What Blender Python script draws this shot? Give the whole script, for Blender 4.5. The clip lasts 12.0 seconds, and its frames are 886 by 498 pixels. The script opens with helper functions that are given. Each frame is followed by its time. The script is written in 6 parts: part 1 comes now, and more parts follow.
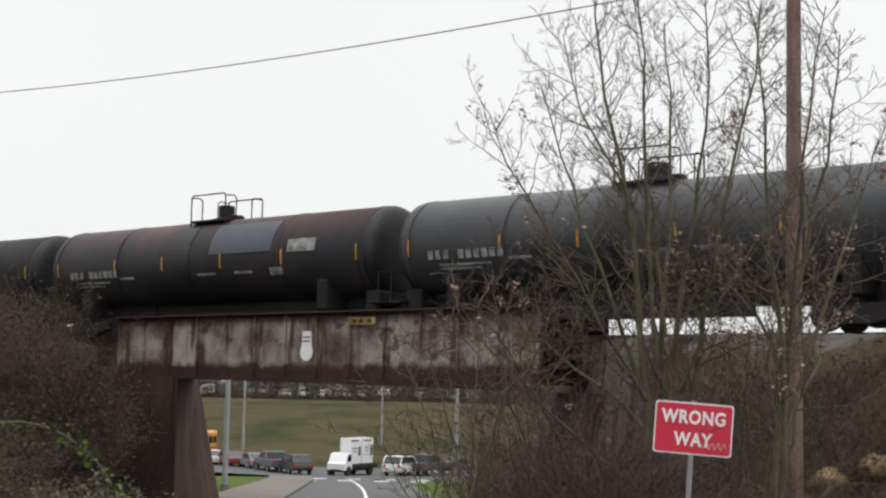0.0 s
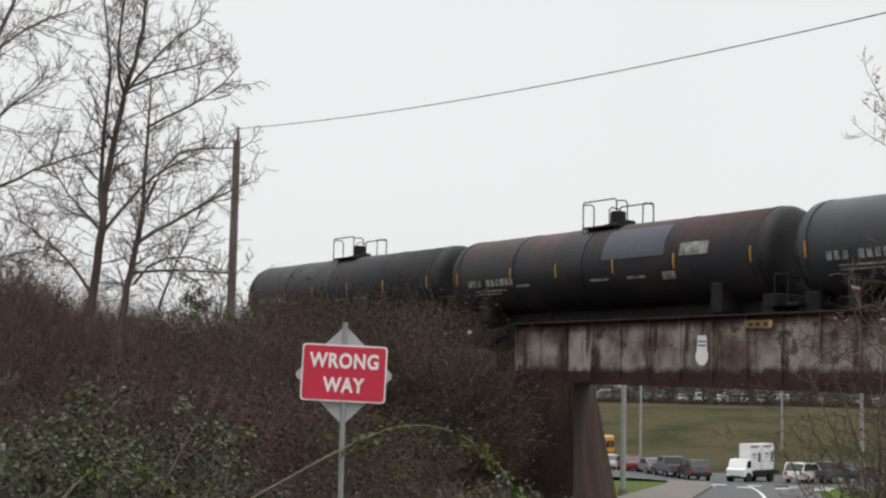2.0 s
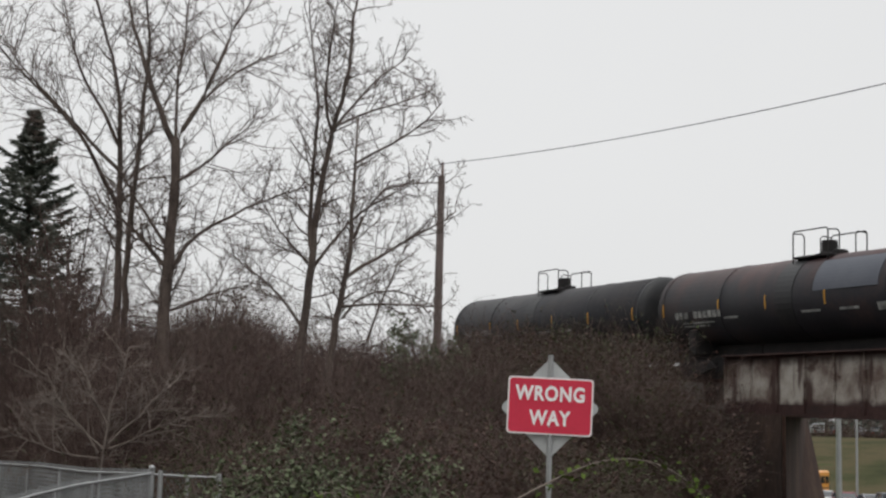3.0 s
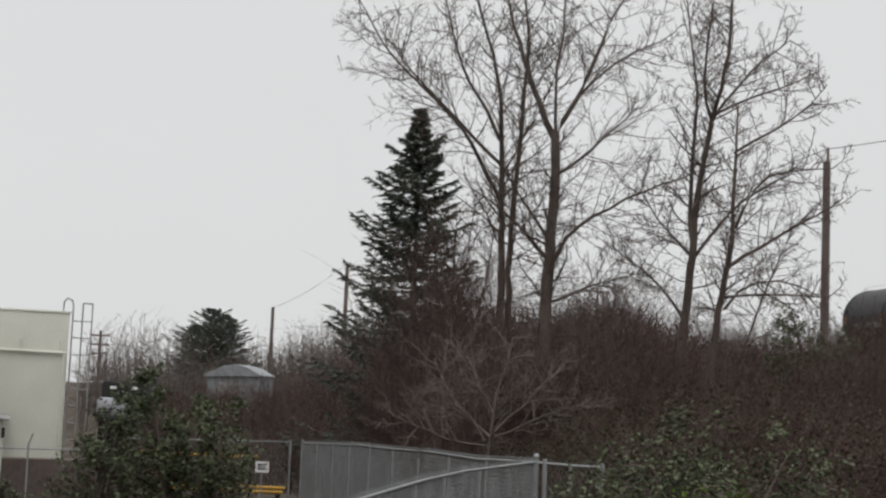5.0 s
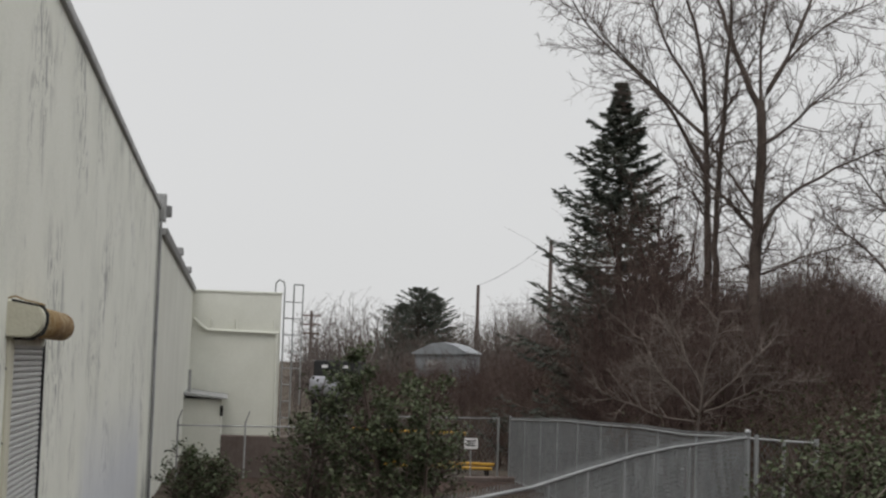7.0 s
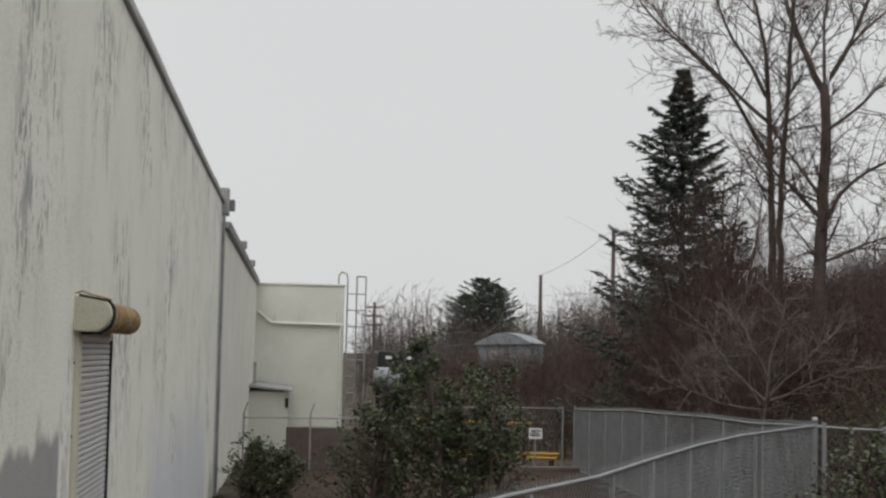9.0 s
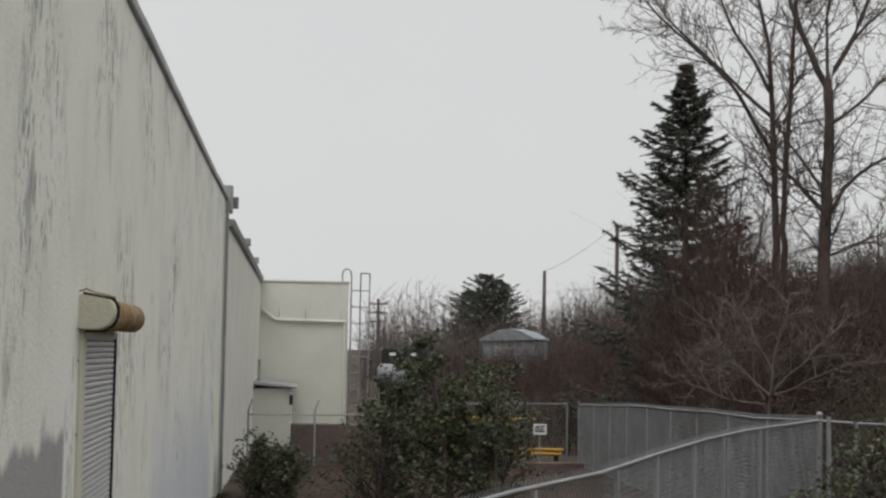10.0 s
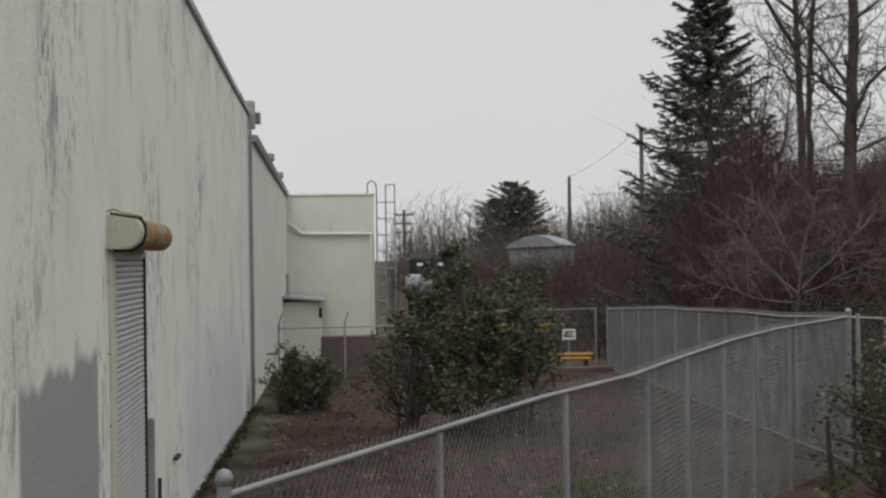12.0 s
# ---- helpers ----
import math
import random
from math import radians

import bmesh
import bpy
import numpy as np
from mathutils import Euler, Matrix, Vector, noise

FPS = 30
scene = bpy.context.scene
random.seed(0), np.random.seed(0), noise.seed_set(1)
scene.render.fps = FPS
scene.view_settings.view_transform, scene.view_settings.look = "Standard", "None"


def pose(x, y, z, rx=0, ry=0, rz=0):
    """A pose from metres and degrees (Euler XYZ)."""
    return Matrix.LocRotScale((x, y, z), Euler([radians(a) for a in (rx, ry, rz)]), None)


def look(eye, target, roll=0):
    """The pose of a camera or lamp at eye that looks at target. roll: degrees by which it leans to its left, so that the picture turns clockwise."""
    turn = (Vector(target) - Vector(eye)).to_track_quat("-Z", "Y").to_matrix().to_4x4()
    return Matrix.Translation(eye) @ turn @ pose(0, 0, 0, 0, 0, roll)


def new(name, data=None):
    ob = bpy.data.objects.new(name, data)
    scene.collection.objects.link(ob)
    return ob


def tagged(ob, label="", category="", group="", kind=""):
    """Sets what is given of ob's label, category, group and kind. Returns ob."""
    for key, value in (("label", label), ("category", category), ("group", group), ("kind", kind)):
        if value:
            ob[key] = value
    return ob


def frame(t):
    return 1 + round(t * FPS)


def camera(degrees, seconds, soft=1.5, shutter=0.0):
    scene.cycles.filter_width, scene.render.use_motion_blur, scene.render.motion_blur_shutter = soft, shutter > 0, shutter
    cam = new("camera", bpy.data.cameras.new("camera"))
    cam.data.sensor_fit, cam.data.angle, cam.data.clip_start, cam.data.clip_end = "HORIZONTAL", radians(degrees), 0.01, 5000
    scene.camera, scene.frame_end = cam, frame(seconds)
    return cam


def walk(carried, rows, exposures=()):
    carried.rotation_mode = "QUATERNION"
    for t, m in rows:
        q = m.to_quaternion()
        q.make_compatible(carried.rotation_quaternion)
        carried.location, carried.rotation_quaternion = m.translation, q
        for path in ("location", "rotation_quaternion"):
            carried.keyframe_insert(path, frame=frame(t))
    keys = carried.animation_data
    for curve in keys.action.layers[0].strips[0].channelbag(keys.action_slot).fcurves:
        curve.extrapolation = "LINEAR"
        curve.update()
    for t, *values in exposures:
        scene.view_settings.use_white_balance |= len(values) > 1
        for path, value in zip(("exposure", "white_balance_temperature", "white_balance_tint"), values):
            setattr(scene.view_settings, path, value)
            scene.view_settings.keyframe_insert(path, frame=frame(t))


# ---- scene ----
cam = camera(33.56, 12.0, soft=2.4)
walk(cam, [
    (0.0, pose(0, 0, 3.0, 95.642, -1.287, -54.241)),
    (0.5, pose(0, 0, 3.0, 95.614, -1.348, -52.331)),
    (1.0, pose(0, 0, 3.0, 95.642, -1.115, -48.409)),
    (1.5, pose(0, 0, 3.0, 95.574, -1.020, -43.611)),
    (2.0, pose(0, 0, 3.0, 95.484, -1.285, -38.965)),
    (2.5, pose(0, 0, 3.0, 95.599, -1.572, -34.453)),
    (3.0, pose(0, 0, 3.0, 96.561, -1.478, -30.980)),
    (3.5, pose(0, 0, 3.0, 96.703, -1.631, -25.824)),
    (3.7, pose(0, 0, 3.0, 96.483, -1.654, -24.015)),
    (5.5, pose(0, 0, 3.0, 95.490, -2.427, -14.053)),
    (6.0, pose(0, 0, 3.0, 95.225, -2.220, -11.638)),
    (6.5, pose(0, 0, 3.0, 95.088, -2.004, -9.065)),
    (7.0, pose(0, 0, 3.0, 94.523, -1.797, -8.222)),
    (7.5, pose(0, 0, 3.0, 94.430, -1.593, -6.928)),
    (9.5, pose(0, 0, 3.0, 93.999, -1.214, -5.689)),
    (10.0, pose(0, 0, 3.0, 93.942, -0.991, -5.596)),
    (10.5, pose(0, 0, 3.0, 93.823, -0.727, -5.391)),
    (11.0, pose(0, 0, 3.0, 93.764, -0.639, -6.112)),
    (11.5, pose(0, 0, 3.0, 93.396, 0.105, -6.336)),
    (12.0, pose(0, 0, 3.0, 90.403, 0.827, -4.547)),
], exposures=[(0.0, 0.42), (1.5, 0.33), (2.5, 0.24), (3.5, 0.12), (5.5, 0.02), (9.5, -0.06), (12.0, -0.08)])

# ---- world and sun: overcast ----
world = bpy.data.worlds.new("overcast_sky")
scene.world = world
world.use_nodes = True
wn, wl = world.node_tree.nodes, world.node_tree.links
wn.clear()
w_out = wn.new("ShaderNodeOutputWorld")
w_bg = wn.new("ShaderNodeBackground")
w_sky = wn.new("ShaderNodeTexSky")
w_sky.sky_type, w_sky.sun_disc = "NISHITA", False
w_sky.sun_elevation, w_sky.sun_rotation = radians(35), radians(140)
w_hs = wn.new("ShaderNodeHueSaturation")
w_hs.inputs["Saturation"].default_value = 0.08
w_hs.inputs["Value"].default_value = 0.09
w_tc = wn.new("ShaderNodeTexCoord")
w_sep = wn.new("ShaderNodeSeparateXYZ")
w_ramp = wn.new("ShaderNodeValToRGB")
w_ramp.color_ramp.elements[0].position, w_ramp.color_ramp.elements[0].color = 0.0, (0.705, 0.71, 0.712, 1)
w_ramp.color_ramp.elements[1].position, w_ramp.color_ramp.elements[1].color = 0.9, (1.75, 1.77, 1.80, 1)
mid = w_ramp.color_ramp.elements.new(0.3)
mid.color = (0.745, 0.75, 0.755, 1)
w_noise = wn.new("ShaderNodeTexNoise")
w_noise.inputs["Scale"].default_value = 2.2
w_noise.inputs["Detail"].default_value = 4
w_nr = wn.new("ShaderNodeMapRange")
w_nr.inputs["To Min"].default_value, w_nr.inputs["To Max"].default_value = 0.95, 1.05
w_mul = wn.new("ShaderNodeVectorMath")
w_mul.operation = "SCALE"
w_add = wn.new("ShaderNodeMix")
w_add.data_type, w_add.blend_type = "RGBA", "MIX"
w_add.inputs["Factor"].default_value = 0.88
wl.new(w_tc.outputs["Generated"], w_sep.inputs[0])
wl.new(w_sep.outputs["Z"], w_ramp.inputs[0])
wl.new(w_tc.outputs["Generated"], w_noise.inputs["Vector"])
wl.new(w_noise.outputs["Fac"], w_nr.inputs["Value"])
wl.new(w_ramp.outputs[0], w_mul.inputs[0])
wl.new(w_nr.outputs[0], w_mul.inputs["Scale"])
wl.new(w_sky.outputs[0], w_hs.inputs["Color"])
wl.new(w_hs.outputs[0], w_add.inputs["A"])
wl.new(w_mul.outputs[0], w_add.inputs["B"])
wl.new(w_add.outputs["Result"], w_bg.inputs["Color"])
wl.new(w_bg.outputs[0], w_out.inputs[0])
sun_data = bpy.data.lights.new("sun", "SUN")
sun_data.energy, sun_data.angle, sun_data.color = 0.6, radians(25), (1.0, 0.97, 0.93)
sun = new("sun", sun_data)
sun.matrix_world = look((0, 0, 60), (18, 30, 0))


# ---- materials ----
def mat(name, colors, scale=3.0, rough=0.85, metal=0.0, bump=0.3, stretch=(1, 1, 1), island=0.0, obj_rand=0.0, detail=6, fine=18.0, spec=0.3, coat=0.0):
    """A surface whose colour runs through colors by coarse and fine noise, with relief."""
    m = bpy.data.materials.new(name)
    m.use_nodes = True
    n, l = m.node_tree.nodes, m.node_tree.links
    b = n["Principled BSDF"]
    b.inputs["Metallic"].default_value = metal
    b.inputs["Specular IOR Level"].default_value = spec
    b.inputs["Coat Weight"].default_value = coat
    tc = n.new("ShaderNodeTexCoord")
    mp = n.new("ShaderNodeMapping")
    mp.inputs["Scale"].default_value = stretch
    l.new(tc.outputs["Object"], mp.inputs["Vector"])
    a = n.new("ShaderNodeTexNoise")
    a.inputs["Scale"].default_value, a.inputs["Detail"].default_value, a.inputs["Roughness"].default_value = scale, detail, 0.62
    f = n.new("ShaderNodeTexNoise")
    f.inputs["Scale"].default_value, f.inputs["Detail"].default_value = scale * fine, 3
    l.new(mp.outputs[0], a.inputs["Vector"])
    l.new(mp.outputs[0], f.inputs["Vector"])
    mx = n.new("ShaderNodeMath")
    mx.operation = "MULTIPLY_ADD"
    mx.inputs[1].default_value, mx.inputs[2].default_value = 0.35, -0.175
    l.new(f.outputs["Fac"], mx.inputs[0])
    ad = n.new("ShaderNodeMath")
    l.new(a.outputs["Fac"], ad.inputs[0])
    l.new(mx.outputs[0], ad.inputs[1])
    last = ad
    for src, amount in (("island", island), ("obj", obj_rand)):
        if amount:
            if src == "island":
                g = n.new("ShaderNodeNewGeometry")
                o = g.outputs["Random Per Island"]
            else:
                g = n.new("ShaderNodeObjectInfo")
                o = g.outputs["Random"]
            k = n.new("ShaderNodeMath")
            k.operation = "MULTIPLY_ADD"
            k.inputs[1].default_value, k.inputs[2].default_value = amount, -amount / 2
            l.new(o, k.inputs[0])
            k2 = n.new("ShaderNodeMath")
            l.new(last.outputs[0], k2.inputs[0])
            l.new(k.outputs[0], k2.inputs[1])
            last = k2
    r = n.new("ShaderNodeValToRGB")
    els = r.color_ramp.elements
    lo, hi = 0.28, 0.72
    while len(els) < len(colors):
        els.new(0.5)
    for i, c in enumerate(colors):
        els[i].position = lo + (hi - lo) * i / max(1, len(colors) - 1)
        els[i].color = (*c, 1)
    l.new(last.outputs[0], r.inputs[0])
    l.new(r.outputs[0], b.inputs["Base Color"])
    rr = n.new("ShaderNodeMapRange")
    rr.inputs["To Min"].default_value, rr.inputs["To Max"].default_value = max(0.03, rough - 0.12), min(1, rough + 0.12)
    l.new(a.outputs["Fac"], rr.inputs["Value"])
    l.new(rr.outputs[0], b.inputs["Roughness"])
    if bump:
        bp = n.new("ShaderNodeBump")
        bp.inputs["Strength"].default_value, bp.inputs["Distance"].default_value = bump, 0.02
        l.new(f.outputs["Fac"], bp.inputs["Height"])
        l.new(bp.outputs[0], b.inputs["Normal"])
    return m


def stuck(name, base, streak, patches=(), runs=((1.0, 2.5, 0.7, 0.58, 0.80, 0.45), (1.0, 11.0, 1.7, 0.605, 0.66, 0.7), (1.0, 26.0, 4.0, 0.63, 0.68, 0.5)), coarse=0.7, spotty=0.0):
    """Painted wall or plate with runs down its face, streak colour, and patches: (lo, hi, colour, edge) in object space."""
    m = mat(name, base, scale=coarse, rough=0.8, bump=0.25, fine=40)
    n, l = m.node_tree.nodes, m.node_tree.links
    b = n["Principled BSDF"]
    color = b.inputs["Base Color"].links[0].from_socket
    tc = n.new("ShaderNodeTexCoord")
    for scale, width, tall, lo, hi, strength in runs:
        mp = n.new("ShaderNodeMapping")
        mp.inputs["Scale"].default_value = (width, width * 0.55, tall)
        t = n.new("ShaderNodeTexNoise")
        t.inputs["Scale"].default_value, t.inputs["Detail"].default_value = scale, 5
        mr = n.new("ShaderNodeMapRange")
        mr.inputs["From Min"].default_value, mr.inputs["From Max"].default_value = lo, hi
        mr.inputs["To Max"].default_value = strength
        mixer = n.new("ShaderNodeMix")
        mixer.data_type = "RGBA"
        mixer.inputs["B"].default_value = (*streak, 1)
        l.new(tc.outputs["Object"], mp.inputs["Vector"])
        l.new(mp.outputs[0], t.inputs["Vector"])
        l.new(t.outputs["Fac"], mr.inputs["Value"])
        fac = mr.outputs[0]
        if spotty:
            # runs gather in clusters, with clean paint between
            cl = n.new("ShaderNodeTexNoise")
            cl.inputs["Scale"].default_value, cl.inputs["Detail"].default_value = spotty, 3
            cm = n.new("ShaderNodeMapRange")
            cm.inputs["From Min"].default_value, cm.inputs["From Max"].default_value = 0.47, 0.66
            mu = n.new("ShaderNodeMath")
            mu.operation = "MULTIPLY"
            l.new(tc.outputs["Object"], cl.inputs["Vector"])
            l.new(cl.outputs["Fac"], cm.inputs["Value"])
            l.new(cm.outputs[0], mu.inputs[0])
            l.new(fac, mu.inputs[1])
            fac = mu.outputs[0]
        l.new(fac, mixer.inputs["Factor"])
        l.new(color, mixer.inputs["A"])
        color = mixer.outputs["Result"]
    for lo, hi, tint, edge, most in patches:
        wob = n.new("ShaderNodeTexNoise")
        wob.inputs["Scale"].default_value, wob.inputs["Detail"].default_value = 1.0, 6
        mp = n.new("ShaderNodeMapping")
        mp.inputs["Scale"].default_value = (2.4, 2.4, 0.3)
        l.new(tc.outputs["Object"], mp.inputs["Vector"])
        l.new(mp.outputs[0], wob.inputs["Vector"])
        cen = n.new("ShaderNodeVectorMath")
        cen.operation = "MULTIPLY_ADD"
        cen.inputs[1].default_value, cen.inputs[2].default_value = (0, 0.2, 0.5), (0, -0.1, -0.25)
        l.new(wob.outputs["Fac"], cen.inputs[0])
        pos = n.new("ShaderNodeVectorMath")
        l.new(tc.outputs["Object"], pos.inputs[0])
        l.new(cen.outputs[0], pos.inputs[1])
        sp = n.new("ShaderNodeSeparateXYZ")
        l.new(pos.outputs[0], sp.inputs[0])
        prod = None
        for axis, i in (("Y", 1), ("Z", 2)):
            for at, sign in ((lo[i], 1), (hi[i], -1)):
                mr = n.new("ShaderNodeMapRange")
                mr.inputs["From Min"].default_value, mr.inputs["From Max"].default_value = (at - edge, at + edge) if sign > 0 else (at + edge, at - edge)
                l.new(sp.outputs[axis], mr.inputs["Value"])
                if prod is None:
                    prod = mr.outputs[0]
                else:
                    mm = n.new("ShaderNodeMath")
                    mm.operation = "MULTIPLY"
                    l.new(prod, mm.inputs[0])
                    l.new(mr.outputs[0], mm.inputs[1])
                    prod = mm.outputs[0]
        mk = n.new("ShaderNodeMath")
        mk.operation = "MULTIPLY"
        mk.inputs[1].default_value = most
        l.new(prod, mk.inputs[0])
        mixer = n.new("ShaderNodeMix")
        mixer.data_type = "RGBA"
        mixer.inputs["B"].default_value = (*tint, 1)
        l.new(mk.outputs[0], mixer.inputs["Factor"])
        l.new(color, mixer.inputs["A"])
        color = mixer.outputs["Result"]
    l.new(color, b.inputs["Base Color"])
    return m


M = {}
M["soil"] = mat("soil", [(0.030, 0.021, 0.016), (0.075, 0.060, 0.048), (0.15, 0.14, 0.115)], 0.5, 0.95, bump=0.8, fine=30, spec=0.03)
M["litter"] = mat("leaf_litter", [(0.016, 0.011, 0.009), (0.042, 0.029, 0.024), (0.072, 0.050, 0.042), (0.038, 0.046, 0.018)], 0.5, 0.95, bump=0.9, fine=25, spec=0.03)
M["brushsoil"] = mat("brush_soil", [(0.03, 0.021, 0.015), (0.06, 0.04, 0.028), (0.06, 0.055, 0.03)], 0.8, 0.95, bump=0.9, spec=0.03)
M["grass"] = mat("winter_grass", [(0.020, 0.025, 0.012), (0.042, 0.044, 0.020), (0.070, 0.056, 0.032), (0.044, 0.054, 0.022)], 0.12, 0.95, bump=0.9, fine=30, spec=0.03)
M["verge"] = mat("verge_grass", [(0.05, 0.08, 0.02), (0.09, 0.12, 0.03)], 0.6, 0.95, bump=0.9, fine=40, spec=0.03)
M["ballast"] = mat("ballast", [(0.05, 0.047, 0.042), (0.12, 0.11, 0.10)], 2.0, 0.95, bump=1.0, spec=0.03)
M["asphalt"] = mat("asphalt", [(0.055, 0.055, 0.057), (0.085, 0.085, 0.085)], 0.4, 0.75, bump=0.4, fine=80)
M["concrete"] = mat("pavement_concrete", [(0.105, 0.092, 0.080), (0.165, 0.148, 0.13)], 0.6, 0.9, bump=0.3)
M["roadpaint"] = mat("road_paint", [(0.6, 0.6, 0.58), (0.75, 0.75, 0.72)], 2, 0.7, bump=0.1)
M["wall"] = stuck("painted_stucco", [(0.64, 0.645, 0.575), (0.74, 0.74, 0.66), (0.77, 0.77, 0.70)], (0.27, 0.27, 0.25),
                  [((0, 8.75, -1), (0, 11.7, 2.28), (0.30, 0.295, 0.285), 0.05, 0.94), ((0, 19.0, -1), (0, 31.0, 1.7), (0.52, 0.54, 0.62), 0.7, 0.6), ((0, 34.55, -2), (0, 36.0, 6.9), (0.19, 0.19, 0.18), 0.16, 0.6)],
                  runs=((1.0, 2.0, 0.5, 0.55, 0.85, 0.20), (1.0, 7.0, 1.6, 0.56, 0.64, 0.62), (1.0, 13.0, 3.6, 0.58, 0.63, 0.85), (1.0, 24.0, 9.0, 0.58, 0.63, 0.7)), spotty=0.55)
M["wallwarm"] = mat("cream_stucco", [(0.60, 0.60, 0.53), (0.70, 0.70, 0.63)], 0.5, 0.85, bump=0.2)
M["trimgrey"] = mat("weathered_flashing", [(0.22, 0.22, 0.22), (0.42, 0.42, 0.41)], 1.5, 0.6, metal=0.3)
M["galv"] = mat("galvanised_steel", [(0.22, 0.225, 0.225), (0.34, 0.345, 0.345)], 2.5, 0.55, metal=0.35, bump=0.1)
M["mesh"] = mat("chain_link_wire", [(0.115, 0.12, 0.12), (0.20, 0.205, 0.205)], 2.0, 0.6, metal=0.25, bump=0)
M["shutter"] = mat("shutter_steel", [(0.50, 0.50, 0.49), (0.64, 0.64, 0.62)], 1.5, 0.5, metal=0.2)
M["hoodpaint"] = mat("cream_painted_steel", [(0.50, 0.48, 0.38), (0.60, 0.58, 0.47)], 2, 0.6)
M["hoodrust"] = mat("rusting_hood", [(0.12, 0.065, 0.028), (0.24, 0.15, 0.06), (0.36, 0.29, 0.18)], 2.6, 0.8, fine=8, stretch=(1, 0.25, 1))
M["darkgap"] = mat("dark_rubber", [(0.02, 0.02, 0.02), (0.035, 0.035, 0.035)], 2, 0.8)
M["tank"] = mat("sooty_black_tank_paint", [(0.009, 0.009, 0.011), (0.015, 0.015, 0.018), (0.030, 0.025, 0.024)], 0.6, 0.6, bump=0.15, stretch=(0.5, 1, 1), fine=12, spec=0.30)
M["tankrust"] = mat("rust_stained_tank_paint", [(0.009, 0.009, 0.011), (0.016, 0.015, 0.018), (0.036, 0.023, 0.022)], 0.6, 0.6, bump=0.15, fine=12, spec=0.30)
M["tankgrey"] = mat("faded_grey_black_tank_paint", [(0.015, 0.016, 0.019), (0.026, 0.028, 0.032), (0.036, 0.038, 0.042)], 0.4, 0.5, bump=0.12, fine=12, spec=0.42)


def crown_tint(m, z0, z1, tint, most):
    """A tint over the top of a barrel, ragged at its lower edge: rust on tankrust, paler grey on the others."""
    n, l = m.node_tree.nodes, m.node_tree.links
    b = n["Principled BSDF"]
    color = b.inputs["Base Color"].links[0].from_socket
    tc, spl = n.new("ShaderNodeTexCoord"), n.new("ShaderNodeSeparateXYZ")
    l.new(tc.outputs["Object"], spl.inputs[0])
    mp, t = n.new("ShaderNodeMapping"), n.new("ShaderNodeTexNoise")
    mp.inputs["Scale"].default_value = (1.6, 0.5, 0.35)
    t.inputs["Scale"].default_value, t.inputs["Detail"].default_value = 1.0, 6
    l.new(tc.outputs["Object"], mp.inputs["Vector"])
    l.new(mp.outputs[0], t.inputs["Vector"])
    ad = n.new("ShaderNodeMath")
    ad.operation = "MULTIPLY_ADD"
    ad.inputs[1].default_value = 2.4
    l.new(t.outputs["Fac"], ad.inputs[0])
    l.new(spl.outputs["Z"], ad.inputs[2])
    mr = n.new("ShaderNodeMapRange")
    mr.inputs["From Min"].default_value, mr.inputs["From Max"].default_value = z0 + 1.2, z1 + 1.2
    mr.inputs["To Max"].default_value = most
    l.new(ad.outputs[0], mr.inputs["Value"])
    mx = n.new("ShaderNodeMix")
    mx.data_type = "RGBA"
    mx.inputs["B"].default_value = (*tint, 1)
    l.new(mr.outputs[0], mx.inputs["Factor"])
    l.new(color, mx.inputs["A"])
    l.new(mx.outputs["Result"], b.inputs["Base Color"])


crown_tint(M["tankrust"], 3.2, 4.8, (0.080, 0.032, 0.027), 0.7)
crown_tint(M["tank"], 3.4, 4.9, (0.045, 0.040, 0.038), 0.6)
crown_tint(M["tankgrey"], 3.0, 4.6, (0.060, 0.058, 0.058), 0.5)
M["tankhead"] = mat("soot_black_paint", [(0.005, 0.005, 0.006), (0.011, 0.011, 0.012), (0.022, 0.020, 0.020)], 0.8, 0.5, bump=0.15, fine=12, spec=0.35)
M["patch"] = mat("faded_paint_patch", [(0.05, 0.055, 0.07), (0.075, 0.08, 0.095)], 1.0, 0.6, bump=0.1)
M["iron"] = mat("dark_running_gear", [(0.010, 0.0095, 0.010), (0.024, 0.021, 0.020)], 2, 0.8, spec=0.2)
M["yellow"] = mat("reflector_yellow", [(0.30, 0.14, 0.02), (0.48, 0.26, 0.04)], 4, 0.5, bump=0)
M["marking"] = mat("stencil_white", [(0.04, 0.04, 0.04), (0.20, 0.20, 0.19), (0.34, 0.34, 0.32)], 3, 0.7, bump=0)
M["girder"] = stuck("rusted_girder_paint", [(0.040, 0.018, 0.014), (0.11, 0.080, 0.066), (0.26, 0.235, 0.205), (0.37, 0.345, 0.305)], (0.034, 0.014, 0.011), patches=[((0, -34, -10), (0, -30, 3.86), (0.030, 0.013, 0.011), 0.10, 0.95), ((0, -34, 5.25), (0, -30, 9), (0.026, 0.014, 0.012), 0.12, 0.8)], runs=((1.0, 1.3, 0.3, 0.53, 0.60, 0.88), (1.0, 5.0, 0.7, 0.60, 0.70, 0.6), (1.0, 1.5, 1.5, 0.62, 0.68, 0.8)), coarse=0.6)
# rust brown, its colour lowered to paint in the shadow under the flanges
M["rust"] = mat("rust_steel", [(0.014, 0.008, 0.007), (0.033, 0.015, 0.013), (0.060, 0.032, 0.026)], 1.6, 0.85, bump=0.4)
# stained concrete with the shade under the bridge painted in, hence near black
M["abut"] = mat("shaded_stained_concrete", [(0.010, 0.007, 0.006), (0.023, 0.015, 0.012), (0.055, 0.034, 0.025)], 0.5, 0.9, bump=0.5, stretch=(1, 1, 0.4))
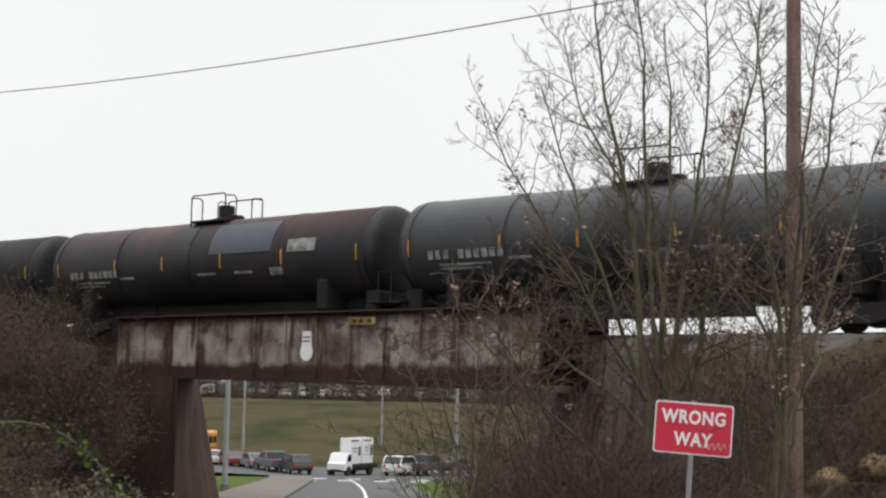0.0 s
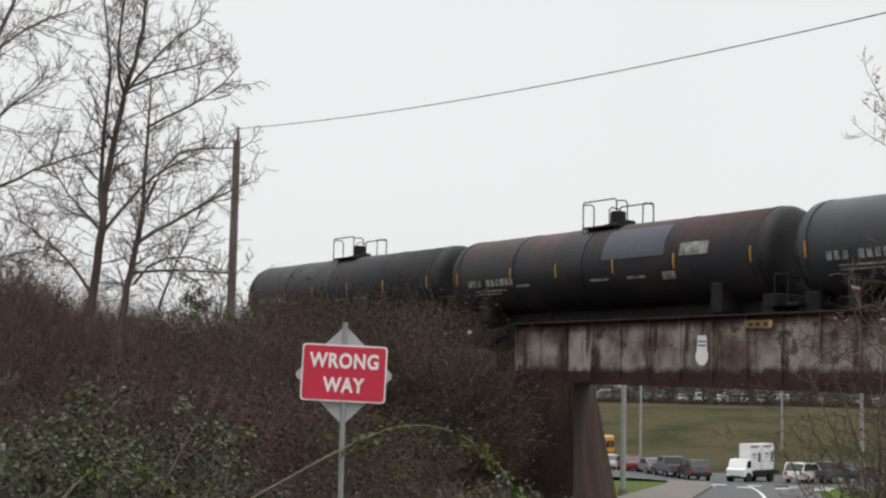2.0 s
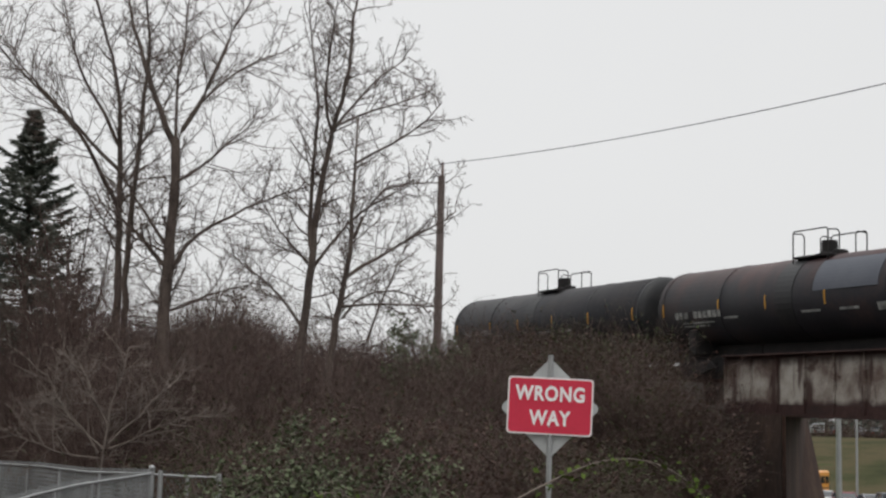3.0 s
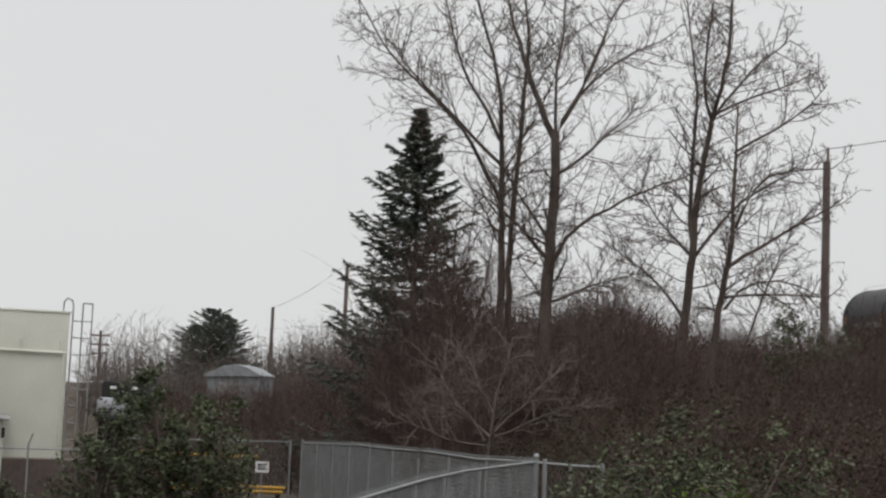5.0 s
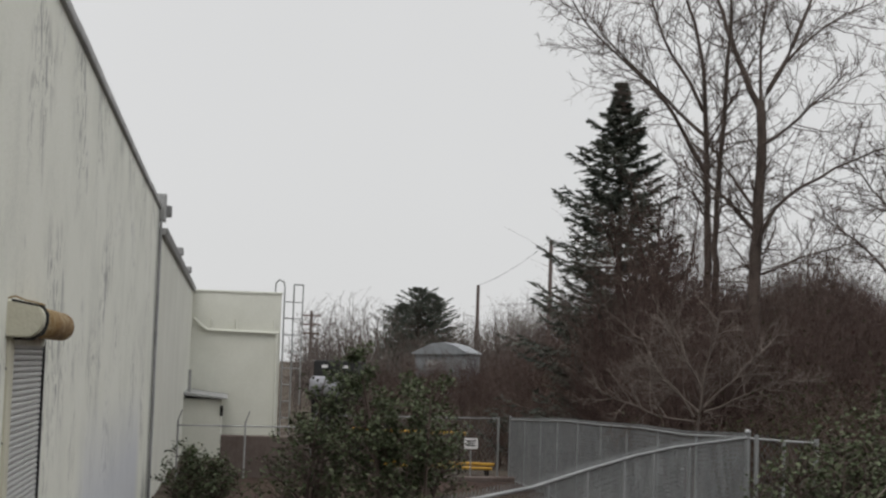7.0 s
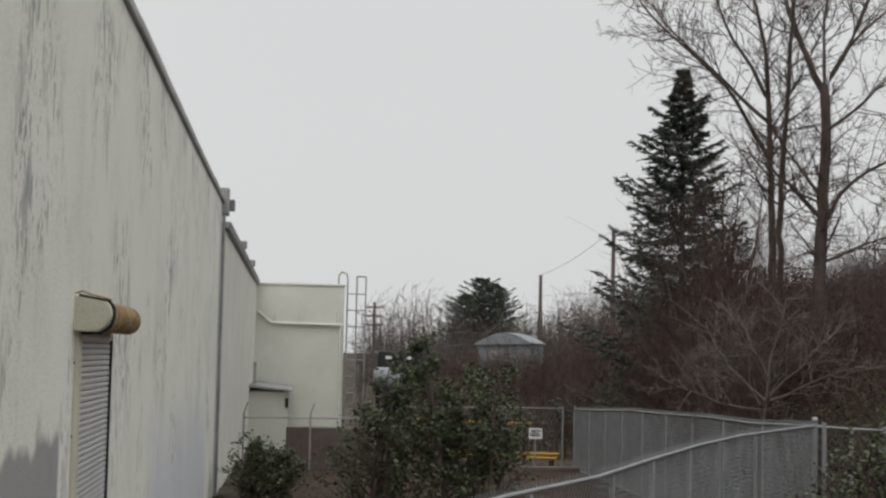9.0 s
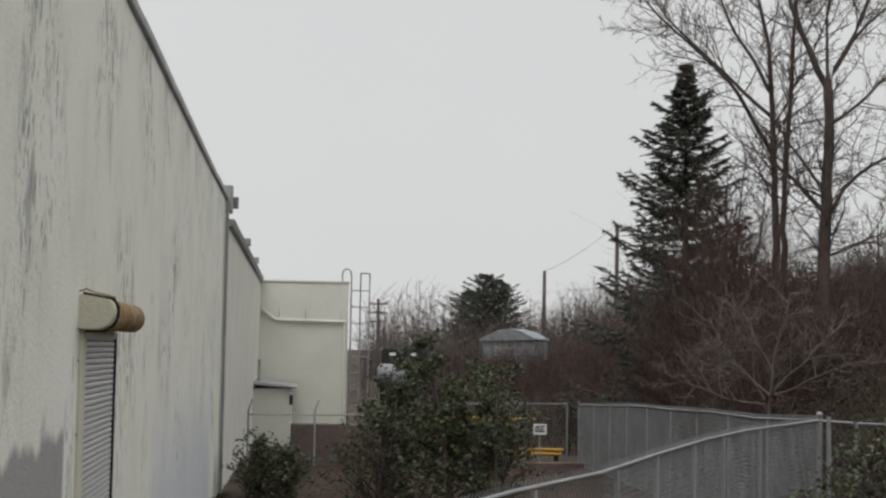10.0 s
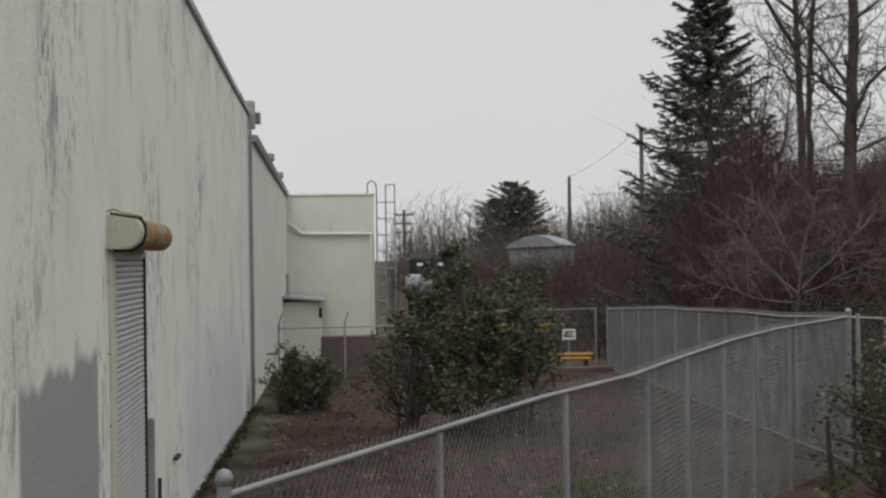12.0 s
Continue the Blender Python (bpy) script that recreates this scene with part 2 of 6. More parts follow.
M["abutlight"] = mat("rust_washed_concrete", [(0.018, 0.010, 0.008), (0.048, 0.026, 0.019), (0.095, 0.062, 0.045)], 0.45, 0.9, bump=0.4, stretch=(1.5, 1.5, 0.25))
M["washed"] = mat("brown_grey_concrete", [(0.080, 0.058, 0.050), (0.122, 0.096, 0.085), (0.16, 0.134, 0.122)], 0.5, 0.9, bump=0.4, stretch=(1, 1, 0.5))
M["stone"] = mat("dark_masonry", [(0.03, 0.026, 0.022), (0.07, 0.06, 0.05)], 1.0, 0.9, bump=0.6, obj_rand=0.3)
M["signred"] = mat("sign_red", [(0.46, 0.014, 0.042), (0.55, 0.022, 0.058)], 1.2, 0.45, bump=0.02, spec=0.5)
M["signwhite"] = mat("sign_white", [(0.68, 0.66, 0.66), (0.80, 0.79, 0.78)], 2, 0.45, bump=0.02)
M["signback"] = mat("bare_aluminium", [(0.36, 0.37, 0.37), (0.48, 0.49, 0.49)], 2, 0.55, metal=0.3, bump=0.05)
M["pole"] = mat("creosoted_pole", [(0.10, 0.060, 0.052), (0.17, 0.108, 0.095), (0.22, 0.15, 0.132)], 1.5, 0.9, stretch=(5, 5, 0.4), bump=0.6)
M["polegrey"] = mat("weathered_grey_pole", [(0.085, 0.066, 0.060), (0.135, 0.105, 0.096), (0.18, 0.145, 0.132)], 1.5, 0.9, stretch=(5, 5, 0.4), bump=0.6)
M["cable"] = mat("cable_black", [(0.09, 0.09, 0.115), (0.14, 0.14, 0.165)], 2, 0.6, bump=0)
M["bark"] = mat("grey_brown_bark", [(0.042, 0.031, 0.027), (0.088, 0.068, 0.058), (0.14, 0.112, 0.094)], 2.5, 0.95, stretch=(1, 1, 0.4), bump=0.7)
M["twig"] = mat("twig_bark", [(0.066, 0.048, 0.042), (0.13, 0.10, 0.085)], 1.5, 0.95, bump=0, island=0.3)
M["mossbark"] = mat("mossy_bark", [(0.048, 0.042, 0.027), (0.090, 0.083, 0.046), (0.135, 0.120, 0.082)], 2.0, 0.95, bump=0.5)
M["redtwig"] = mat("reddish_twigs", [(0.040, 0.024, 0.020), (0.068, 0.043, 0.037), (0.122, 0.088, 0.075)], 0.35, 0.95, bump=0, island=0.5)
M["paletwig"] = mat("pale_grey_twigs", [(0.10, 0.080, 0.068), (0.175, 0.145, 0.125)], 1.5, 0.95, bump=0, island=0.3)
M["spruce"] = mat("spruce_needles", [(0.044, 0.054, 0.044), (0.076, 0.086, 0.070), (0.115, 0.122, 0.098)], 0.8, 0.8, bump=0, island=0.5)
M["holly"] = mat("evergreen_leaves", [(0.036, 0.046, 0.022), (0.068, 0.085, 0.042), (0.125, 0.143, 0.085)], 0.9, 0.7, bump=0, island=0.5, spec=0.2)
M["bramble"] = mat("bramble_leaves", [(0.040, 0.019, 0.015), (0.068, 0.037, 0.029), (0.033, 0.040, 0.017), (0.054, 0.070, 0.026)], 0.22, 0.7, bump=0, island=0.28, fine=5, spec=0.15)
M["deadleaf"] = mat("dry_leaves", [(0.20, 0.13, 0.10), (0.32, 0.24, 0.20)], 2, 0.9, bump=0, island=0.5)
M["straw"] = mat("dry_straw_clump", [(0.13, 0.085, 0.042), (0.22, 0.155, 0.085)], 3, 0.95, bump=0.8)
M["yellowrail"] = mat("yellow_pipe_paint", [(0.42, 0.23, 0.03), (0.55, 0.33, 0.05)], 3, 0.6, bump=0.1)
M["glass"] = mat("dark_glass", [(0.012, 0.014, 0.016), (0.02, 0.023, 0.026)], 1, 0.12, bump=0, spec=0.6)
M["tyre"] = mat("tyre_rubber", [(0.012, 0.012, 0.012), (0.022, 0.022, 0.022)], 4, 0.85, bump=0.1)
M["chrome"] = mat("wheel_metal", [(0.25, 0.25, 0.26), (0.4, 0.4, 0.41)], 3, 0.4, metal=0.6, bump=0)
M["lampred"] = mat("tail_lamp_red", [(0.35, 0.01, 0.01), (0.45, 0.02, 0.02)], 3, 0.3, bump=0)
M["roofgrey"] = mat("shed_metal", [(0.18, 0.19, 0.20), (0.28, 0.295, 0.305)], 0.5, 0.6, metal=0.2)
M["patchpale"] = mat("dusty_pale_paint", [(0.22, 0.22, 0.24), (0.30, 0.30, 0.32)], 2, 0.6, bump=0.1)
M["farwood"] = mat("far_bare_wood", [(0.07, 0.055, 0.05), (0.13, 0.105, 0.095), (0.16, 0.14, 0.12)], 0.4, 0.95, bump=0, island=0.4)


def paint(name, rgb):
    return mat(name, [tuple(c * 0.85 for c in rgb), rgb], 1.0, 0.35, bump=0, spec=0.5, coat=0.4)


# ---- mesh helpers ----
def part(name, bm, material, parent, label="", smooth=False):
    """Links a bmesh as one mesh object under a thing."""
    me = bpy.data.meshes.new(name)
    bmesh.ops.recalc_face_normals(bm, faces=bm.faces)
    bm.to_mesh(me)
    bm.free()
    me.materials.append(material)
    if smooth:
        me.polygons.foreach_set("use_smooth", [True] * len(me.polygons))
    ob = new(name, me)
    if parent is not None:
        ob.parent = parent
    if label:
        ob["label"] = label
    return ob


def raw(name, verts, faces, material, parent=None, label="", smooth=False):
    me = bpy.data.meshes.new(name)
    me.from_pydata(verts, [], faces)
    me.materials.append(material)
    if smooth:
        me.polygons.foreach_set("use_smooth", [True] * len(me.polygons))
    ob = new(name, me)
    if parent is not None:
        ob.parent = parent
    if label:
        ob["label"] = label
    return ob


def thing(name, m, label, category, group="", kind=""):
    ob = new(name)
    ob.matrix_basis = m
    ob.empty_display_size = 0.2
    return tagged(ob, label, category, group, kind)


def box(bm, lo, hi, bevel=0.0, m=None):
    c = [(a + b) / 2 for a, b in zip(lo, hi)]
    r = bmesh.ops.create_cube(bm, size=1, matrix=Matrix.Translation(c) @ Matrix.Diagonal((*[b - a for a, b in zip(lo, hi)], 1)))
    if m is not None:
        bmesh.ops.transform(bm, matrix=m, verts=r["verts"])
    if bevel:
        edges = {e for v in r["verts"] for e in v.link_edges}
        bmesh.ops.bevel(bm, geom=list(edges), offset=bevel, segments=1, affect="EDGES", clamp_overlap=True)
    return bm


def rod(bm, a, b, r, r2=None, n=8):
    a, b = Vector(a), Vector(b)
    q = (b - a).to_track_quat("Z", "Y").to_matrix().to_4x4()
    bmesh.ops.create_cone(bm, cap_ends=True, segments=n, radius1=r, radius2=r if r2 is None else r2, depth=(b - a).length,
                          matrix=Matrix.Translation((a + b) / 2) @ q)
    return bm


def pipe(bm, pts, r, n=7):
    for a, b in zip(pts, pts[1:]):
        rod(bm, a, b, r, n=n)
    return bm


def lathe(bm, prof, axis="x", n=28, at=(0, 0, 0)):
    """Turns a profile of (along, radius) round an axis."""
    rings = []
    for x, r in prof:
        ring = []
        for i in range(n):
            t = 2 * math.pi * i / n
            p = (x, r * math.cos(t), r * math.sin(t)) if axis == "x" else ((r * math.cos(t), x, r * math.sin(t)) if axis == "y" else (r * math.cos(t), r * math.sin(t), x))
            ring.append(bm.verts.new(Vector(p) + Vector(at)))
        rings.append(ring)
    for a, b in zip(rings, rings[1:]):
        for i in range(n):
            bm.faces.new((a[i], a[(i + 1) % n], b[(i + 1) % n], b[i]))
    bm.faces.new(rings[0])
    bm.faces.new(rings[-1])
    return bm


def extrude(bm, prof, axis, a, b):
    """A closed profile of pairs swept along an axis from a to b."""
    def put(u, v, w):
        return {"x": (w, u, v), "y": (u, w, v), "z": (u, v, w)}[axis]
    r0 = [bm.verts.new(put(u, v, a)) for u, v in prof]
    r1 = [bm.verts.new(put(u, v, b)) for u, v in prof]
    k = len(prof)
    bm.faces.new(r0)
    bm.faces.new(r1)
    for i in range(k):
        bm.faces.new((r0[i], r0[(i + 1) % k], r1[(i + 1) % k], r1[i]))
    return bm


def letters(name, text, size, material, parent, m, depth=0.002, label=""):
    """Flat lettering as a mesh, its middle at m."""
    cu = bpy.data.curves.new(name, "FONT")
    cu.body, cu.size, cu.align_x, cu.align_y, cu.extrude, cu.offset, cu.space_character = text, size, "CENTER", "CENTER", depth, 0.0065, 1.12
    tmp = bpy.data.objects.new(name, cu)
    scene.collection.objects.link(tmp)
    me = bpy.data.meshes.new_from_object(tmp.evaluated_get(bpy.context.evaluated_depsgraph_get()))
    bpy.data.objects.remove(tmp)
    me.materials.clear()
    me.materials.append(material)
    ob = new(name, me)
    ob.parent = parent
    ob.matrix_basis = m
    if label:
        ob["label"] = label
    return ob


def fast_mesh(name, V, Q, material, parent=None, label="", kind="", smooth=False):
    """A mesh from arrays of corners and of faces that all have the same number of corners."""
    V, Q = np.asarray(V, np.float32), np.asarray(Q, np.int32)
    me = bpy.data.meshes.new(name)
    me.vertices.add(len(V))
    me.vertices.foreach_set("co", V.ravel())
    me.loops.add(Q.size)
    me.loops.foreach_set("vertex_index", Q.ravel())
    me.polygons.add(len(Q))
    me.polygons.foreach_set("loop_start", np.arange(len(Q), dtype=np.int32) * Q.shape[1])
    if smooth:
        me.polygons.foreach_set("use_smooth", np.ones(len(Q), bool))
    me.update(calc_edges=True)
    me.materials.append(material)
    ob = new(name, me)
    if parent is not None:
        ob.parent = parent
    if label:
        ob["label"] = label
    if kind:
        ob["kind"] = kind
    return ob


def tubes(paths, r0, r1, sides=3):
    """Tapered tubes along N paths of K points each."""
    P = np.asarray(paths, float)
    N, K, _ = P.shape
    T = np.gradient(P, axis=1)
    T /= np.linalg.norm(T, axis=2, keepdims=True) + 1e-9
    ref = np.where(np.abs(T[..., 2:3]) > 0.9, np.array([1.0, 0, 0]), np.array([0, 0, 1.0]))
    A = np.cross(T, ref)
    A /= np.linalg.norm(A, axis=2, keepdims=True) + 1e-9
    B = np.cross(T, A)
    t = np.linspace(0, 1, K)[None, :]
    rad = np.asarray(r0)[:, None] * (1 - t) + np.asarray(r1)[:, None] * t
    ang = np.arange(sides) * 2 * np.pi / sides
    V = P[:, :, None, :] + rad[:, :, None, None] * (np.cos(ang)[None, None, :, None] * A[:, :, None, :] + np.sin(ang)[None, None, :, None] * B[:, :, None, :])
    idx = np.arange(N * K * sides).reshape(N, K, sides)
    a, b = idx[:, :-1, :], idx[:, 1:, :]
    Q = np.stack([a, np.roll(a, -1, 2), np.roll(b, -1, 2), b], -1).reshape(-1, 4)
    return V.reshape(-1, 3), Q


def join(chunks):
    V, Q, o = [], [], 0
    for v, q in chunks:
        V.append(v)
        Q.append(q + o)
        o += len(v)
    return np.vstack(V), np.vstack(Q)


# ---- the lie of the land ----
A5 = radians(5.0)
US, UC = math.sin(A5), math.cos(A5)          # the railway's way
R51S, R51C = math.sin(radians(51)), math.cos(radians(51))  # the road's way


def sm(a, b, x):
    t = np.clip((x - a) / (b - a), 0, 1)
    return t * t * (3 - 2 * t)


def land(x, y):
    x, y = np.asarray(x, float), np.asarray(y, float)
    s, p = x * US + y * UC, x * UC - y * US
    a, c = x * R51S + y * R51C, x * R51C - y * R51S
    az = np.degrees(np.arctan2(x, y))
    yard = np.clip(0.30 - 0.0215 * y, -1.3, 0.3)
    road = 0.9 - 0.04 * np.clip(a, -5, 130)
    road = road + sm(146, 215, a) * 6.0 * sm(24, 32, az)
    w = sm(26, 40, az) * (1 - sm(120, 150, az))
    base = yard * (1 - w) + road * w
    toe = np.interp(s, [0, 28, 45, 60, 90, 140], [24, 24, 15, 8.5, 7, 5])
    top = 4.6
    near = np.clip((p - toe) / (31.3 - toe), 0, 1)
    far = 1 - np.clip((p - 38.7) / 9.0, 0, 1)
    e = np.minimum(near, far)
    front = np.clip(32.5 - p, 0, 20)
    left = np.clip((-9.6 - c) / (0.4 + front * 0.40), 0, 1)
    right = np.clip((c - 6.3) / (0.4 + front * 0.30), 0, 1)
    e = e * np.maximum(left, right)
    hump = 2.9 * sm(8.5, 15, p) * (1 - sm(24, 31, p)) * sm(32, 46, s) * (1 - sm(80, 100, s)) * (1 - sm(20.5, 26.5, az))
    mound = 1.7 * sm(5.5, 11, -c) * sm(7.2, 11, p) * sm(10, 17, s) * (1 - sm(34, 50, s)) * (1 - e)
    rise = 2.3 * sm(56, 84, y) * sm(3.0, 9.0, x) * (1 - sm(20, 30, az))
    return base + e * np.maximum(top - base, 0) + hump + mound + rise


def ground_z(x, y):
    return float(land(x, y))


def build_ground():
    az = np.concatenate([np.arange(-24, 96, 0.4), np.arange(96, 336, 6)])
    rad = np.concatenate([[0.6, 1.2, 2], np.geomspace(3, 260, 190), np.geomspace(290, 2500, 14)])
    n, k = len(az), len(rad)
    A, Rr = np.meshgrid(np.radians(az), rad)
    X, Y = Rr * np.sin(A), Rr * np.cos(A)
    rng = np.random.default_rng(3)
    Z = land(X, Y) + rng.normal(0, 1, X.shape) * np.where(Rr < 60, 0.02, 0.0)
    verts = np.stack([X, Y, Z], -1).reshape(-1, 3)
    verts = np.vstack([verts, [[0, 0, ground_z(0, 0)]]])
    i = np.arange(k - 1)[:, None] * n
    j = np.arange(n)[None, :]
    j2 = (j + 1) % n
    quads = np.stack([i + j, i + n + j, i + n + j2, i + j2], -1).reshape(-1, 4)
    faces = quads.tolist() + [[n * k, q, (q + 1) % n] for q in range(n)]
    ob = raw("ground", verts.tolist(), faces, M["soil"], smooth=True)
    for key in ("litter", "brushsoil", "grass", "verge", "ballast"):
        ob.data.materials.append(M[key])
    cen = np.array([verts[f[:3]].mean(0) for f in faces])
    x, y = cen[:, 0], cen[:, 1]
    s, p = x * US + y * UC, x * UC - y * US
    a, c = x * R51S + y * R51C, x * R51C - y * R51S
    idx = np.zeros(len(faces), int)
    idx[(p > 6.5)] = 2
    idx[(x > -0.9 + 0.25 * np.sin(y)) & (y > 8) & (p < 6.5) & (y < 52)] = 1
    idx[(p > 31) & (p < 39) & ((s > 45) | (s < 25))] = 5
    idx[(a > 144) & (x > 0.6 * y)] = 3
    idx[(a > 60) & (a <= 144) & (p > 42)] = 4
    ob.data.polygons.foreach_set("material_index", idx)
    return tagged(ob, "brown winter soil and leaf litter rising to a railway bank", "ground", kind="structure")


build_ground()


def track(s, p, z, turn=0.0):
    """A pose on the railway: s metres along it, p metres off to its far side; local x runs along it, local y towards the near side."""
    return pose(s * US + p * UC, s * UC - p * US, z, 0, 0, 85 + turn)


def rd(a, c):
    """A point of the road: a metres along it, c metres to its right."""
    return a * R51S + c * R51C, a * R51C - c * R51S


# ---- road, kerb, pavement, markings ----
def strip(name, outline, a0, a1, lift, thick, material, label, category, step=4.0, kind="structure"):
    """A band along the road: outline(a) gives its two sides."""
    n = max(2, int((a1 - a0) / step) + 1)
    verts, faces = [], []
    for i in range(n):
        a = a0 + (a1 - a0) * i / (n - 1)
        c0, c1 = outline(a)
        for j in range(5):
            c = c0 + (c1 - c0) * j / 4
            x, y = rd(a, c)
            verts.append((x, y, ground_z(x, y) + lift))
        for c in (c0, c1):
            x, y = rd(a, c)
            verts.append((x, y, ground_z(x, y) + lift - thick))
    for i in range(n - 1):
        o, q = i * 7, i * 7 + 7
        for j in range(4):
            faces.append((o + j, o + j + 1, q + j + 1, q + j))
        faces.append((o + 5, o, q, q + 5))
        faces.append((o + 4, o + 6, q + 6, q + 4))
    return tagged(raw(name, verts, faces, material), label, category, kind=kind)


strip("road", lambda a: (-3.0 - 0.9 * max(0, (a - 100) / 18) ** 2, 3.6 + 2.5 * max(0, (a - 100) / 18) ** 2), 12, 120, 0.05, 0.3, M["asphalt"], "worn grey asphalt road running under the railway bridge", "road")
strip("cross_road", lambda a: (-70, 60), 118, 143, 0.06, 0.3, M["asphalt"], "grey asphalt street crossing beyond the bridge", "road", step=2.5)
strip("pavement", lambda a: (-6.2 - 0.8 * max(0, (a - 100) / 18) ** 2, -3.0 - 0.9 * max(0, (a - 100) / 18) ** 2), 50, 117, 0.17, 0.3, M["concrete"], "pale concrete pavement with a kerb beside the road", "pavement")
strip("centre_line", lambda a: (0.35 - 0.0016 * max(0, a - 70) ** 2 * 0.4, 0.5 - 0.0016 * max(0, a - 70) ** 2 * 0.4), 40, 108, 0.062, 0.008, M["roadpaint"], "worn white line along the road", "road marking")
for row, a0 in ((0, 104), (1, 111)):
    for i in range(5):
        c0 = -4.0 + i * 2.6 + row * 0.6
        bar = strip("crosswalk_bar", lambda a, c0=c0: (c0, c0 + 1.1), a0, a0 + 2.2, 0.066, 0.008, M["roadpaint"], "white painted crosswalk bar on the asphalt", "road marking", step=1.1)
        tagged(bar, group="crosswalk bars")


# ---- warehouse ----
WX = -1.8
def warehouse():
    b = thing("warehouse", pose(0, 0, 0), "long cream-painted windowless warehouse with a stained stucco wall", "building")
    bm = bmesh.new()
    # long wall in pieces round the shutter's opening
    for lo, hi in (((WX - 0.35, -14, -1.5), (WX, 12.45, 6.5)), ((WX - 0.35, 14.85, -1.5), (WX, 35.2, 6.45)), ((WX - 0.35, 12.45, 3.06), (WX, 14.85, 6.5))):
        box(bm, lo, hi)
    part("wall", bm, M["wall"], b)
    bm = bmesh.new()
    box(bm, (WX - 0.35, 35.5, -1.5), (WX + 0.02, 67.3, 5.95))
    part("wall", bm, M["wallwarm"], b)
    bm = bmesh.new()
    box(bm, (WX - 8, 67.0, -2.0), (2.2, 67.35, 5.98), 0.02)
    box(bm, (1.85, 67.36, -2), (2.2, 80, 5.98))
    part("end_wall", bm, M["wallwarm"], b, "cream end wall standing out past the long wall")
    bm = bmesh.new()
    box(bm, (WX - 14, -14, 6.05), (WX - 0.36, 67, 6.15))
    part("roof", bm, M["trimgrey"], b)
    bm = bmesh.new()
    box(bm, (WX - 14.3, -14, -1.5), (WX - 14, 67, 6.1))
    box(bm, (WX - 14, -14.3, -1.5), (WX, -14, 6.1))
    part("back_wall", bm, M["wallwarm"], b)
    # flashing along the top, in lengths with small steps
    random.seed(4)
    y = -14.0
    while y < 35:
        y2 = min(35.3, y + 3.0)
        bm = bmesh.new()
        dz = random.uniform(-0.02, 0.02)
        box(bm, (WX - 0.40, y, 6.46 + dz), (WX + 0.05, y2 - 0.01, 6.58 + dz), 0.01)
        part("coping", bm, M["trimgrey"], b)
        y = y2
    # joint, with an added rod that stands in for its dark dirty seam
    bm = bmesh.new()
    box(bm, (WX - 0.3, 35.2, -0.8), (WX - 0.05, 35.5, 6.4))
    part("joint", bm, M["trimgrey"], b)
    bm = bmesh.new()
    rod(bm, (WX + 0.05, 35.1, -0.5), (WX + 0.05, 35.1, 6.2), 0.035, n=10)
    part("downpipe", bm, M["trimgrey"], b)
    bm = bmesh.new()
    box(bm, (WX - 0.3, 35.2, 6.2), (WX + 0.14, 35.7, 6.85), 0.02)
    box(bm, (WX - 0.3, 35.7, 6.35), (WX + 0.26, 36.0, 6.62), 0.02)
    part("rain_head", bm, M["trimgrey"], b, "grey sheet-metal rain head")
    bm = bmesh.new()
    extrude(bm, [(WX - 0.2, 5.96), (WX + 0.12, 5.96), (WX + 0.16, 6.12), (WX - 0.2, 6.14)], "y", 36.3, 66.9)
    part("gutter", bm, M["trimgrey"], b)
    for y in (45.5, 55):
        bm = bmesh.new()
        box(bm, (WX - 0.2, y, 6.12), (WX + 0.24, y + 0.5, 6.35), 0.03)
        part("vent", bm, M["trimgrey"], b)
    # conduit stub and a peg low on the long wall
    bm = bmesh.new()
    rod(bm, (WX + 0.03, 15.6, -0.2), (WX + 0.03, 15.6, 0.75), 0.02)
    part("conduit", bm, M["darkgap"], b)
    bm = bmesh.new()
    box(bm, (WX, 17.2, 0.72), (WX + 0.06, 17.6, 0.75))
    part("peg", bm, M["darkgap"], b)
    # pipe and cap on the end wall
    bm = bmesh.new()
    pipe(bm, [(WX + 0.1, 66.9, 4.75), (WX + 0.7, 66.9, 4.25), (2.1, 66.9, 4.2)], 0.07)
    pipe(bm, [(2.05, 66.9, 4.2), (2.05, 66.9, -1)], 0.06)
    part("pipe", bm, M["wallwarm"], b)
    for x in (-0.9, 0.2, 1.9):
        bm = bmesh.new()
        rod(bm, (x, 66.92, 4.3), (x, 66.92, 4.75), 0.04)
        part("bracket", bm, M["wallwarm"], b)
    bm = bmesh.new()
    box(bm, (WX - 8, 66.95, 5.97), (2.25, 67.4, 6.06), 0.01)
    part("coping", bm, M["wallwarm"], b)
    # low annex
    bm = bmesh.new()
    box(bm, (WX, 60.0, -2), (-0.25, 66.8, 1.35), 0.02)
    part("annex", bm, M["wallwarm"], b, "low cream annex")
    bm = bmesh.new()
    extrude(bm, [(WX, 1.62), (-0.05, 1.42), (-0.05, 1.36), (WX, 1.5)], "y", 59.7, 66.8)
    part("annex_roof", bm, M["trimgrey"], b)
    bm = bmesh.new()
    rod(bm, (WX + 0.2, 61, 1.5), (WX + 0.2, 61, 2.5), 0.06)
    part("flue", bm, M["trimgrey"], b)
    bm = bmesh.new()
    box(bm, (-0.32, 59.9, 0.7), (-0.2, 60.0, 1.1), 0.01)
    part("wall_lamp", bm, M["darkgap"], b)
    return b


warehouse()


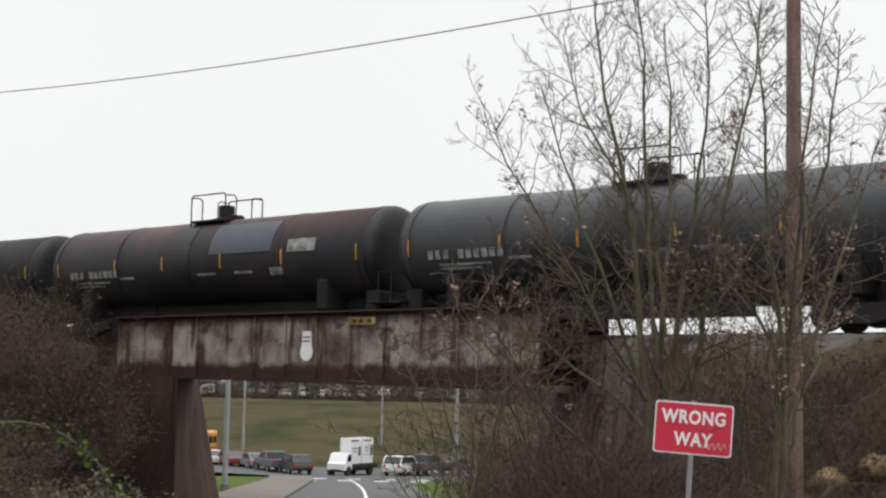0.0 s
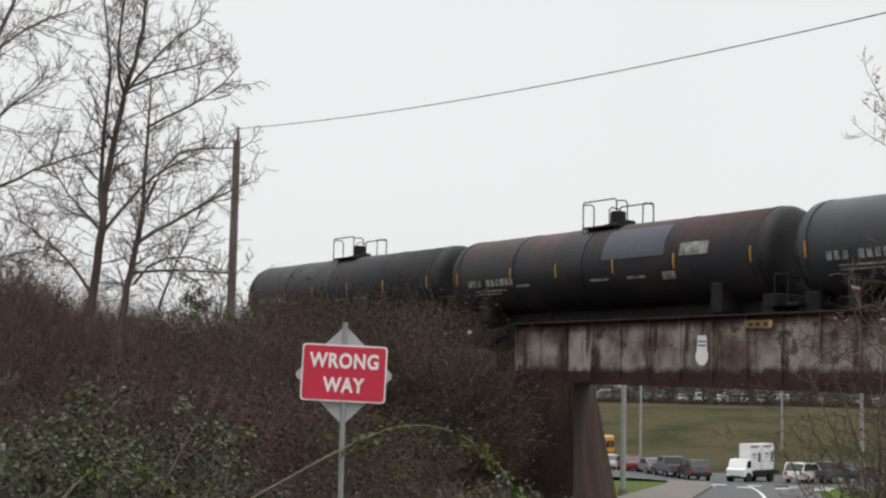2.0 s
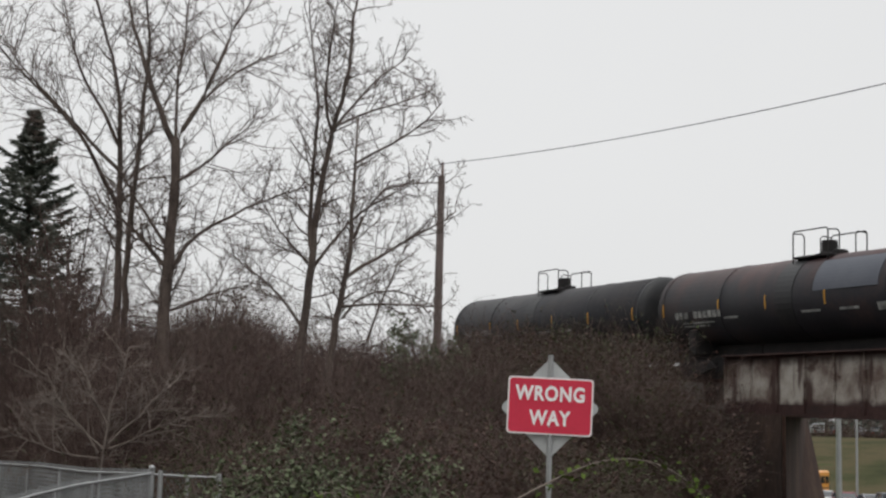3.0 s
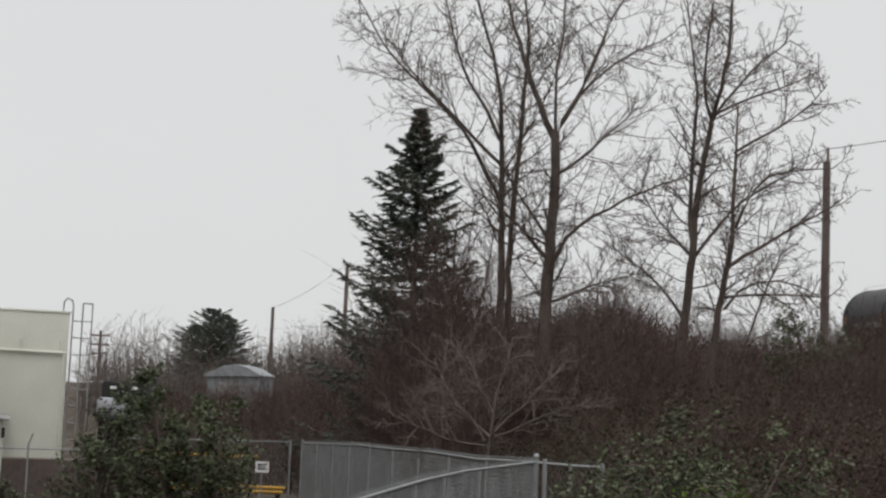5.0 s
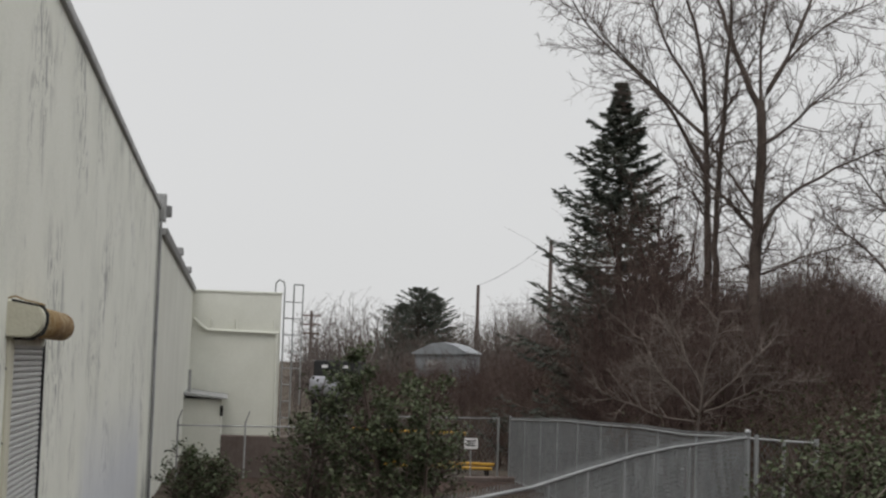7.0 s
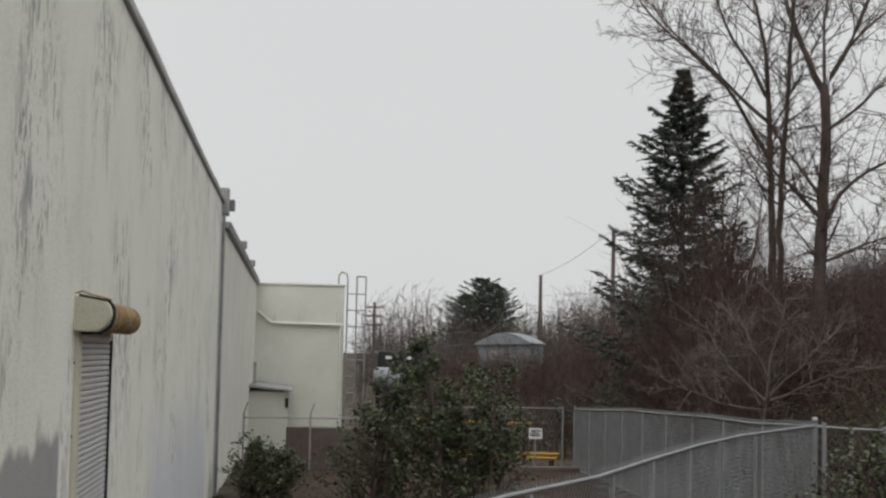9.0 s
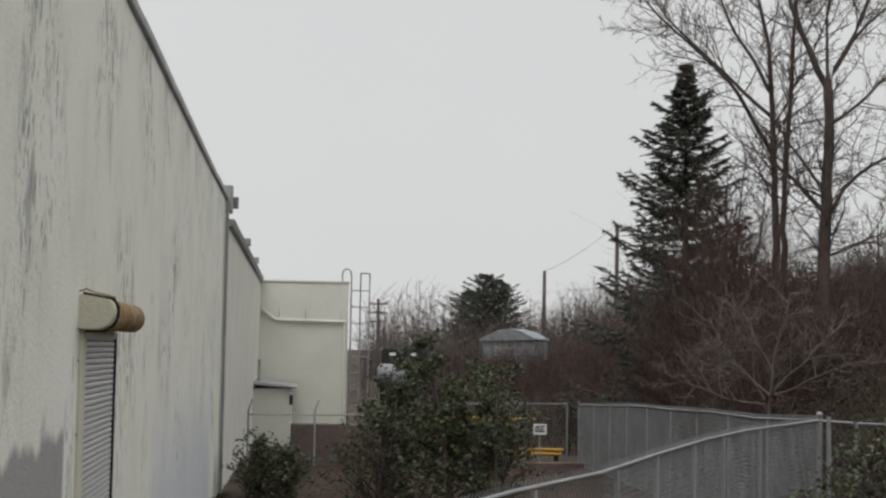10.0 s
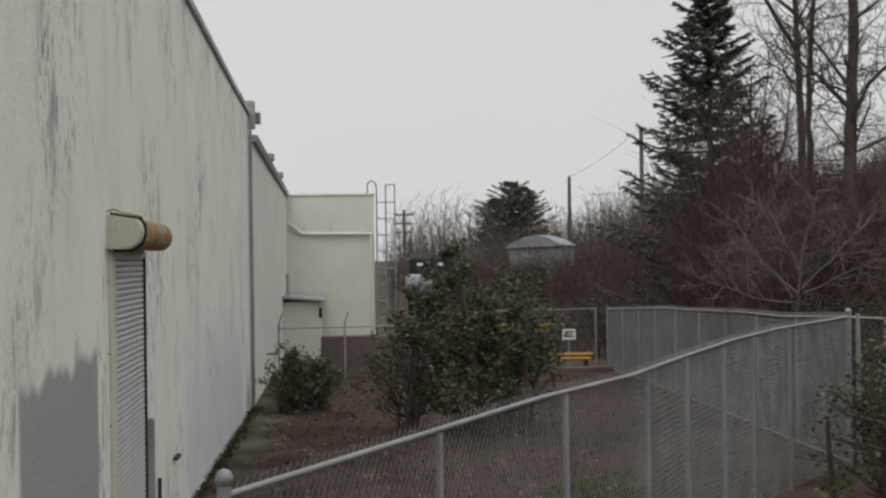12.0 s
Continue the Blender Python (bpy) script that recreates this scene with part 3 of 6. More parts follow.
def roof_ladder():
    lad = thing("roof_ladder", pose(2.45, 67.2, 0), "grey steel cage ladder on the end of the warehouse", "ladder")
    for x in (-0.12, 0.3):
        bm = bmesh.new()
        pipe(bm, [(x, 0, -1.5), (x, 0, 6.3), (x - 0.05, 0, 6.55), (x - 0.25, 0.1, 6.65), (x - 0.4, 0.2, 6.5), (x - 0.42, 0.2, 5.9)] if x < 0 else [(x, 0, -1.5), (x, 0, 6.45), (x + 0.42, 0.1, 6.45)], 0.035)
        part("stile", bm, M["galv"], lad)
    bm = bmesh.new()
    rod(bm, (0.72, 0.1, 1.0), (0.72, 0.1, 6.45), 0.03)
    part("cage_bar", bm, M["galv"], lad)
    for i in range(9):
        z = 0.4 + i * 0.75
        if z < 6.4:
            bm = bmesh.new()
            rod(bm, (-0.12, 0, z), (0.3, 0, z), 0.025)
            if z > 2:
                rod(bm, (0.3, 0, z), (0.72, 0.1, z), 0.025)
            part("rung", bm, M["galv"], lad)


roof_ladder()


def roller_shutter():
    sh = thing("roller_shutter", pose(WX, 12.45, 0), "closed grey steel roller shutter with a rusting hood", "shutter")
    gz = ground_z(WX + 0.2, 13.5) - 0.05
    n = int((3.1 - gz) / 0.052)
    slat_me = None
    for i in range(n):
        z = gz + i * 0.052
        if slat_me is None:
            bm = bmesh.new()
            extrude(bm, [(-0.055, 0), (-0.020, 0.004), (-0.013, 0.025), (-0.017, 0.046), (-0.055, 0.0505)], "y", 0.12, 2.35)
            o = part("slat", bm, M["shutter"], sh)
            slat_me = o.data
        else:
            o = new("slat", slat_me)
            o.parent = sh
        o.location = (0, 0, z)
    bm = bmesh.new()
    box(bm, (-0.11, -0.12, gz - 0.2), (0.03, 0.13, 3.12), 0.01)
    part("guide", bm, M["hoodpaint"], sh)
    for z in np.arange(gz + 0.5, 3.0, 0.6):
        bm = bmesh.new()
        rod(bm, (0.0, 0.0, z), (0.0, -0.13, z), 0.012, n=6)
        part("bolt", bm, M["darkgap"], sh)
    bm = bmesh.new()
    box(bm, (-0.11, 2.36, gz - 0.2), (0.006, 2.40, 3.12), 0.005)
    part("guide", bm, M["darkgap"], sh)
    bm = bmesh.new()
    box(bm, (-0.02, 2.44, gz), (0.06, 2.52, 1.45), 0.01)
    part("bollard", bm, M["trimgrey"], sh)
    # hood: a rounded casing along the top, sloping back to the wall, with a cream box at its near end
    roll = [(0.16 + 0.125 * math.cos(a), 3.255 + 0.135 * math.sin(a)) for a in np.linspace(-1.7, 1.35, 11)]
    bm = bmesh.new()
    extrude(bm, [(-0.05, 3.14)] + roll + [(-0.05, 3.43)], "y", 0.06, 2.26)
    part("hood", bm, M["hoodrust"], sh, "brown rusting hood", smooth=True)
    bm = bmesh.new()
    lathe(bm, [(2.262, 0.125), (2.31, 0.118), (2.35, 0.09), (2.37, 0.03)], "y", 18, (0.16, 0, 3.255))
    part("hood_end", bm, M["hoodrust"], sh, smooth=True)
    bm = bmesh.new()
    extrude(bm, [(-0.02, 3.12), (0.18, 3.12), (0.255, 3.17), (0.285, 3.24), (0.285, 3.31), (0.25, 3.37), (-0.02, 3.415)], "y", -0.20, 0.02)
    bmesh.ops.bevel(bm, geom=list(bm.edges), offset=0.012, segments=2, affect="EDGES", clamp_overlap=True)
    part("end_box", bm, M["hoodpaint"], sh, "cream painted end box")
    bm = bmesh.new()
    extrude(bm, [(-0.02, 3.10), (0.19, 3.10), (0.275, 3.155), (0.305, 3.24), (0.305, 3.32), (0.26, 3.39), (-0.02, 3.44)], "y", 0.022, 0.058)
    part("seal", bm, M["darkgap"], sh)
    bm = bmesh.new()
    pipe(bm, [(0.0, -0.19, 3.43), (0.06, -0.19, 3.45), (0.12, -0.12, 3.425), (0.2, 0.0, 3.41), (0.27, 0.04, 3.39)], 0.008, 5)
    part("lip", bm, M["hoodrust"], sh)
    return sh


roller_shutter()


# ---- chain-link fences ----
def chain_fence(name, pts, tops, label, posts, mesh_step=0.07, wire=0.0035, rail_r=0.018, end_cap=True, post_r=0.027, foot_rail=False):
    """Posts, top rail and woven wire along a line; pts in plan, tops their rail heights; posts: distances along it."""
    f = thing(name, pose(0, 0, 0), label, "fence")
    P = np.array(pts, float)
    seg = np.linalg.norm(np.diff(P, axis=0), axis=1)
    S = np.concatenate([[0], np.cumsum(seg)])
    def at(d):
        x, y = np.interp(d, S, P[:, 0]), np.interp(d, S, P[:, 1])
        return x, y, ground_z(x, y), float(np.interp(d, S, tops))
    for i, d in enumerate(posts):
        x, y, g, t = at(d)
        bm = bmesh.new()
        big = i in (0, len(posts) - 1)
        r = post_r * (1.3 if big else 0.9)
        rod(bm, (x, y, g - 0.1), (x, y, t + (0.06 if big else -0.02)), r, n=10)
        p = part("post", bm, M["galv"], f, smooth=False)
        if big and end_cap:
            bm = bmesh.new()
            lathe(bm, [(t + 0.05, r * 1.15), (t + 0.09, r * 1.2), (t + 0.115, r * 0.8), (t + 0.125, r * 0.2)], "z", 12, (x, y, 0))
            part("cap", bm, M["galv"], p, smooth=True)
    ds = np.unique(np.concatenate([S, np.arange(0, S[-1], 1.2), [S[-1]]]))
    rail = np.array([[(at(d)[0], at(d)[1], at(d)[3]) for d in ds]])
    fast_mesh("top_rail", *tubes(rail, [rail_r], [rail_r], 8), M["galv"], f, smooth=True)
    if foot_rail:
        low = np.array([[(at(d)[0], at(d)[1], at(d)[2] + 0.06) for d in ds]])
        fast_mesh("bottom_rail", *tubes(low, [rail_r * 0.8], [rail_r * 0.8], 8), M["galv"], f, smooth=True)
    # woven wire: two sets of slanting strands
    V, F = [], []
    def strand(d0, z0, d1, z1):
        xa, ya, ga, ta = at(d0)
        xb, yb, gb, tb = at(d1)
        a = np.array([xa, ya, ga + 0.03 + (ta - ga) * z0])
        b = np.array([xb, yb, gb + 0.03 + (tb - gb) * z1])
        dirn = np.array([xb - xa, yb - ya, 0.0])
        L = np.linalg.norm(dirn)
        side = np.array([-dirn[1], dirn[0], 0]) / max(L, 1e-6)
        up = np.cross(side, (b - a) / np.linalg.norm(b - a))
        o = len(V)
        for q in (a, b):
            V.extend([tuple(q + up * wire), tuple(q - up * wire * 0.5 + side * wire), tuple(q - up * wire * 0.5 - side * wire)])
        F.extend([(o, o + 1, o + 4, o + 3), (o + 1, o + 2, o + 5, o + 4), (o + 2, o, o + 3, o + 5)])
    height = float(np.mean([at(d)[3] - at(d)[2] for d in ds]))
    k = 0.0
    slope = height * 0.62
    top1 = 1.0 + 0.04 / height
    while k < S[-1] + slope:
        for sgn in (1, -1):
            d0, d1, z0, z1 = (k - slope, k, 0.0, top1) if sgn > 0 else (k, k - slope, 0.0, top1)
            if d0 > d1:
                d0, d1, z0, z1 = d1, d0, z1, z0
            lo, hi = max(d0, 0), min(d1, S[-1])
            if hi - lo > 0.02:
                za = z0 + (z1 - z0) * (lo - d0) / (d1 - d0)
                zb = z0 + (z1 - z0) * (hi - d0) / (d1 - d0)
                mid = (lo + hi) / 2
                strand(lo, za, mid, (za + zb) / 2)
                strand(mid, (za + zb) / 2, hi, zb)
        k += mesh_step
    w = raw("wire_mesh", V, F, M["mesh"], f)
    w["kind"] = "stuff"
    return f, at


NEAR = [(-0.48, 6.8), (1.5, 10.25), (2.42, 11.6), (3.37, 13.7), (4.55, 16.2), (5.7, 18.35), (7.72, 21.3)]
chain_fence("chain_link_fence", NEAR, [1.93, 2.02, 2.05, 2.05, 2.05, 2.05, 2.06], "galvanised chain-link fence with round posts along the yard",
            [0.0, 2.29, 4.36, 6.2, 8.0, 10.0, 11.7, 13.7, 16.75], mesh_step=0.066, wire=0.0026)
GATE = [(7.74, 21.32), (7.95, 25), (8.25, 29), (8.6, 34), (8.8, 38), (9.1, 43), (9.32, 48.4)]
chain_fence("chain_link_fence", GATE, [2.06, 1.92, 1.86, 1.72, 1.64, 1.45, 1.27], "long galvanised chain-link fence running away along the bank",
            [0.0, 3.0, 6.0, 9.0, 12.0, 15.0, 18.0, 21.0, 24.0, 27.15], mesh_step=0.09, wire=0.0042, foot_rail=True)
chain_fence("chain_link_fence", [(7.76, 21.3), (8.2, 21.1), (8.65, 20.9)], [2.05, 2.03, 2.02], "chain-link fence end half hidden in evergreen brambles", [0.1, 0.5, 0.97], mesh_step=0.09, wire=0.004, end_cap=False)


# ---- far end of the yard ----
def yard_end():
    w = thing("retaining_wall", pose(0, 47, 0), "low brown concrete retaining wall at the yard's end", "wall")
    bm = bmesh.new()
    box(bm, (-0.2, 0, -1.6), (3.4, 0.4, 0.60), 0.03)
    part("wall", bm, M["washed"], w)
    bm = bmesh.new()
    box(bm, (3.5, 0.1, -1.6), (9.3, 0.5, -0.55), 0.03)
    part("wall", bm, M["washed"], w)
    f = thing("pipe_fence", pose(0, 46, 0), "thin steel pipe fence before the warehouse end", "fence")
    for z in (0.92,):
        bm = bmesh.new()
        pipe(bm, [(-1.5, 0, z), (3.3, 0, z + 0.03)], 0.025)
        part("rail", bm, M["trimgrey"], f)
    for x in (-1.5, 0.55, 2.6):
        bm = bmesh.new()
        rod(bm, (x, 0, -1.3), (x, 0, 1.05), 0.03)
        rod(bm, (x, 0, 1.05), (x + 0.12, -0.1, 1.4), 0.02)
        part("post", bm, M["trimgrey"], f)
    for k, (y, z, x0, x1) in enumerate(((50, 0.75, 4.2, 8.1), (50, -0.28, 4.4, 9.1), (49.9, -0.42, 5.0, 9.0))):
        r = thing("guard_rail", pose(0, y, z), "yellow painted steel pipe guard rail", "guard rail", "yellow rails")
        bm = bmesh.new()
        rod(bm, (x0, 0, 0.0), (x1, 0, -0.06), 0.055, n=10)
        part("rail", bm, M["yellowrail"], r)
        for x in (x0 + 0.2, (x0 + x1) / 2, x1 - 0.2):
            bm = bmesh.new()
            rod(bm, (x, 0.06, ground_z(x, y) - z - 0.1), (x, 0.06, 0), 0.035)
            part("post", bm, M["iron"], r)
    s = thing("notice_sign", pose(8.15, 49.2, 0), "small white notice with plain bars of writing on the wire fence", "sign")
    bm = bmesh.new()
    box(bm, (-0.23, 0, 0.22), (0.23, 0.02, 0.58), 0.004)
    part("board", bm, M["signwhite"], s)
    for z, wd in ((0.49, 0.17), (0.41, 0.12), (0.33, 0.16)):
        bm = bmesh.new()
        box(bm, (-wd, -0.006, z - 0.02), (wd, 0, z + 0.02))
        part("bar", bm, M["darkgap"], s)
    bm = bmesh.new()
    rod(bm, (0, 0.04, ground_z(8.15, 49.2) - 0.1), (0, 0.04, 0.5), 0.025)
    part("post", bm, M["galv"], s)
    fw, _ = chain_fence("chain_link_fence", [(3.4, 51), (9.4, 51)], [1.15, 1.2], "distant wire fence behind yellow guard rails", [0, 2, 4, 6], mesh_step=0.16, wire=0.006, end_cap=False)


yard_end()


# ---- railway bridge ----
def bridge():
    L0, L1 = 25.3, 44.75
    b = thing("railway_bridge", track(0, 0, 0), "rusty riveted steel girder railway bridge with peeling grey paint", "bridge")
    F = -33.5
    def low(s):
        return 3.18 + (s - L0) / (L1 - L0) * 0.28
    # webs in bays, with stiffeners between them
    edges = np.linspace(L0, L1, 14)
    for a, c in zip(edges, edges[1:]):
        bm = bmesh.new()
        extrude(bm, [(a + 0.005, low(a) + 0.1), (c - 0.005, low(c) + 0.1), (c - 0.005, 5.5), (a + 0.005, 5.5)], "y", F - 0.02, F)
        part("web_plate", bm, M["girder"], b)
    for e in edges:
        bm = bmesh.new()
        box(bm, (e - 0.03, F, low(e) + 0.08), (e + 0.03, F + 0.10, 5.52), 0.006)
        part("stiffener", bm, M["girder"], b)
    bm = bmesh.new()
    extrude(bm, [(L0 - 0.05, low(L0)), (L1 + 0.05, low(L1)), (L1 + 0.05, low(L1) + 0.36), (L0 - 0.05, low(L0) + 0.36)], "y", F, F + 0.04)
    extrude(bm, [(L0 - 0.05, low(L0) - 0.05), (L1 + 0.05, low(L1) - 0.05), (L1 + 0.05, low(L1)), (L0 - 0.05, low(L0))], "y", F - 0.22, F + 0.24)
    part("bottom_flange", bm, M["rust"], b)
    bm = bmesh.new()
    box(bm, (L0 - 0.05, F - 0.2, 5.52), (L1 + 0.05, F + 0.24, 5.58), 0.008)
    box(bm, (L0 - 0.05, F, 5.42), (L1 + 0.05, F + 0.03, 5.52))
    part("top_flange", bm, M["rust"], b)
    bm = bmesh.new()
    box(bm, (L0, F - 3.5, 3.35), (L1, F - 3.46, 5.5))
    box(bm, (L0, F - 3.7, 5.5), (L1, F - 3.25, 5.56))
    part("far_girder", bm, M["rust"], b)
    bm = bmesh.new()
    box(bm, (L0, F - 3.4, 4.25), (L1, F - 0.03, 4.55))
    part("deck", bm, M["rust"], b)
    for s in np.arange(L0 + 0.8, L1, 1.6):
        bm = bmesh.new()
        box(bm, (s - 0.1, F - 3.4, 3.6), (s + 0.1, F - 0.04, 4.24))
        part("cross_beam", bm, M["rust"], b)
    # marks on the web
    bm = bmesh.new()
    extrude(bm, [(34.8 + 0.29 * math.cos(t), 4.28 + 0.30 * math.sin(t)) for t in np.linspace(math.pi * 0.8, 2.2 * math.pi, 12)] + [(35.0, 4.95), (34.6, 4.95)], "y", F + 0.003, F + 0.012)
    part("painted_mark", bm, M["signwhite"], b, "white painted blob")
    for z in (4.62, 4.75):
        bm = bmesh.new()
        box(bm, (34.62, F + 0.013, z - 0.025), (34.98, F + 0.017, z + 0.025))
        part("bar", bm, M["patch"], b)
    bm = bmesh.new()
    box(bm, (31.6, F + 0.145, 5.12), (32.75, F + 0.165, 5.36), 0.004)
    p = part("name_plate", bm, M["hoodrust"], b, "orange weathered plate with unreadable bars")
    for s in (31.85, 32.2, 32.5):
        bm = bmesh.new()
        box(bm, (s - 0.08, F + 0.166, 5.18), (s + 0.08, F + 0.17, 5.3))
        part("bar", bm, M["rust"], p)
    return b


bridge()


def abutments():
    a = thing("bridge_abutment", track(0, 0, 0), "rust-washed dark concrete bridge abutment with a battered side wall", "abutment")
    # a skewed pier whose side runs along the road
    def slab(name, top, foot, z0, z1, material, label=""):
        bm = bmesh.new()
        inv = a.matrix_basis.inverted()
        lo = [bm.verts.new(inv @ Vector((*rd(*q), z0))) for q in foot]
        hi = [bm.verts.new(inv @ Vector((*rd(*q), z1))) for q in top]
        bm.faces.new(lo)
        bm.faces.new(hi)
        k = len(lo)
        for i in range(k):
            bm.faces.new((lo[i], lo[(i + 1) % k], hi[(i + 1) % k], hi[i]))
        part(name, bm, material, a, label)
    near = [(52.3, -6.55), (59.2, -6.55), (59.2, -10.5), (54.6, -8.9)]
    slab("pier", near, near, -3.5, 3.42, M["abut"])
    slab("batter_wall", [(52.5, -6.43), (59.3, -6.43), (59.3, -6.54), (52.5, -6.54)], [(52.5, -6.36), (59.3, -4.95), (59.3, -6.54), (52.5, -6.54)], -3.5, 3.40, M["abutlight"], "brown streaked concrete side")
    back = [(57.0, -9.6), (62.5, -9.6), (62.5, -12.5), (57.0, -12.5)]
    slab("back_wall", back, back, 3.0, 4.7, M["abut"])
    # dark slab added on the far side to block the bright gap below the train
    bm = bmesh.new()
    box(bm, (45.2, -37.7, 4.5), (57.0, -37.3, 5.45), 0.03)
    part("parapet", bm, M["abut"], a)
    # stepped stone blocks of the wing wall
    random.seed(7)
    for row in range(8):
        z = -1.2 + row * 0.62
        s = 44.3
        end = 48.8 + (7 - row) * 0.25
        while s < end:
            w = random.uniform(0.7, 1.2)
            bm = bmesh.new()
            d = random.uniform(-0.05, 0.05)
            box(bm, (s, -33.0, z), (s + w - 0.03, -32.3 + d, z + 0.59), 0.04)
            part("stone", bm, M["stone"], a)
            s += w
    c = thing("bridge_abutment", track(0, 0, 0), "dark concrete abutment behind bare brush", "abutment")
    bm = bmesh.new()
    q = c.matrix_basis.inverted()
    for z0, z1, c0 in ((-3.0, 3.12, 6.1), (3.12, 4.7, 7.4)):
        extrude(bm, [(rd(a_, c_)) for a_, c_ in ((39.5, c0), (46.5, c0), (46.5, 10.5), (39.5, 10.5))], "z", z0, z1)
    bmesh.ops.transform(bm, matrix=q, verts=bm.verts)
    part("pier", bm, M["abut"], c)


abutments()


def rails():
    for p in (34.28, 35.72):
        r = thing("rail", track(0, 0, 0), "brown steel rail on the railway bank", "rail", "rails", kind="structure")
        bm = bmesh.new()
        extrude(bm, [(-p - 0.07, 4.58), (-p + 0.07, 4.58), (-p + 0.02, 4.62), (-p + 0.035, 4.75), (-p - 0.035, 4.75), (-p - 0.02, 4.62)], "x", -20, 140)
        part("rail_steel", bm, M["rust"], r)


rails()


# ---- tank cars ----
def tank_car(s0, body, label, rusty=False, patch=False):
    R, HL = 1.53, 8.75
    t = thing("tank_car", track(s0, 35.0, 4.75), label, "tank car", "tank cars")
    zc = 2.80
    bm = bmesh.new()
    lathe(bm, [(-HL + 0.36, R), (-2.2, R), (-2.15, R + 0.012), (2.15, R + 0.012), (2.2, R), (HL - 0.36, R)], "x", 48, (0, 0, zc))
    part("tank", bm, body, t, smooth=True)
    for sgn in (-1, 1):
        # dished head with a crisp knuckle
        bm = bmesh.new()
        lathe(bm, [(sgn * (HL - 0.36 + 0.36 * math.sin(q)), max(0.02, R * math.cos(q) ** 0.42)) for q in np.linspace(0.02, math.pi / 2, 10)], "x", 48, (0, 0, zc))
        part("head", bm, M["tankhead"], t, "soot-black dished tank end", smooth=True)
    for x in (-HL + 0.6, -4.4, -0.75, 0.75, 4.4, HL - 0.6):
        bm = bmesh.new()
        lathe(bm, [(x - 0.03, R), (x - 0.03, R + 0.018), (x + 0.03, R + 0.018), (x + 0.03, R)], "x", 48, (0, 0, zc))
        part("weld_band", bm, body, t)
    # dark jacket round the middle, under the platform
    bm = bmesh.new()
    lathe(bm, [(0.2, R + 0.01), (0.2, R + 0.03), (1.15, R + 0.03), (1.15, R + 0.01)], "x", 48, (0, 0, zc))
    part("jacket_band", bm, M["tankhead"], t)
    # walkway, railing and valve housing on top
    top = zc + R
    bm = bmesh.new()
    box(bm, (-0.95, -0.9, top - 0.10), (0.95, 0.9, top - 0.03), 0.01)
    part("platform", bm, M["iron"], t)
    bm = bmesh.new()
    lathe(bm, [(top - 0.12, 0.52), (top + 0.06, 0.50), (top + 0.08, 0.34), (top + 0.14, 0.29), (top + 0.50, 0.29), (top + 0.56, 0.26)], "z", 20)
    part("valve_housing", bm, M["iron"], t, "black valve housing on a wide neck")
    bm = bmesh.new()
    lathe(bm, [(top - 0.1, 0.27), (top + 0.12, 0.27), (top + 0.16, 0.2), (top + 0.18, 0.05)], "z", 14, (-0.68, 0.1, 0))
    part("manway", bm, M["iron"], t)
    # two looped hand-rails, one on each side
    for y in (-0.88, 0.88):
        bm = bmesh.new()
        pipe(bm, [(-0.93, y, top - 0.25), (-0.93, y, top + 0.80), (-0.84, y, top + 0.88), (0.84, y, top + 0.88), (0.93, y, top + 0.80), (0.93, y, top - 0.25)], 0.026)
        part("railing", bm, M["iron"], t)
        for sx in (-0.93, 0.93):
            bm = bmesh.new()
            pipe(bm, [(sx, y, top + 0.80), (sx, y * 0.55, top + 0.84), (sx, y * 0.42, top + 0.74), (sx, y * 0.42, top - 0.05)], 0.024)
            part("return_rail", bm, M["iron"], t)
    bm = bmesh.new()
    box(bm, (-3.6, 0.95, 0.42), (3.2, 1.2, 0.80), 0.03)
    part("air_reservoir", bm, M["iron"], t)
    # stub sills, saddles, trucks
    bm = bmesh.new()
    box(bm, (-3.39, -0.3, 0.8), (3.39, 0.3, 1.35), 0.02)
    part("centre_sill", bm, M["iron"], t)
    bm = bmesh.new()
    box(bm, (-3.3, -1.25, 0.84), (3.3, -1.0, 1.2), 0.02)
    part("brake_rigging", bm, M["iron"], t)
    for sgn in (-1, 1):
        bm = bmesh.new()
        box(bm, (sgn * 6.3 - 2.9, -0.35, 0.75), (sgn * 6.3 + 2.9, 0.35, 1.38), 0.02)
        part("stub_sill", bm, M["iron"], t)
        bm = bmesh.new()
        box(bm, (sgn * 6.4 - 0.25, -1.35, 0.9), (sgn * 6.4 + 0.25, 1.35, 1.9), 0.05)
        part("saddle", bm, M["iron"], t)
        bm = bmesh.new()
        box(bm, (sgn * 8.75 - 0.25, -1.4, 1.05), (sgn * 8.75 + 0.25, 1.4, 1.15), 0.01)
        for y in (-1.35, 1.35):
            pipe(bm, [(sgn * 8.95, y, 1.1), (sgn * 8.95, y, 2.05)], 0.025)
        pipe(bm, [(sgn * 8.95, -1.35, 2.05), (sgn * 8.95, 1.35, 2.05)], 0.025)
        part("end_platform", bm, M["iron"], t)
        bm = bmesh.new()
        box(bm, (sgn * 9.15 - 0.25, -0.2, 0.75), (sgn * 9.15 + 0.15, 0.2, 1.1), 0.06)
        part("coupler", bm, M["iron"], t)
        bm = bmesh.new()
        box(bm, (sgn * 8.35 - 0.35, -1.0, 0.8), (sgn * 8.35 + 0.3, 1.0, 1.5), 0.06)
        part("draft_housing", bm, M["iron"], t)
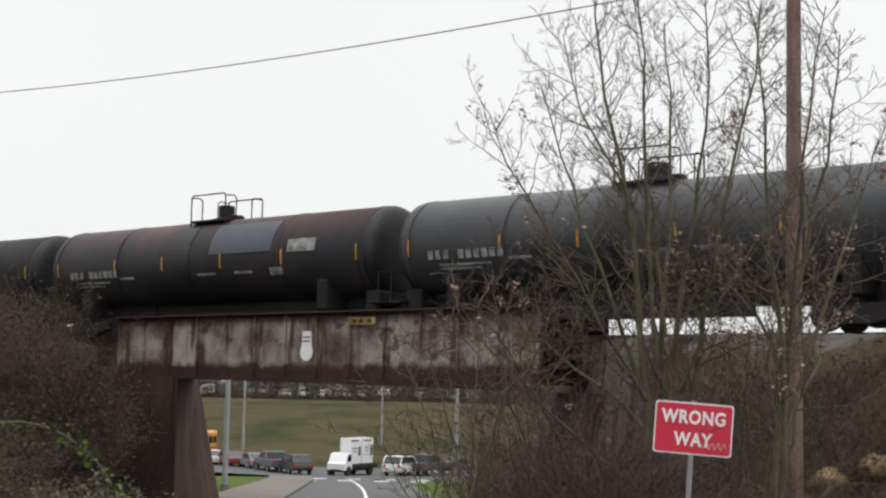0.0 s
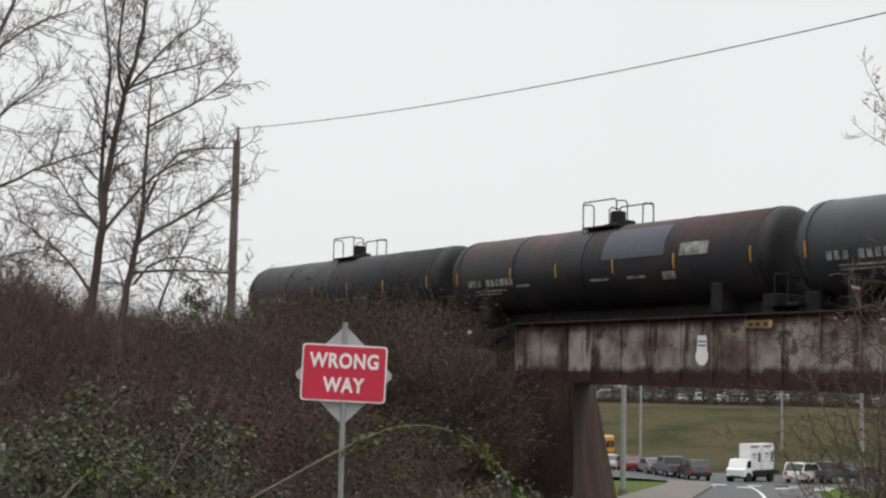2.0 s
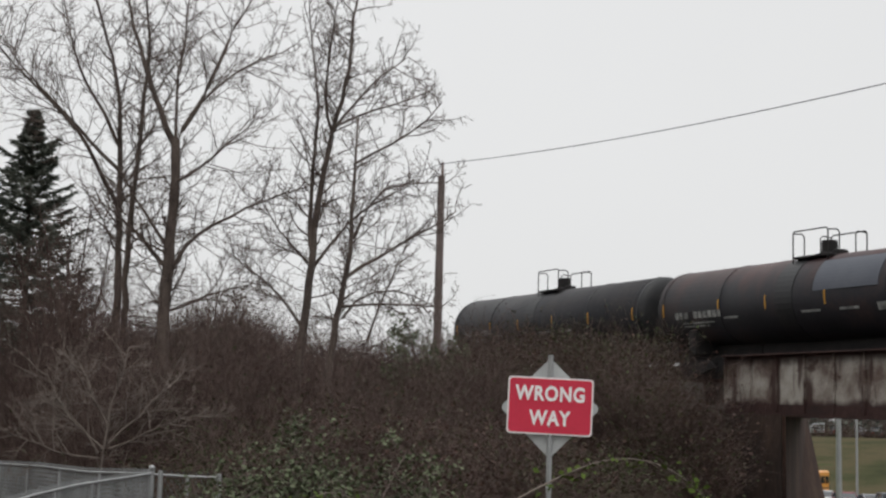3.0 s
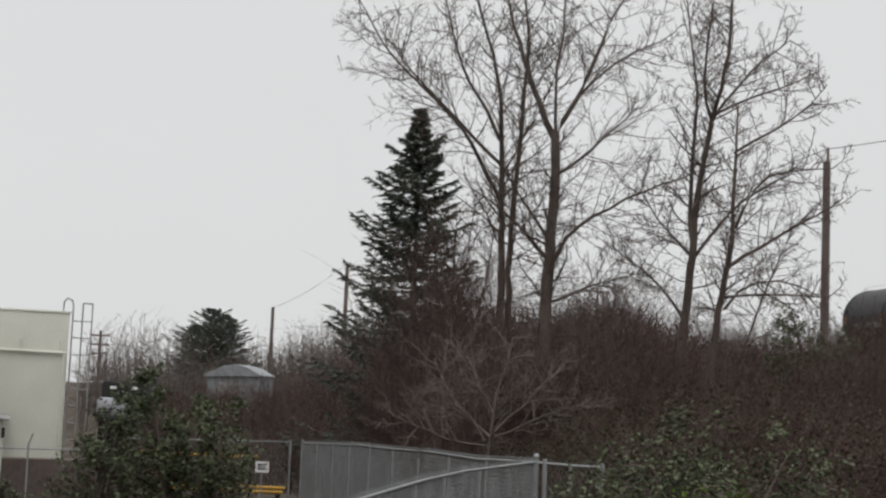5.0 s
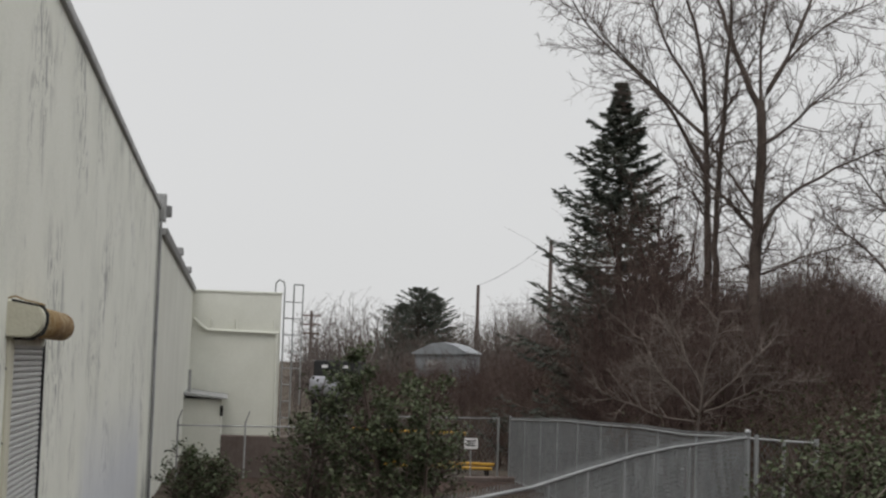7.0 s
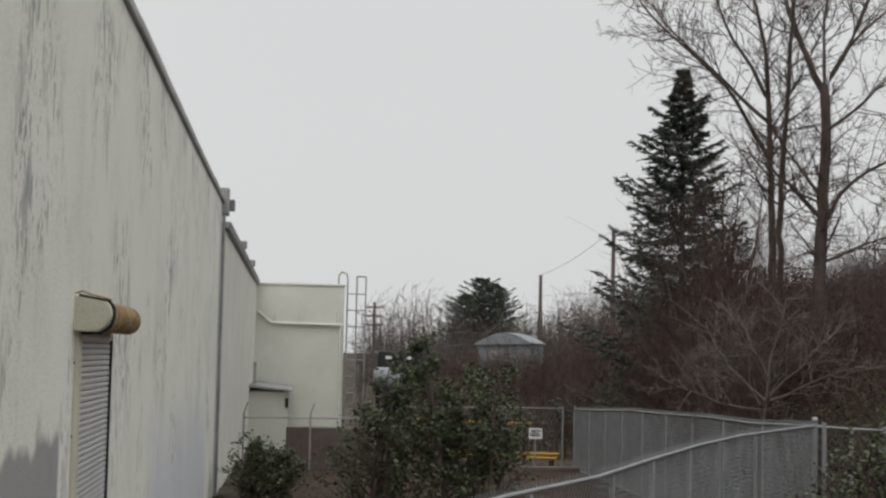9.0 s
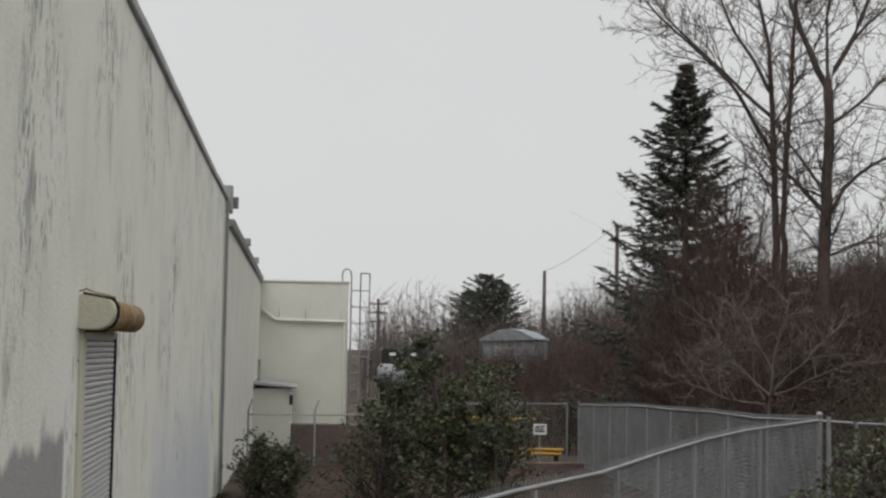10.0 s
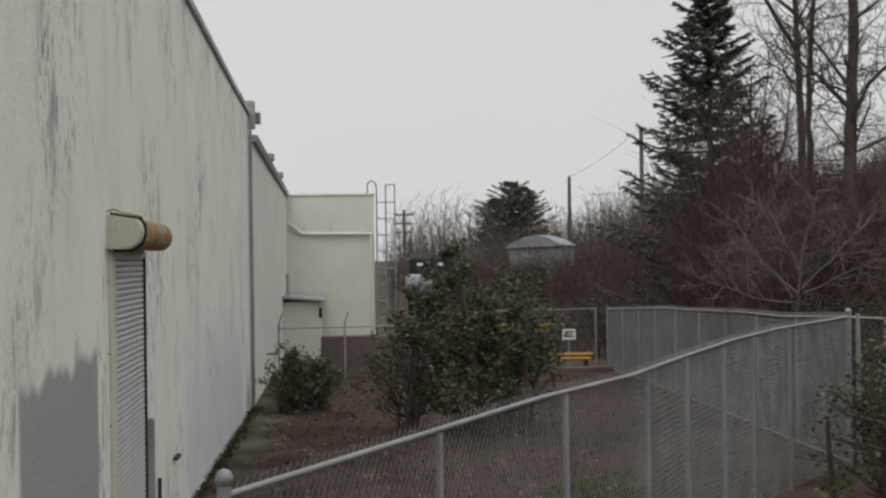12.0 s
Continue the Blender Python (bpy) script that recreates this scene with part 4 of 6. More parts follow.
        for y in (-1.15, 1.15):
            bm = bmesh.new()
            extrude(bm, [(sgn * 6.4 - 1.25, 0.42), (sgn * 6.4 - 0.9, 0.7), (sgn * 6.4 + 0.9, 0.7), (sgn * 6.4 + 1.25, 0.42), (sgn * 6.4 + 0.5, 0.2), (sgn * 6.4 - 0.5, 0.2)], "y", y - 0.08, y + 0.08)
            part("truck_frame", bm, M["iron"], t)
        for dx in (-0.9, 0.9):
            for y in (-0.75, 0.75):
                bm = bmesh.new()
                lathe(bm, [(y - 0.07, 0.43), (y + 0.07, 0.46), (y + 0.07, 0.2), (y + 0.03, 0.1)], "y", 20, (sgn * 6.4 + dx, 0, 0.46))
                part("wheel", bm, M["iron"], t)
    # reflective strips, lettering bars and patches on the near side
    def plate(name, x0, x1, ang0, ang1, material, lift=0.012, label=""):
        bm = bmesh.new()
        n = max(3, int(abs(ang1 - ang0) / 5) + 1)
        rows_ = []
        for k in range(n):
            q = radians(ang0 + (ang1 - ang0) * k / (n - 1))
            rows_.append([bm.verts.new((x, (R + lf) * math.cos(q), zc + (R + lf) * math.sin(q))) for x, lf in ((x0, 0), (x0, lift), (x1, lift), (x1, 0))])
        for a, b_ in zip(rows_, rows_[1:]):
            for j in range(3):
                bm.faces.new((a[j], a[j + 1], b_[j + 1], b_[j]))
        bm.faces.new(rows_[0])
        bm.faces.new(rows_[-1])
        part(name, bm, material, t, label)
    for x in (-8.1, -4.6, -1.5, 1.7, 4.5, 8.1):
        plate("reflector", x - 0.032, x + 0.032, -13, 6, M["yellow"], 0.026)
    random.seed(int(s0))
    x = 7.3
    for w in (0.28, 0.28, 0.28, 0.0, 0.28, 0.28, 0.28, 0.28, 0.28, 0.28):
        if w:
            plate("lettering_bar", x - w + 0.07, x, -18, -8, M["marking"], 0.026)
        x -= 0.3
    for k, wd in enumerate((2.0, 1.6)):
        plate("lettering_bar", 6.9 - wd, 6.9, -26 - 5 * k, -24 - 5 * k, M["marking"], 0.026)
    for x0, w in ((-3.1, 0.9), (-1.2, 1.0), (3.4, 0.8)):
        plate("lettering_bar", x0, x0 + w, -22, -19, M["marking"], 0.026)
    if patch:
        plate("paint_patch", -4.1, -0.9, 5, 52, M["patch"], 0.03, "faded grey-blue paint patch")
        plate("data_panel", -6.2, -4.9, 2, 18, M["marking"], 0.03, "grey stencilled data panel")
        plate("data_panel", -4.6, -4.0, -26, -16, M["marking"], 0.03)
    return t


tank_car(59.2, M["tank"], "black railway tank car with soot-stained barrel, partly behind brush")
tank_car(40.75, M["tankrust"], "black railway tank car with reddish rust stains and a grey patch", patch=True)
tank_car(22.3, M["tankgrey"], "faded charcoal railway tank car behind bare branches")


# ---- road signs ----
def sign_plate(bm, w, h, r, y0, y1):
    pts = []
    for cx, cz, a0 in ((w / 2 - r, h / 2 - r, 0), (-w / 2 + r, h / 2 - r, 90), (-w / 2 + r, -h / 2 + r, 180), (w / 2 - r, -h / 2 + r, 270)):
        pts += [(cx + r * math.cos(radians(a0 + k * 30)), cz + r * math.sin(radians(a0 + k * 30))) for k in range(4)]
    return extrude(bm, pts, "y", y0, y1)


def wrong_way(x, y, z, yaw, roll, foot, diamond, scrawl=False):
    """z: the middle of the red plate."""
    t = thing("wrong_way_sign", pose(x, y, z, 0, 0, yaw), "red wrong way sign on a post, " + ("bare diamond sign behind it" if diamond else "tilted and scrawled on"), "road sign", "wrong way signs")
    tilt = pose(0, 0, 0, 0, roll, 0)
    bm = bmesh.new()
    sign_plate(bm, 0.914, 0.61, 0.04, -0.004, 0)
    p = part("plate", bm, M["signwhite"], t)
    p.matrix_basis = tilt
    bm = bmesh.new()
    sign_plate(bm, 0.882, 0.578, 0.035, -0.0075, -0.0045)
    f = part("red_field", bm, M["signred"], p, "red face with a white rim")
    for word, size, dz in (("WRONG", 0.195, 0.125), ("WAY", 0.195, -0.135)):
        o = letters("lettering", word, size, M["signwhite"], p, pose(0, -0.0095, dz, 90, 0, 0) @ Matrix.Diagonal((0.90, 1.10, 1, 1)))
    if scrawl:
        bm = bmesh.new()
        pts = [(0.06 + k * 0.022, -0.0085, -0.20 + 0.035 * math.sin(k * 1.9) + 0.012 * (k % 3)) for k in range(16)]
        pipe(bm, pts, 0.004, 5)
        part("scrawl", bm, M["signback"], p, "grey graffiti scrawl")
    bm = bmesh.new()
    rod(bm, (0, 0.035, 0.55 if diamond else 0.33), (0.0 if diamond else -0.12, 0.035, foot - z), 0.03, n=10)
    q = part("post", bm, M["galv"], t)
    q.matrix_basis = pose(0, 0, 0, 0, 0 if diamond else roll * 0.2, 0)
    for dz in (0.22, -0.22):
        bm = bmesh.new()
        rod(bm, (0, -0.012, dz), (0, 0, dz), 0.011, n=8)
        part("bolt", bm, M["galv"], p)
    if diamond:
        bm = bmesh.new()
        sign_plate(bm, 0.762, 0.762, 0.05, 0.06, 0.063)
        d = part("diamond_plate", bm, M["signback"], t, "bare grey aluminium back of a diamond sign")
        d.matrix_basis = pose(0, 0, -0.02, 0, 45, 0)


wrong_way(9.14, 13.0, 3.155, -35.1, 1.6, ground_z(9.14, 13.0) - 0.3, True)
wrong_way(15.9, 7.8, 2.66, -63.8, 3.6, ground_z(15.9, 7.8) - 0.3, False, scrawl=True)


# ---- poles and cable ----
def utility_pole(x, y, top, r0, r1, label, stub=0.0):
    t = thing("utility_pole", pose(x, y, 0), label, "utility pole", "utility poles")
    g = ground_z(x, y)
    bm = bmesh.new()
    rod(bm, (0, 0, g - 0.3), (0, 0, top), r0, r1, 14)
    part("shaft", bm, M["polegrey" if stub > 0.4 else "pole"], t)
    if stub:
        bm = bmesh.new()
        rod(bm, (0.03, 0, top - 0.3), (0.05, 0, top + stub), 0.05)
        part("pin", bm, M["pole"], t)
    return t


def TP(s, p):
    return s * US + p * UC, s * UC - p * US


PA, PB = TP(52.0, 25.0), TP(12.95, 25.0)
utility_pole(*PA, 12.55, 0.19, 0.14, "dark brown wooden utility pole on the railway bank", 0.55)
utility_pole(*PB, 12.3, 0.165, 0.13, "tall reddish brown wooden utility pole behind bare shrubs", 0.3)
cab = thing("overhead_cable", pose(0, 0, 0), "thin dark overhead cable slung between wooden poles", "cable")
bm = bmesh.new()
A_, B_ = Vector((*PA, 13.05)), Vector((*PB, 11.27))
pts = []
for k in range(33):
    q = k / 32
    v = A_.lerp(B_, q)
    v.z -= 0.54 * 4 * q * (1 - q)
    pts.append(v)
pipe(bm, pts, 0.015, 6)
C_ = A_ + (A_ - B_).normalized() * 45
pipe(bm, [A_.lerp(C_, k / 12) - Vector((0, 0, 0.7 * 4 * (k / 12) * (1 - k / 12))) for k in range(13)], 0.016, 5)
part("wire", bm, M["cable"], cab)


# ---- plants ----
def leaves(rng, C, size, flat=0.5, aspect=0.6):
    """A small folded blade at each of the points C."""
    N = len(C)
    d = rng.normal(0, 1, (N, 3))
    d[:, 2] *= flat
    d /= np.linalg.norm(d, axis=1, keepdims=True)
    n = rng.normal(0, 1, (N, 3))
    n[:, 2] += 1.0
    s = np.cross(d, n)
    s /= np.linalg.norm(s, axis=1, keepdims=True)
    u = np.cross(s, d)
    L = size * rng.uniform(0.6, 1.3, (N, 1))
    W = L * aspect * 0.5
    a, b = C - d * L / 2, C + d * L / 2
    c1, c2 = C + s * W + u * W * 0.35, C - s * W + u * W * 0.35
    V = np.stack([a, c1, b, c2], 1).reshape(-1, 3)
    return V, np.arange(4 * N).reshape(N, 4)


def sprout(rng, paths, rad, n, frac, length, up, spread, K=5, wob=0.05, taper=0.25, droop=0.0, rmin=0.004, rel=None):
    """Branches off each of the given paths: their paths and radii."""
    P = np.asarray(paths)
    N, k0, _ = P.shape
    f = rng.uniform(frac[0], frac[1], (N, n))
    i = np.clip((f * (k0 - 1)).astype(int), 0, k0 - 2)
    w = (f * (k0 - 1) - i)[..., None]
    ar = np.arange(N)[:, None]
    base = P[ar, i] * (1 - w) + P[ar, i + 1] * w
    d0 = P[ar, i + 1] - P[ar, i]
    d0 /= np.linalg.norm(d0, axis=2, keepdims=True) + 1e-9
    side = rng.normal(0, 1, (N, n, 3))
    side -= (side * d0).sum(2, keepdims=True) * d0
    side /= np.linalg.norm(side, axis=2, keepdims=True) + 1e-9
    d = d0 * (1 - spread) + side * spread
    d[..., 2] += up
    d /= np.linalg.norm(d, axis=2, keepdims=True)
    plen = np.linalg.norm(P[:, -1] - P[:, 0], axis=1)[:, None] if rel else 1.0
    L = (length * plen * (1.15 - 0.75 * f) * rng.uniform(0.6, 1.25, (N, n)))[..., None, None]
    t = np.linspace(0, 1, K)[None, None, :, None]
    bend = rng.normal(0, wob, (N, n, 1, 3))
    bend[..., 2] += up * 0.35 - droop
    out = base[:, :, None, :] + d[:, :, None, :] * L * t + bend * L * t ** 2 + rng.normal(0, wob * 0.25, (N, n, K, 3)) * L * t
    r = np.asarray(rad)[:, None] * (1 - 0.7 * f) * rng.uniform(0.4, 0.65, (N, n))
    return out.reshape(-1, K, 3), np.maximum(r.reshape(-1), rmin)


def bare_tree(name, base, controls, r, label, seed, limbs=16, thin=0.75, twig_mat="twig", bark="bark", limb_len=0.42, counts=(8, 6, 4), rmin=0.008, up=0.35, frac=(0.28, 0.97), spread=0.62):
    """A leafless tree; controls: the trunk's (or stems') lines as offsets from the base, each with a start radius."""
    rng = np.random.default_rng(seed)
    t = thing(name, pose(*base), label, "tree", "bare trees")
    trunk_c, crown_c = [], []
    for line, r0 in controls:
        L = np.array(line, float)
        seg = np.concatenate([[0], np.cumsum(np.linalg.norm(np.diff(L, axis=0), axis=1))])
        q = np.linspace(0, seg[-1], 14)
        path = np.stack([np.interp(q, seg, L[:, j]) for j in range(3)], 1) + rng.normal(0, 0.05, (14, 3)) * np.linspace(0, 1, 14)[:, None]
        trunk_c.append(tubes(path[None], [r0], [r0 * 0.12], 8))
        k = max(4, int(limbs * min(1, r0 / r)))
        p1, r1 = sprout(rng, path[None], [r0], k, frac, limb_len * seg[-1], up, spread, K=8, wob=0.12, rmin=rmin * 1.5)
        r1 = np.maximum(r1 * thin, rmin * 1.5)
        trunk_c.append(tubes(p1, r1, r1 * 0.25, 5))
        p2, r2 = sprout(rng, p1, r1, counts[0], (0.18, 1.0), 0.42, up * 0.6, 0.62, K=6, wob=0.12, rmin=rmin, rel=True)
        crown_c.append(tubes(p2, r2, np.maximum(r2 * 0.4, rmin * 0.6), 4))
        p3, r3 = sprout(rng, p2, r2, counts[1], (0.15, 1.0), 0.42, up * 0.5, 0.6, K=4, wob=0.12, rmin=rmin * 0.8, rel=True)
        crown_c.append(tubes(p3, r3, np.maximum(r3 * 0.5, rmin * 0.5), 3))
        if counts[2]:
            p4, r4 = sprout(rng, p3, r3, counts[2], (0.2, 1.0), 0.5, up * 0.4, 0.55, K=3, wob=0.1, rmin=rmin * 0.65, rel=True)
            crown_c.append(tubes(p4, r4, np.maximum(r4 * 0.5, rmin * 0.4), 3))
    fast_mesh("trunk", *join(trunk_c), M[bark], t, smooth=True)
    fast_mesh("crown", *join(crown_c), M[twig_mat], t)
    return t, crown_c


def place(az, d):
    x, y = d * math.sin(radians(az)), d * math.cos(radians(az))
    return x, y, ground_z(x, y)


# the tall bare trees on the bank
def rooted(az, d):
    x, y, z = place(az, d)
    return x, y, min(z, 0.6)


def ramify(rng, paths, rad, n, length, up, spread, K, crook, frac=(0.15, 1.0), thick=0.45, rmin=0.006, shrink=0.6):
    """Crooked side branches on each path, shorter towards its tip; length is a share of the path's own."""
    P = np.asarray(paths, float)
    N, k0, _ = P.shape
    f = (np.arange(n)[None, :] + rng.uniform(0, 1, (N, n))) / n * (frac[1] - frac[0]) + frac[0]
    i = np.clip((f * (k0 - 1)).astype(int), 0, k0 - 2)
    w = (f * (k0 - 1) - i)[..., None]
    ar = np.arange(N)[:, None]
    base = P[ar, i] * (1 - w) + P[ar, i + 1] * w
    d0 = P[ar, i + 1] - P[ar, i]
    d0 /= np.linalg.norm(d0, axis=2, keepdims=True) + 1e-9
    side = rng.normal(0, 1, (N, n, 3))
    side -= (side * d0).sum(2, keepdims=True) * d0
    side /= np.linalg.norm(side, axis=2, keepdims=True) + 1e-9
    sp_ = (spread * rng.uniform(0.7, 1.2, (N, n)))[..., None]
    d = d0 * (1 - sp_) + side * sp_
    plen = np.linalg.norm(np.diff(P, axis=1), axis=2).sum(1)[:, None]
    L = length * plen * (1 - shrink * f) * rng.uniform(0.45, 1.25, (N, n))
    steps = np.cumsum(rng.normal(0, crook, (N, n, K - 1, 3)), axis=2)
    steps[..., 2] += up * np.linspace(0.3, 1.3, K - 1)
    v = d[:, :, None, :] + steps
    v /= np.linalg.norm(v, axis=3, keepdims=True)
    out = np.concatenate([base[:, :, None, :], base[:, :, None, :] + np.cumsum(v * (L / (K - 1))[:, :, None, None], axis=2)], 2)
    r = np.asarray(rad)[:, None] * (1 - 0.75 * f) * thick * rng.uniform(0.6, 1.1, (N, n))
    return out.reshape(-1, K, 3), np.maximum(r.reshape(-1), rmin)


def limbed_tree(az, d, lines, label, seed, laterals=0.0, name="bare_tree", bark="bark", twig="twig", side=3.0, fine=1.0, dense=1.25, up=0.24, tip=0.14):
    """A tall leafless tree; lines: trunk first, then limbs, each (radius, [(sideways, height), ...]) across the line of sight from the yard."""
    rng = np.random.default_rng(seed)
    x, y = d * math.sin(radians(az)), d * math.cos(radians(az))
    t = thing(name, pose(x, y, 0, 0, 0, -az), label, "tree", "bare trees")
    wood, crown = [], []
    for k, (r0, pts) in enumerate(lines):
        L = np.array(pts, float)
        if k == 0:
            L = np.vstack([[L[0, 0] - 0.15, ground_z(x, y) - 0.3], L])
        seg = np.concatenate([[0], np.cumsum(np.linalg.norm(np.diff(L, axis=0), axis=1))])
        m = max(6, int(seg[-1] / 0.55))
        q = np.linspace(0, seg[-1], m)
        lean = 0.0 if k == 0 else rng.uniform(-0.45, 0.45)
        path = np.stack([np.interp(q, seg, L[:, 0]), lean * np.maximum(0, q - 0.2), np.interp(q, seg, L[:, 1])], 1)
        for _ in range(2):
            path[1:-1] = (path[:-2] + 2 * path[1:-1] + path[2:]) / 4
        path[1:] += rng.normal(0, 0.018, (m - 1, 3)) + np.cumsum(rng.normal(0, 0.02 if k else 0.006, (m - 1, 3)), axis=0)
        wood.append(tubes(path[None], [r0], [max(0.016 * fine, r0 * (tip if k == 0 else 0.14))], 8))
        full = seg[-1]
        n2 = int((2.4 if k else 1.6) * full * dense) + 3
        p2, r2 = ramify(rng, path[None], [r0 * 0.8], n2, side * (1.0 if k else 0.9) / full, up, 0.6, 9, 0.10, frac=(0.22, 1.0) if k else (0.42, 1.0), thick=0.46, rmin=0.019 * fine, shrink=0.45)
        if k == 0 and laterals:
            pl, rl = ramify(rng, path[None], [r0 * 0.6], int(laterals), 3.3 / full, 0.03, 0.95, 9, 0.12, frac=(0.34, 0.85), thick=0.3, rmin=0.014, shrink=0.5)
            p2, r2 = np.concatenate([p2, pl]), np.concatenate([r2, rl])
        wood.append(tubes(p2, r2, r2 * 0.35, 5))
        p3, r3 = ramify(rng, p2, r2, 7, 0.54, up * 0.7, 0.62, 7, 0.11, thick=0.6, rmin=0.0095 * fine, frac=(0.15, 1.0))
        crown.append(tubes(p3, r3, r3 * 0.55, 4))
        p4, r4 = ramify(rng, p3, r3, 6, 0.50, up * 0.6, 0.60, 4, 0.12, thick=0.6, rmin=0.0060 * fine, frac=(0.2, 1.0))
        crown.append(tubes(p4, r4, r4 * 0.6, 3))
    fast_mesh("trunk", *join(wood), M[bark], t, smooth=True)
    fast_mesh("crown", *join(crown), M[twig], t)
    return t, crown


limbed_tree(18.4, 52, [
    (0.19, [(0.0, 4.8), (-0.1, 8.0), (-0.2, 10.8), (-0.3, 13.7), (-0.6, 15.1), (-1.1, 16.5), (-1.7, 18.6)]),
    (0.085, [(-0.1, 9.8), (-0.6, 10.8), (-1.5, 12.2), (-2.1, 12.9), (-3.1, 13.6), (-4.2, 14.5), (-5.4, 16.3)]),
    (0.075, [(-0.2, 11.3), (-0.9, 11.9), (-2.1, 13.0), (-3.6, 14.3), (-4.7, 15.6)]),
    (0.07, [(-0.3, 12.2), (-0.7, 13.2), (-1.7, 14.5), (-2.3, 16.5), (-2.6, 18.3)]),
    (0.13, [(0.2, 4.4), (0.2, 8.0), (0.4, 10.3), (0.5, 11.7), (0.6, 13.7), (0.7, 15.2), (0.4, 16.8), (0.6, 19.0)]),
    (0.05, [(-0.1, 11.0), (0.2, 11.9), (0.8, 12.7), (1.4, 14.0), (1.8, 15.3)])],
    "tall leafless tree with a pale forked trunk on the bank", 11)
limbed_tree(20.2, 50, [
    (0.25, [(-0.1, 4.8), (-0.1, 6.3), (0.0, 7.5), (0.0, 9.4), (0.1, 11.4), (0.0, 12.2)]),
    (0.125, [(0.0, 12.0), (-0.6, 13.2), (-1.0, 14.5), (-1.4, 15.7), (-1.8, 17.3), (-2.1, 18.7)]),
    (0.10, [(0.05, 12.0), (0.6, 13.1), (1.2, 14.2), (1.8, 16.1), (2.5, 17.5), (3.1, 18.8)]),
    (0.06, [(0.05, 12.0), (-0.1, 13.8), (0.2, 15.8), (0.3, 18.2)]),
    (0.085, [(-0.1, 7.8), (-0.6, 8.4), (-1.3, 9.0), (-1.9, 9.5), (-2.7, 10.0)]),
    (0.07, [(0.0, 8.4), (-0.7, 9.3), (-1.3, 10.2), (-1.7, 11.0)]),
    (0.06, [(0.0, 10.6), (1.1, 11.2), (2.0, 12.1), (2.9, 12.8)]),
    (0.08, [(0.0, 7.5), (0.4, 8.4), (1.4, 9.3), (2.7, 10.0), (4.1, 10.5), (4.8, 10.8)]),
    (0.05, [(0.0, 6.3), (0.6, 6.6), (1.6, 7.1), (3.2, 7.6)]),
    (0.06, [(0.5, 13.0), (1.8, 14.7), (2.9, 15.4), (3.9, 15.9)])],
    "tall leafless tree with a dark upright trunk and wide limbs", 12, laterals=36, tip=0.6)
limbed_tree(25.3, 50, [
    (0.20, [(0.0, 4.6), (0.3, 7.3), (0.4, 8.4), (0.4, 9.6), (0.7, 11.6), (0.9, 12.8), (1.2, 13.8), (1.4, 15.2), (1.5, 16.8), (1.7, 18.4)]),
    (0.085, [(0.4, 8.2), (0.2, 9.6), (0.3, 11.6), (0.4, 13.5), (0.0, 15.3), (-0.2, 17.4)]),
    (0.065, [(0.4, 8.0), (1.1, 9.0), (1.7, 9.7), (2.5, 10.4), (3.6, 10.9)]),
    (0.06, [(0.1, 5.9), (-0.5, 6.9), (-1.4, 7.6), (-2.3, 8.2)]),
    (0.05, [(0.4, 8.0), (-0.4, 8.6), (-1.0, 9.5), (-1.4, 10.1)]),
    (0.06, [(0.9, 12.7), (1.6, 13.8), (2.6, 15.2), (3.5, 15.8)]),
    (0.05, [(1.0, 12.9), (2.2, 13.6), (3.6, 14.0), (4.4, 14.6)]),
    (0.06, [(0.9, 12.6), (0.5, 13.8), (0.7, 15.4), (0.9, 17.2)])],
    "tall leafless tree with pale ascending limbs on the bank", 13, laterals=24, side=2.4)
limbed_tree(26.6, 49, [
    (0.18, [(-0.1, 4.5), (0.2, 6.8), (0.5, 8.4), (0.5, 10.1), (0.6, 11.4), (0.6, 13.1)]),
    (0.07, [(0.4, 7.6), (1.5, 8.4), (2.6, 9.2), (3.8, 9.8), (4.2, 10.2)]),
    (0.06, [(0.6, 8.9), (1.1, 10.5), (1.4, 10.8), (2.4, 10.9), (3.6, 11.0)]),
    (0.05, [(0.5, 11.4), (1.4, 11.9), (2.4, 12.3), (3.4, 13.4)]),
    (0.05, [(0.3, 6.6), (1.6, 6.7), (2.9, 6.6), (3.6, 6.5)]),
    (0.05, [(0.3, 6.2), (1.2, 7.4), (2.5, 7.3), (3.4, 6.8)])],
    "leafless tree with a dark broken-topped trunk", 14, laterals=30, side=2.0)
limbed_tree(27.5, 52, [(0.07, [(0.0, 4.5), (0.7, 6.7), (1.3, 8.3), (1.9, 9.5)])], "thin leaning bare sapling on the bank", 16)
bare_tree("bare_tree", rooted(16.6, 56), [([(0, 0, -0.3), (0.1, 0, 4), (0.0, 0, 7.2)], 0.15)], 0.15, "thin snapped bare tree among brush", 15, limbs=10)
bare_tree("bare_tree", rooted(22.0, 60), [([(0, 0, -0.3), (0.2, 0, 3), (0.1, 0.1, 8)], 0.12)], 0.12, "small bare tree deep in the brush", 17, limbs=14)

limbed_tree(16.2, 53, [
    (0.06, [(0.0, 4.0), (-0.2, 6.4), (-0.6, 9.4)]),
    (0.05, [(0.3, 3.5), (0.6, 6.5), (1.0, 10.0)]),
    (0.045, [(-0.3, 3.5), (-0.9, 6.0), (-1.6, 8.2)]),
    (0.045, [(0.6, 3.5), (1.2, 6.0), (1.7, 8.8)]),
    (0.04, [(0.1, 4.0), (0.2, 6.5), (0.2, 9.6)])],
    "many-stemmed reddish bare sapling before the spruce", 18, bark="redtwig", twig="redtwig", side=2.0, fine=0.9, dense=1.8, up=0.2)

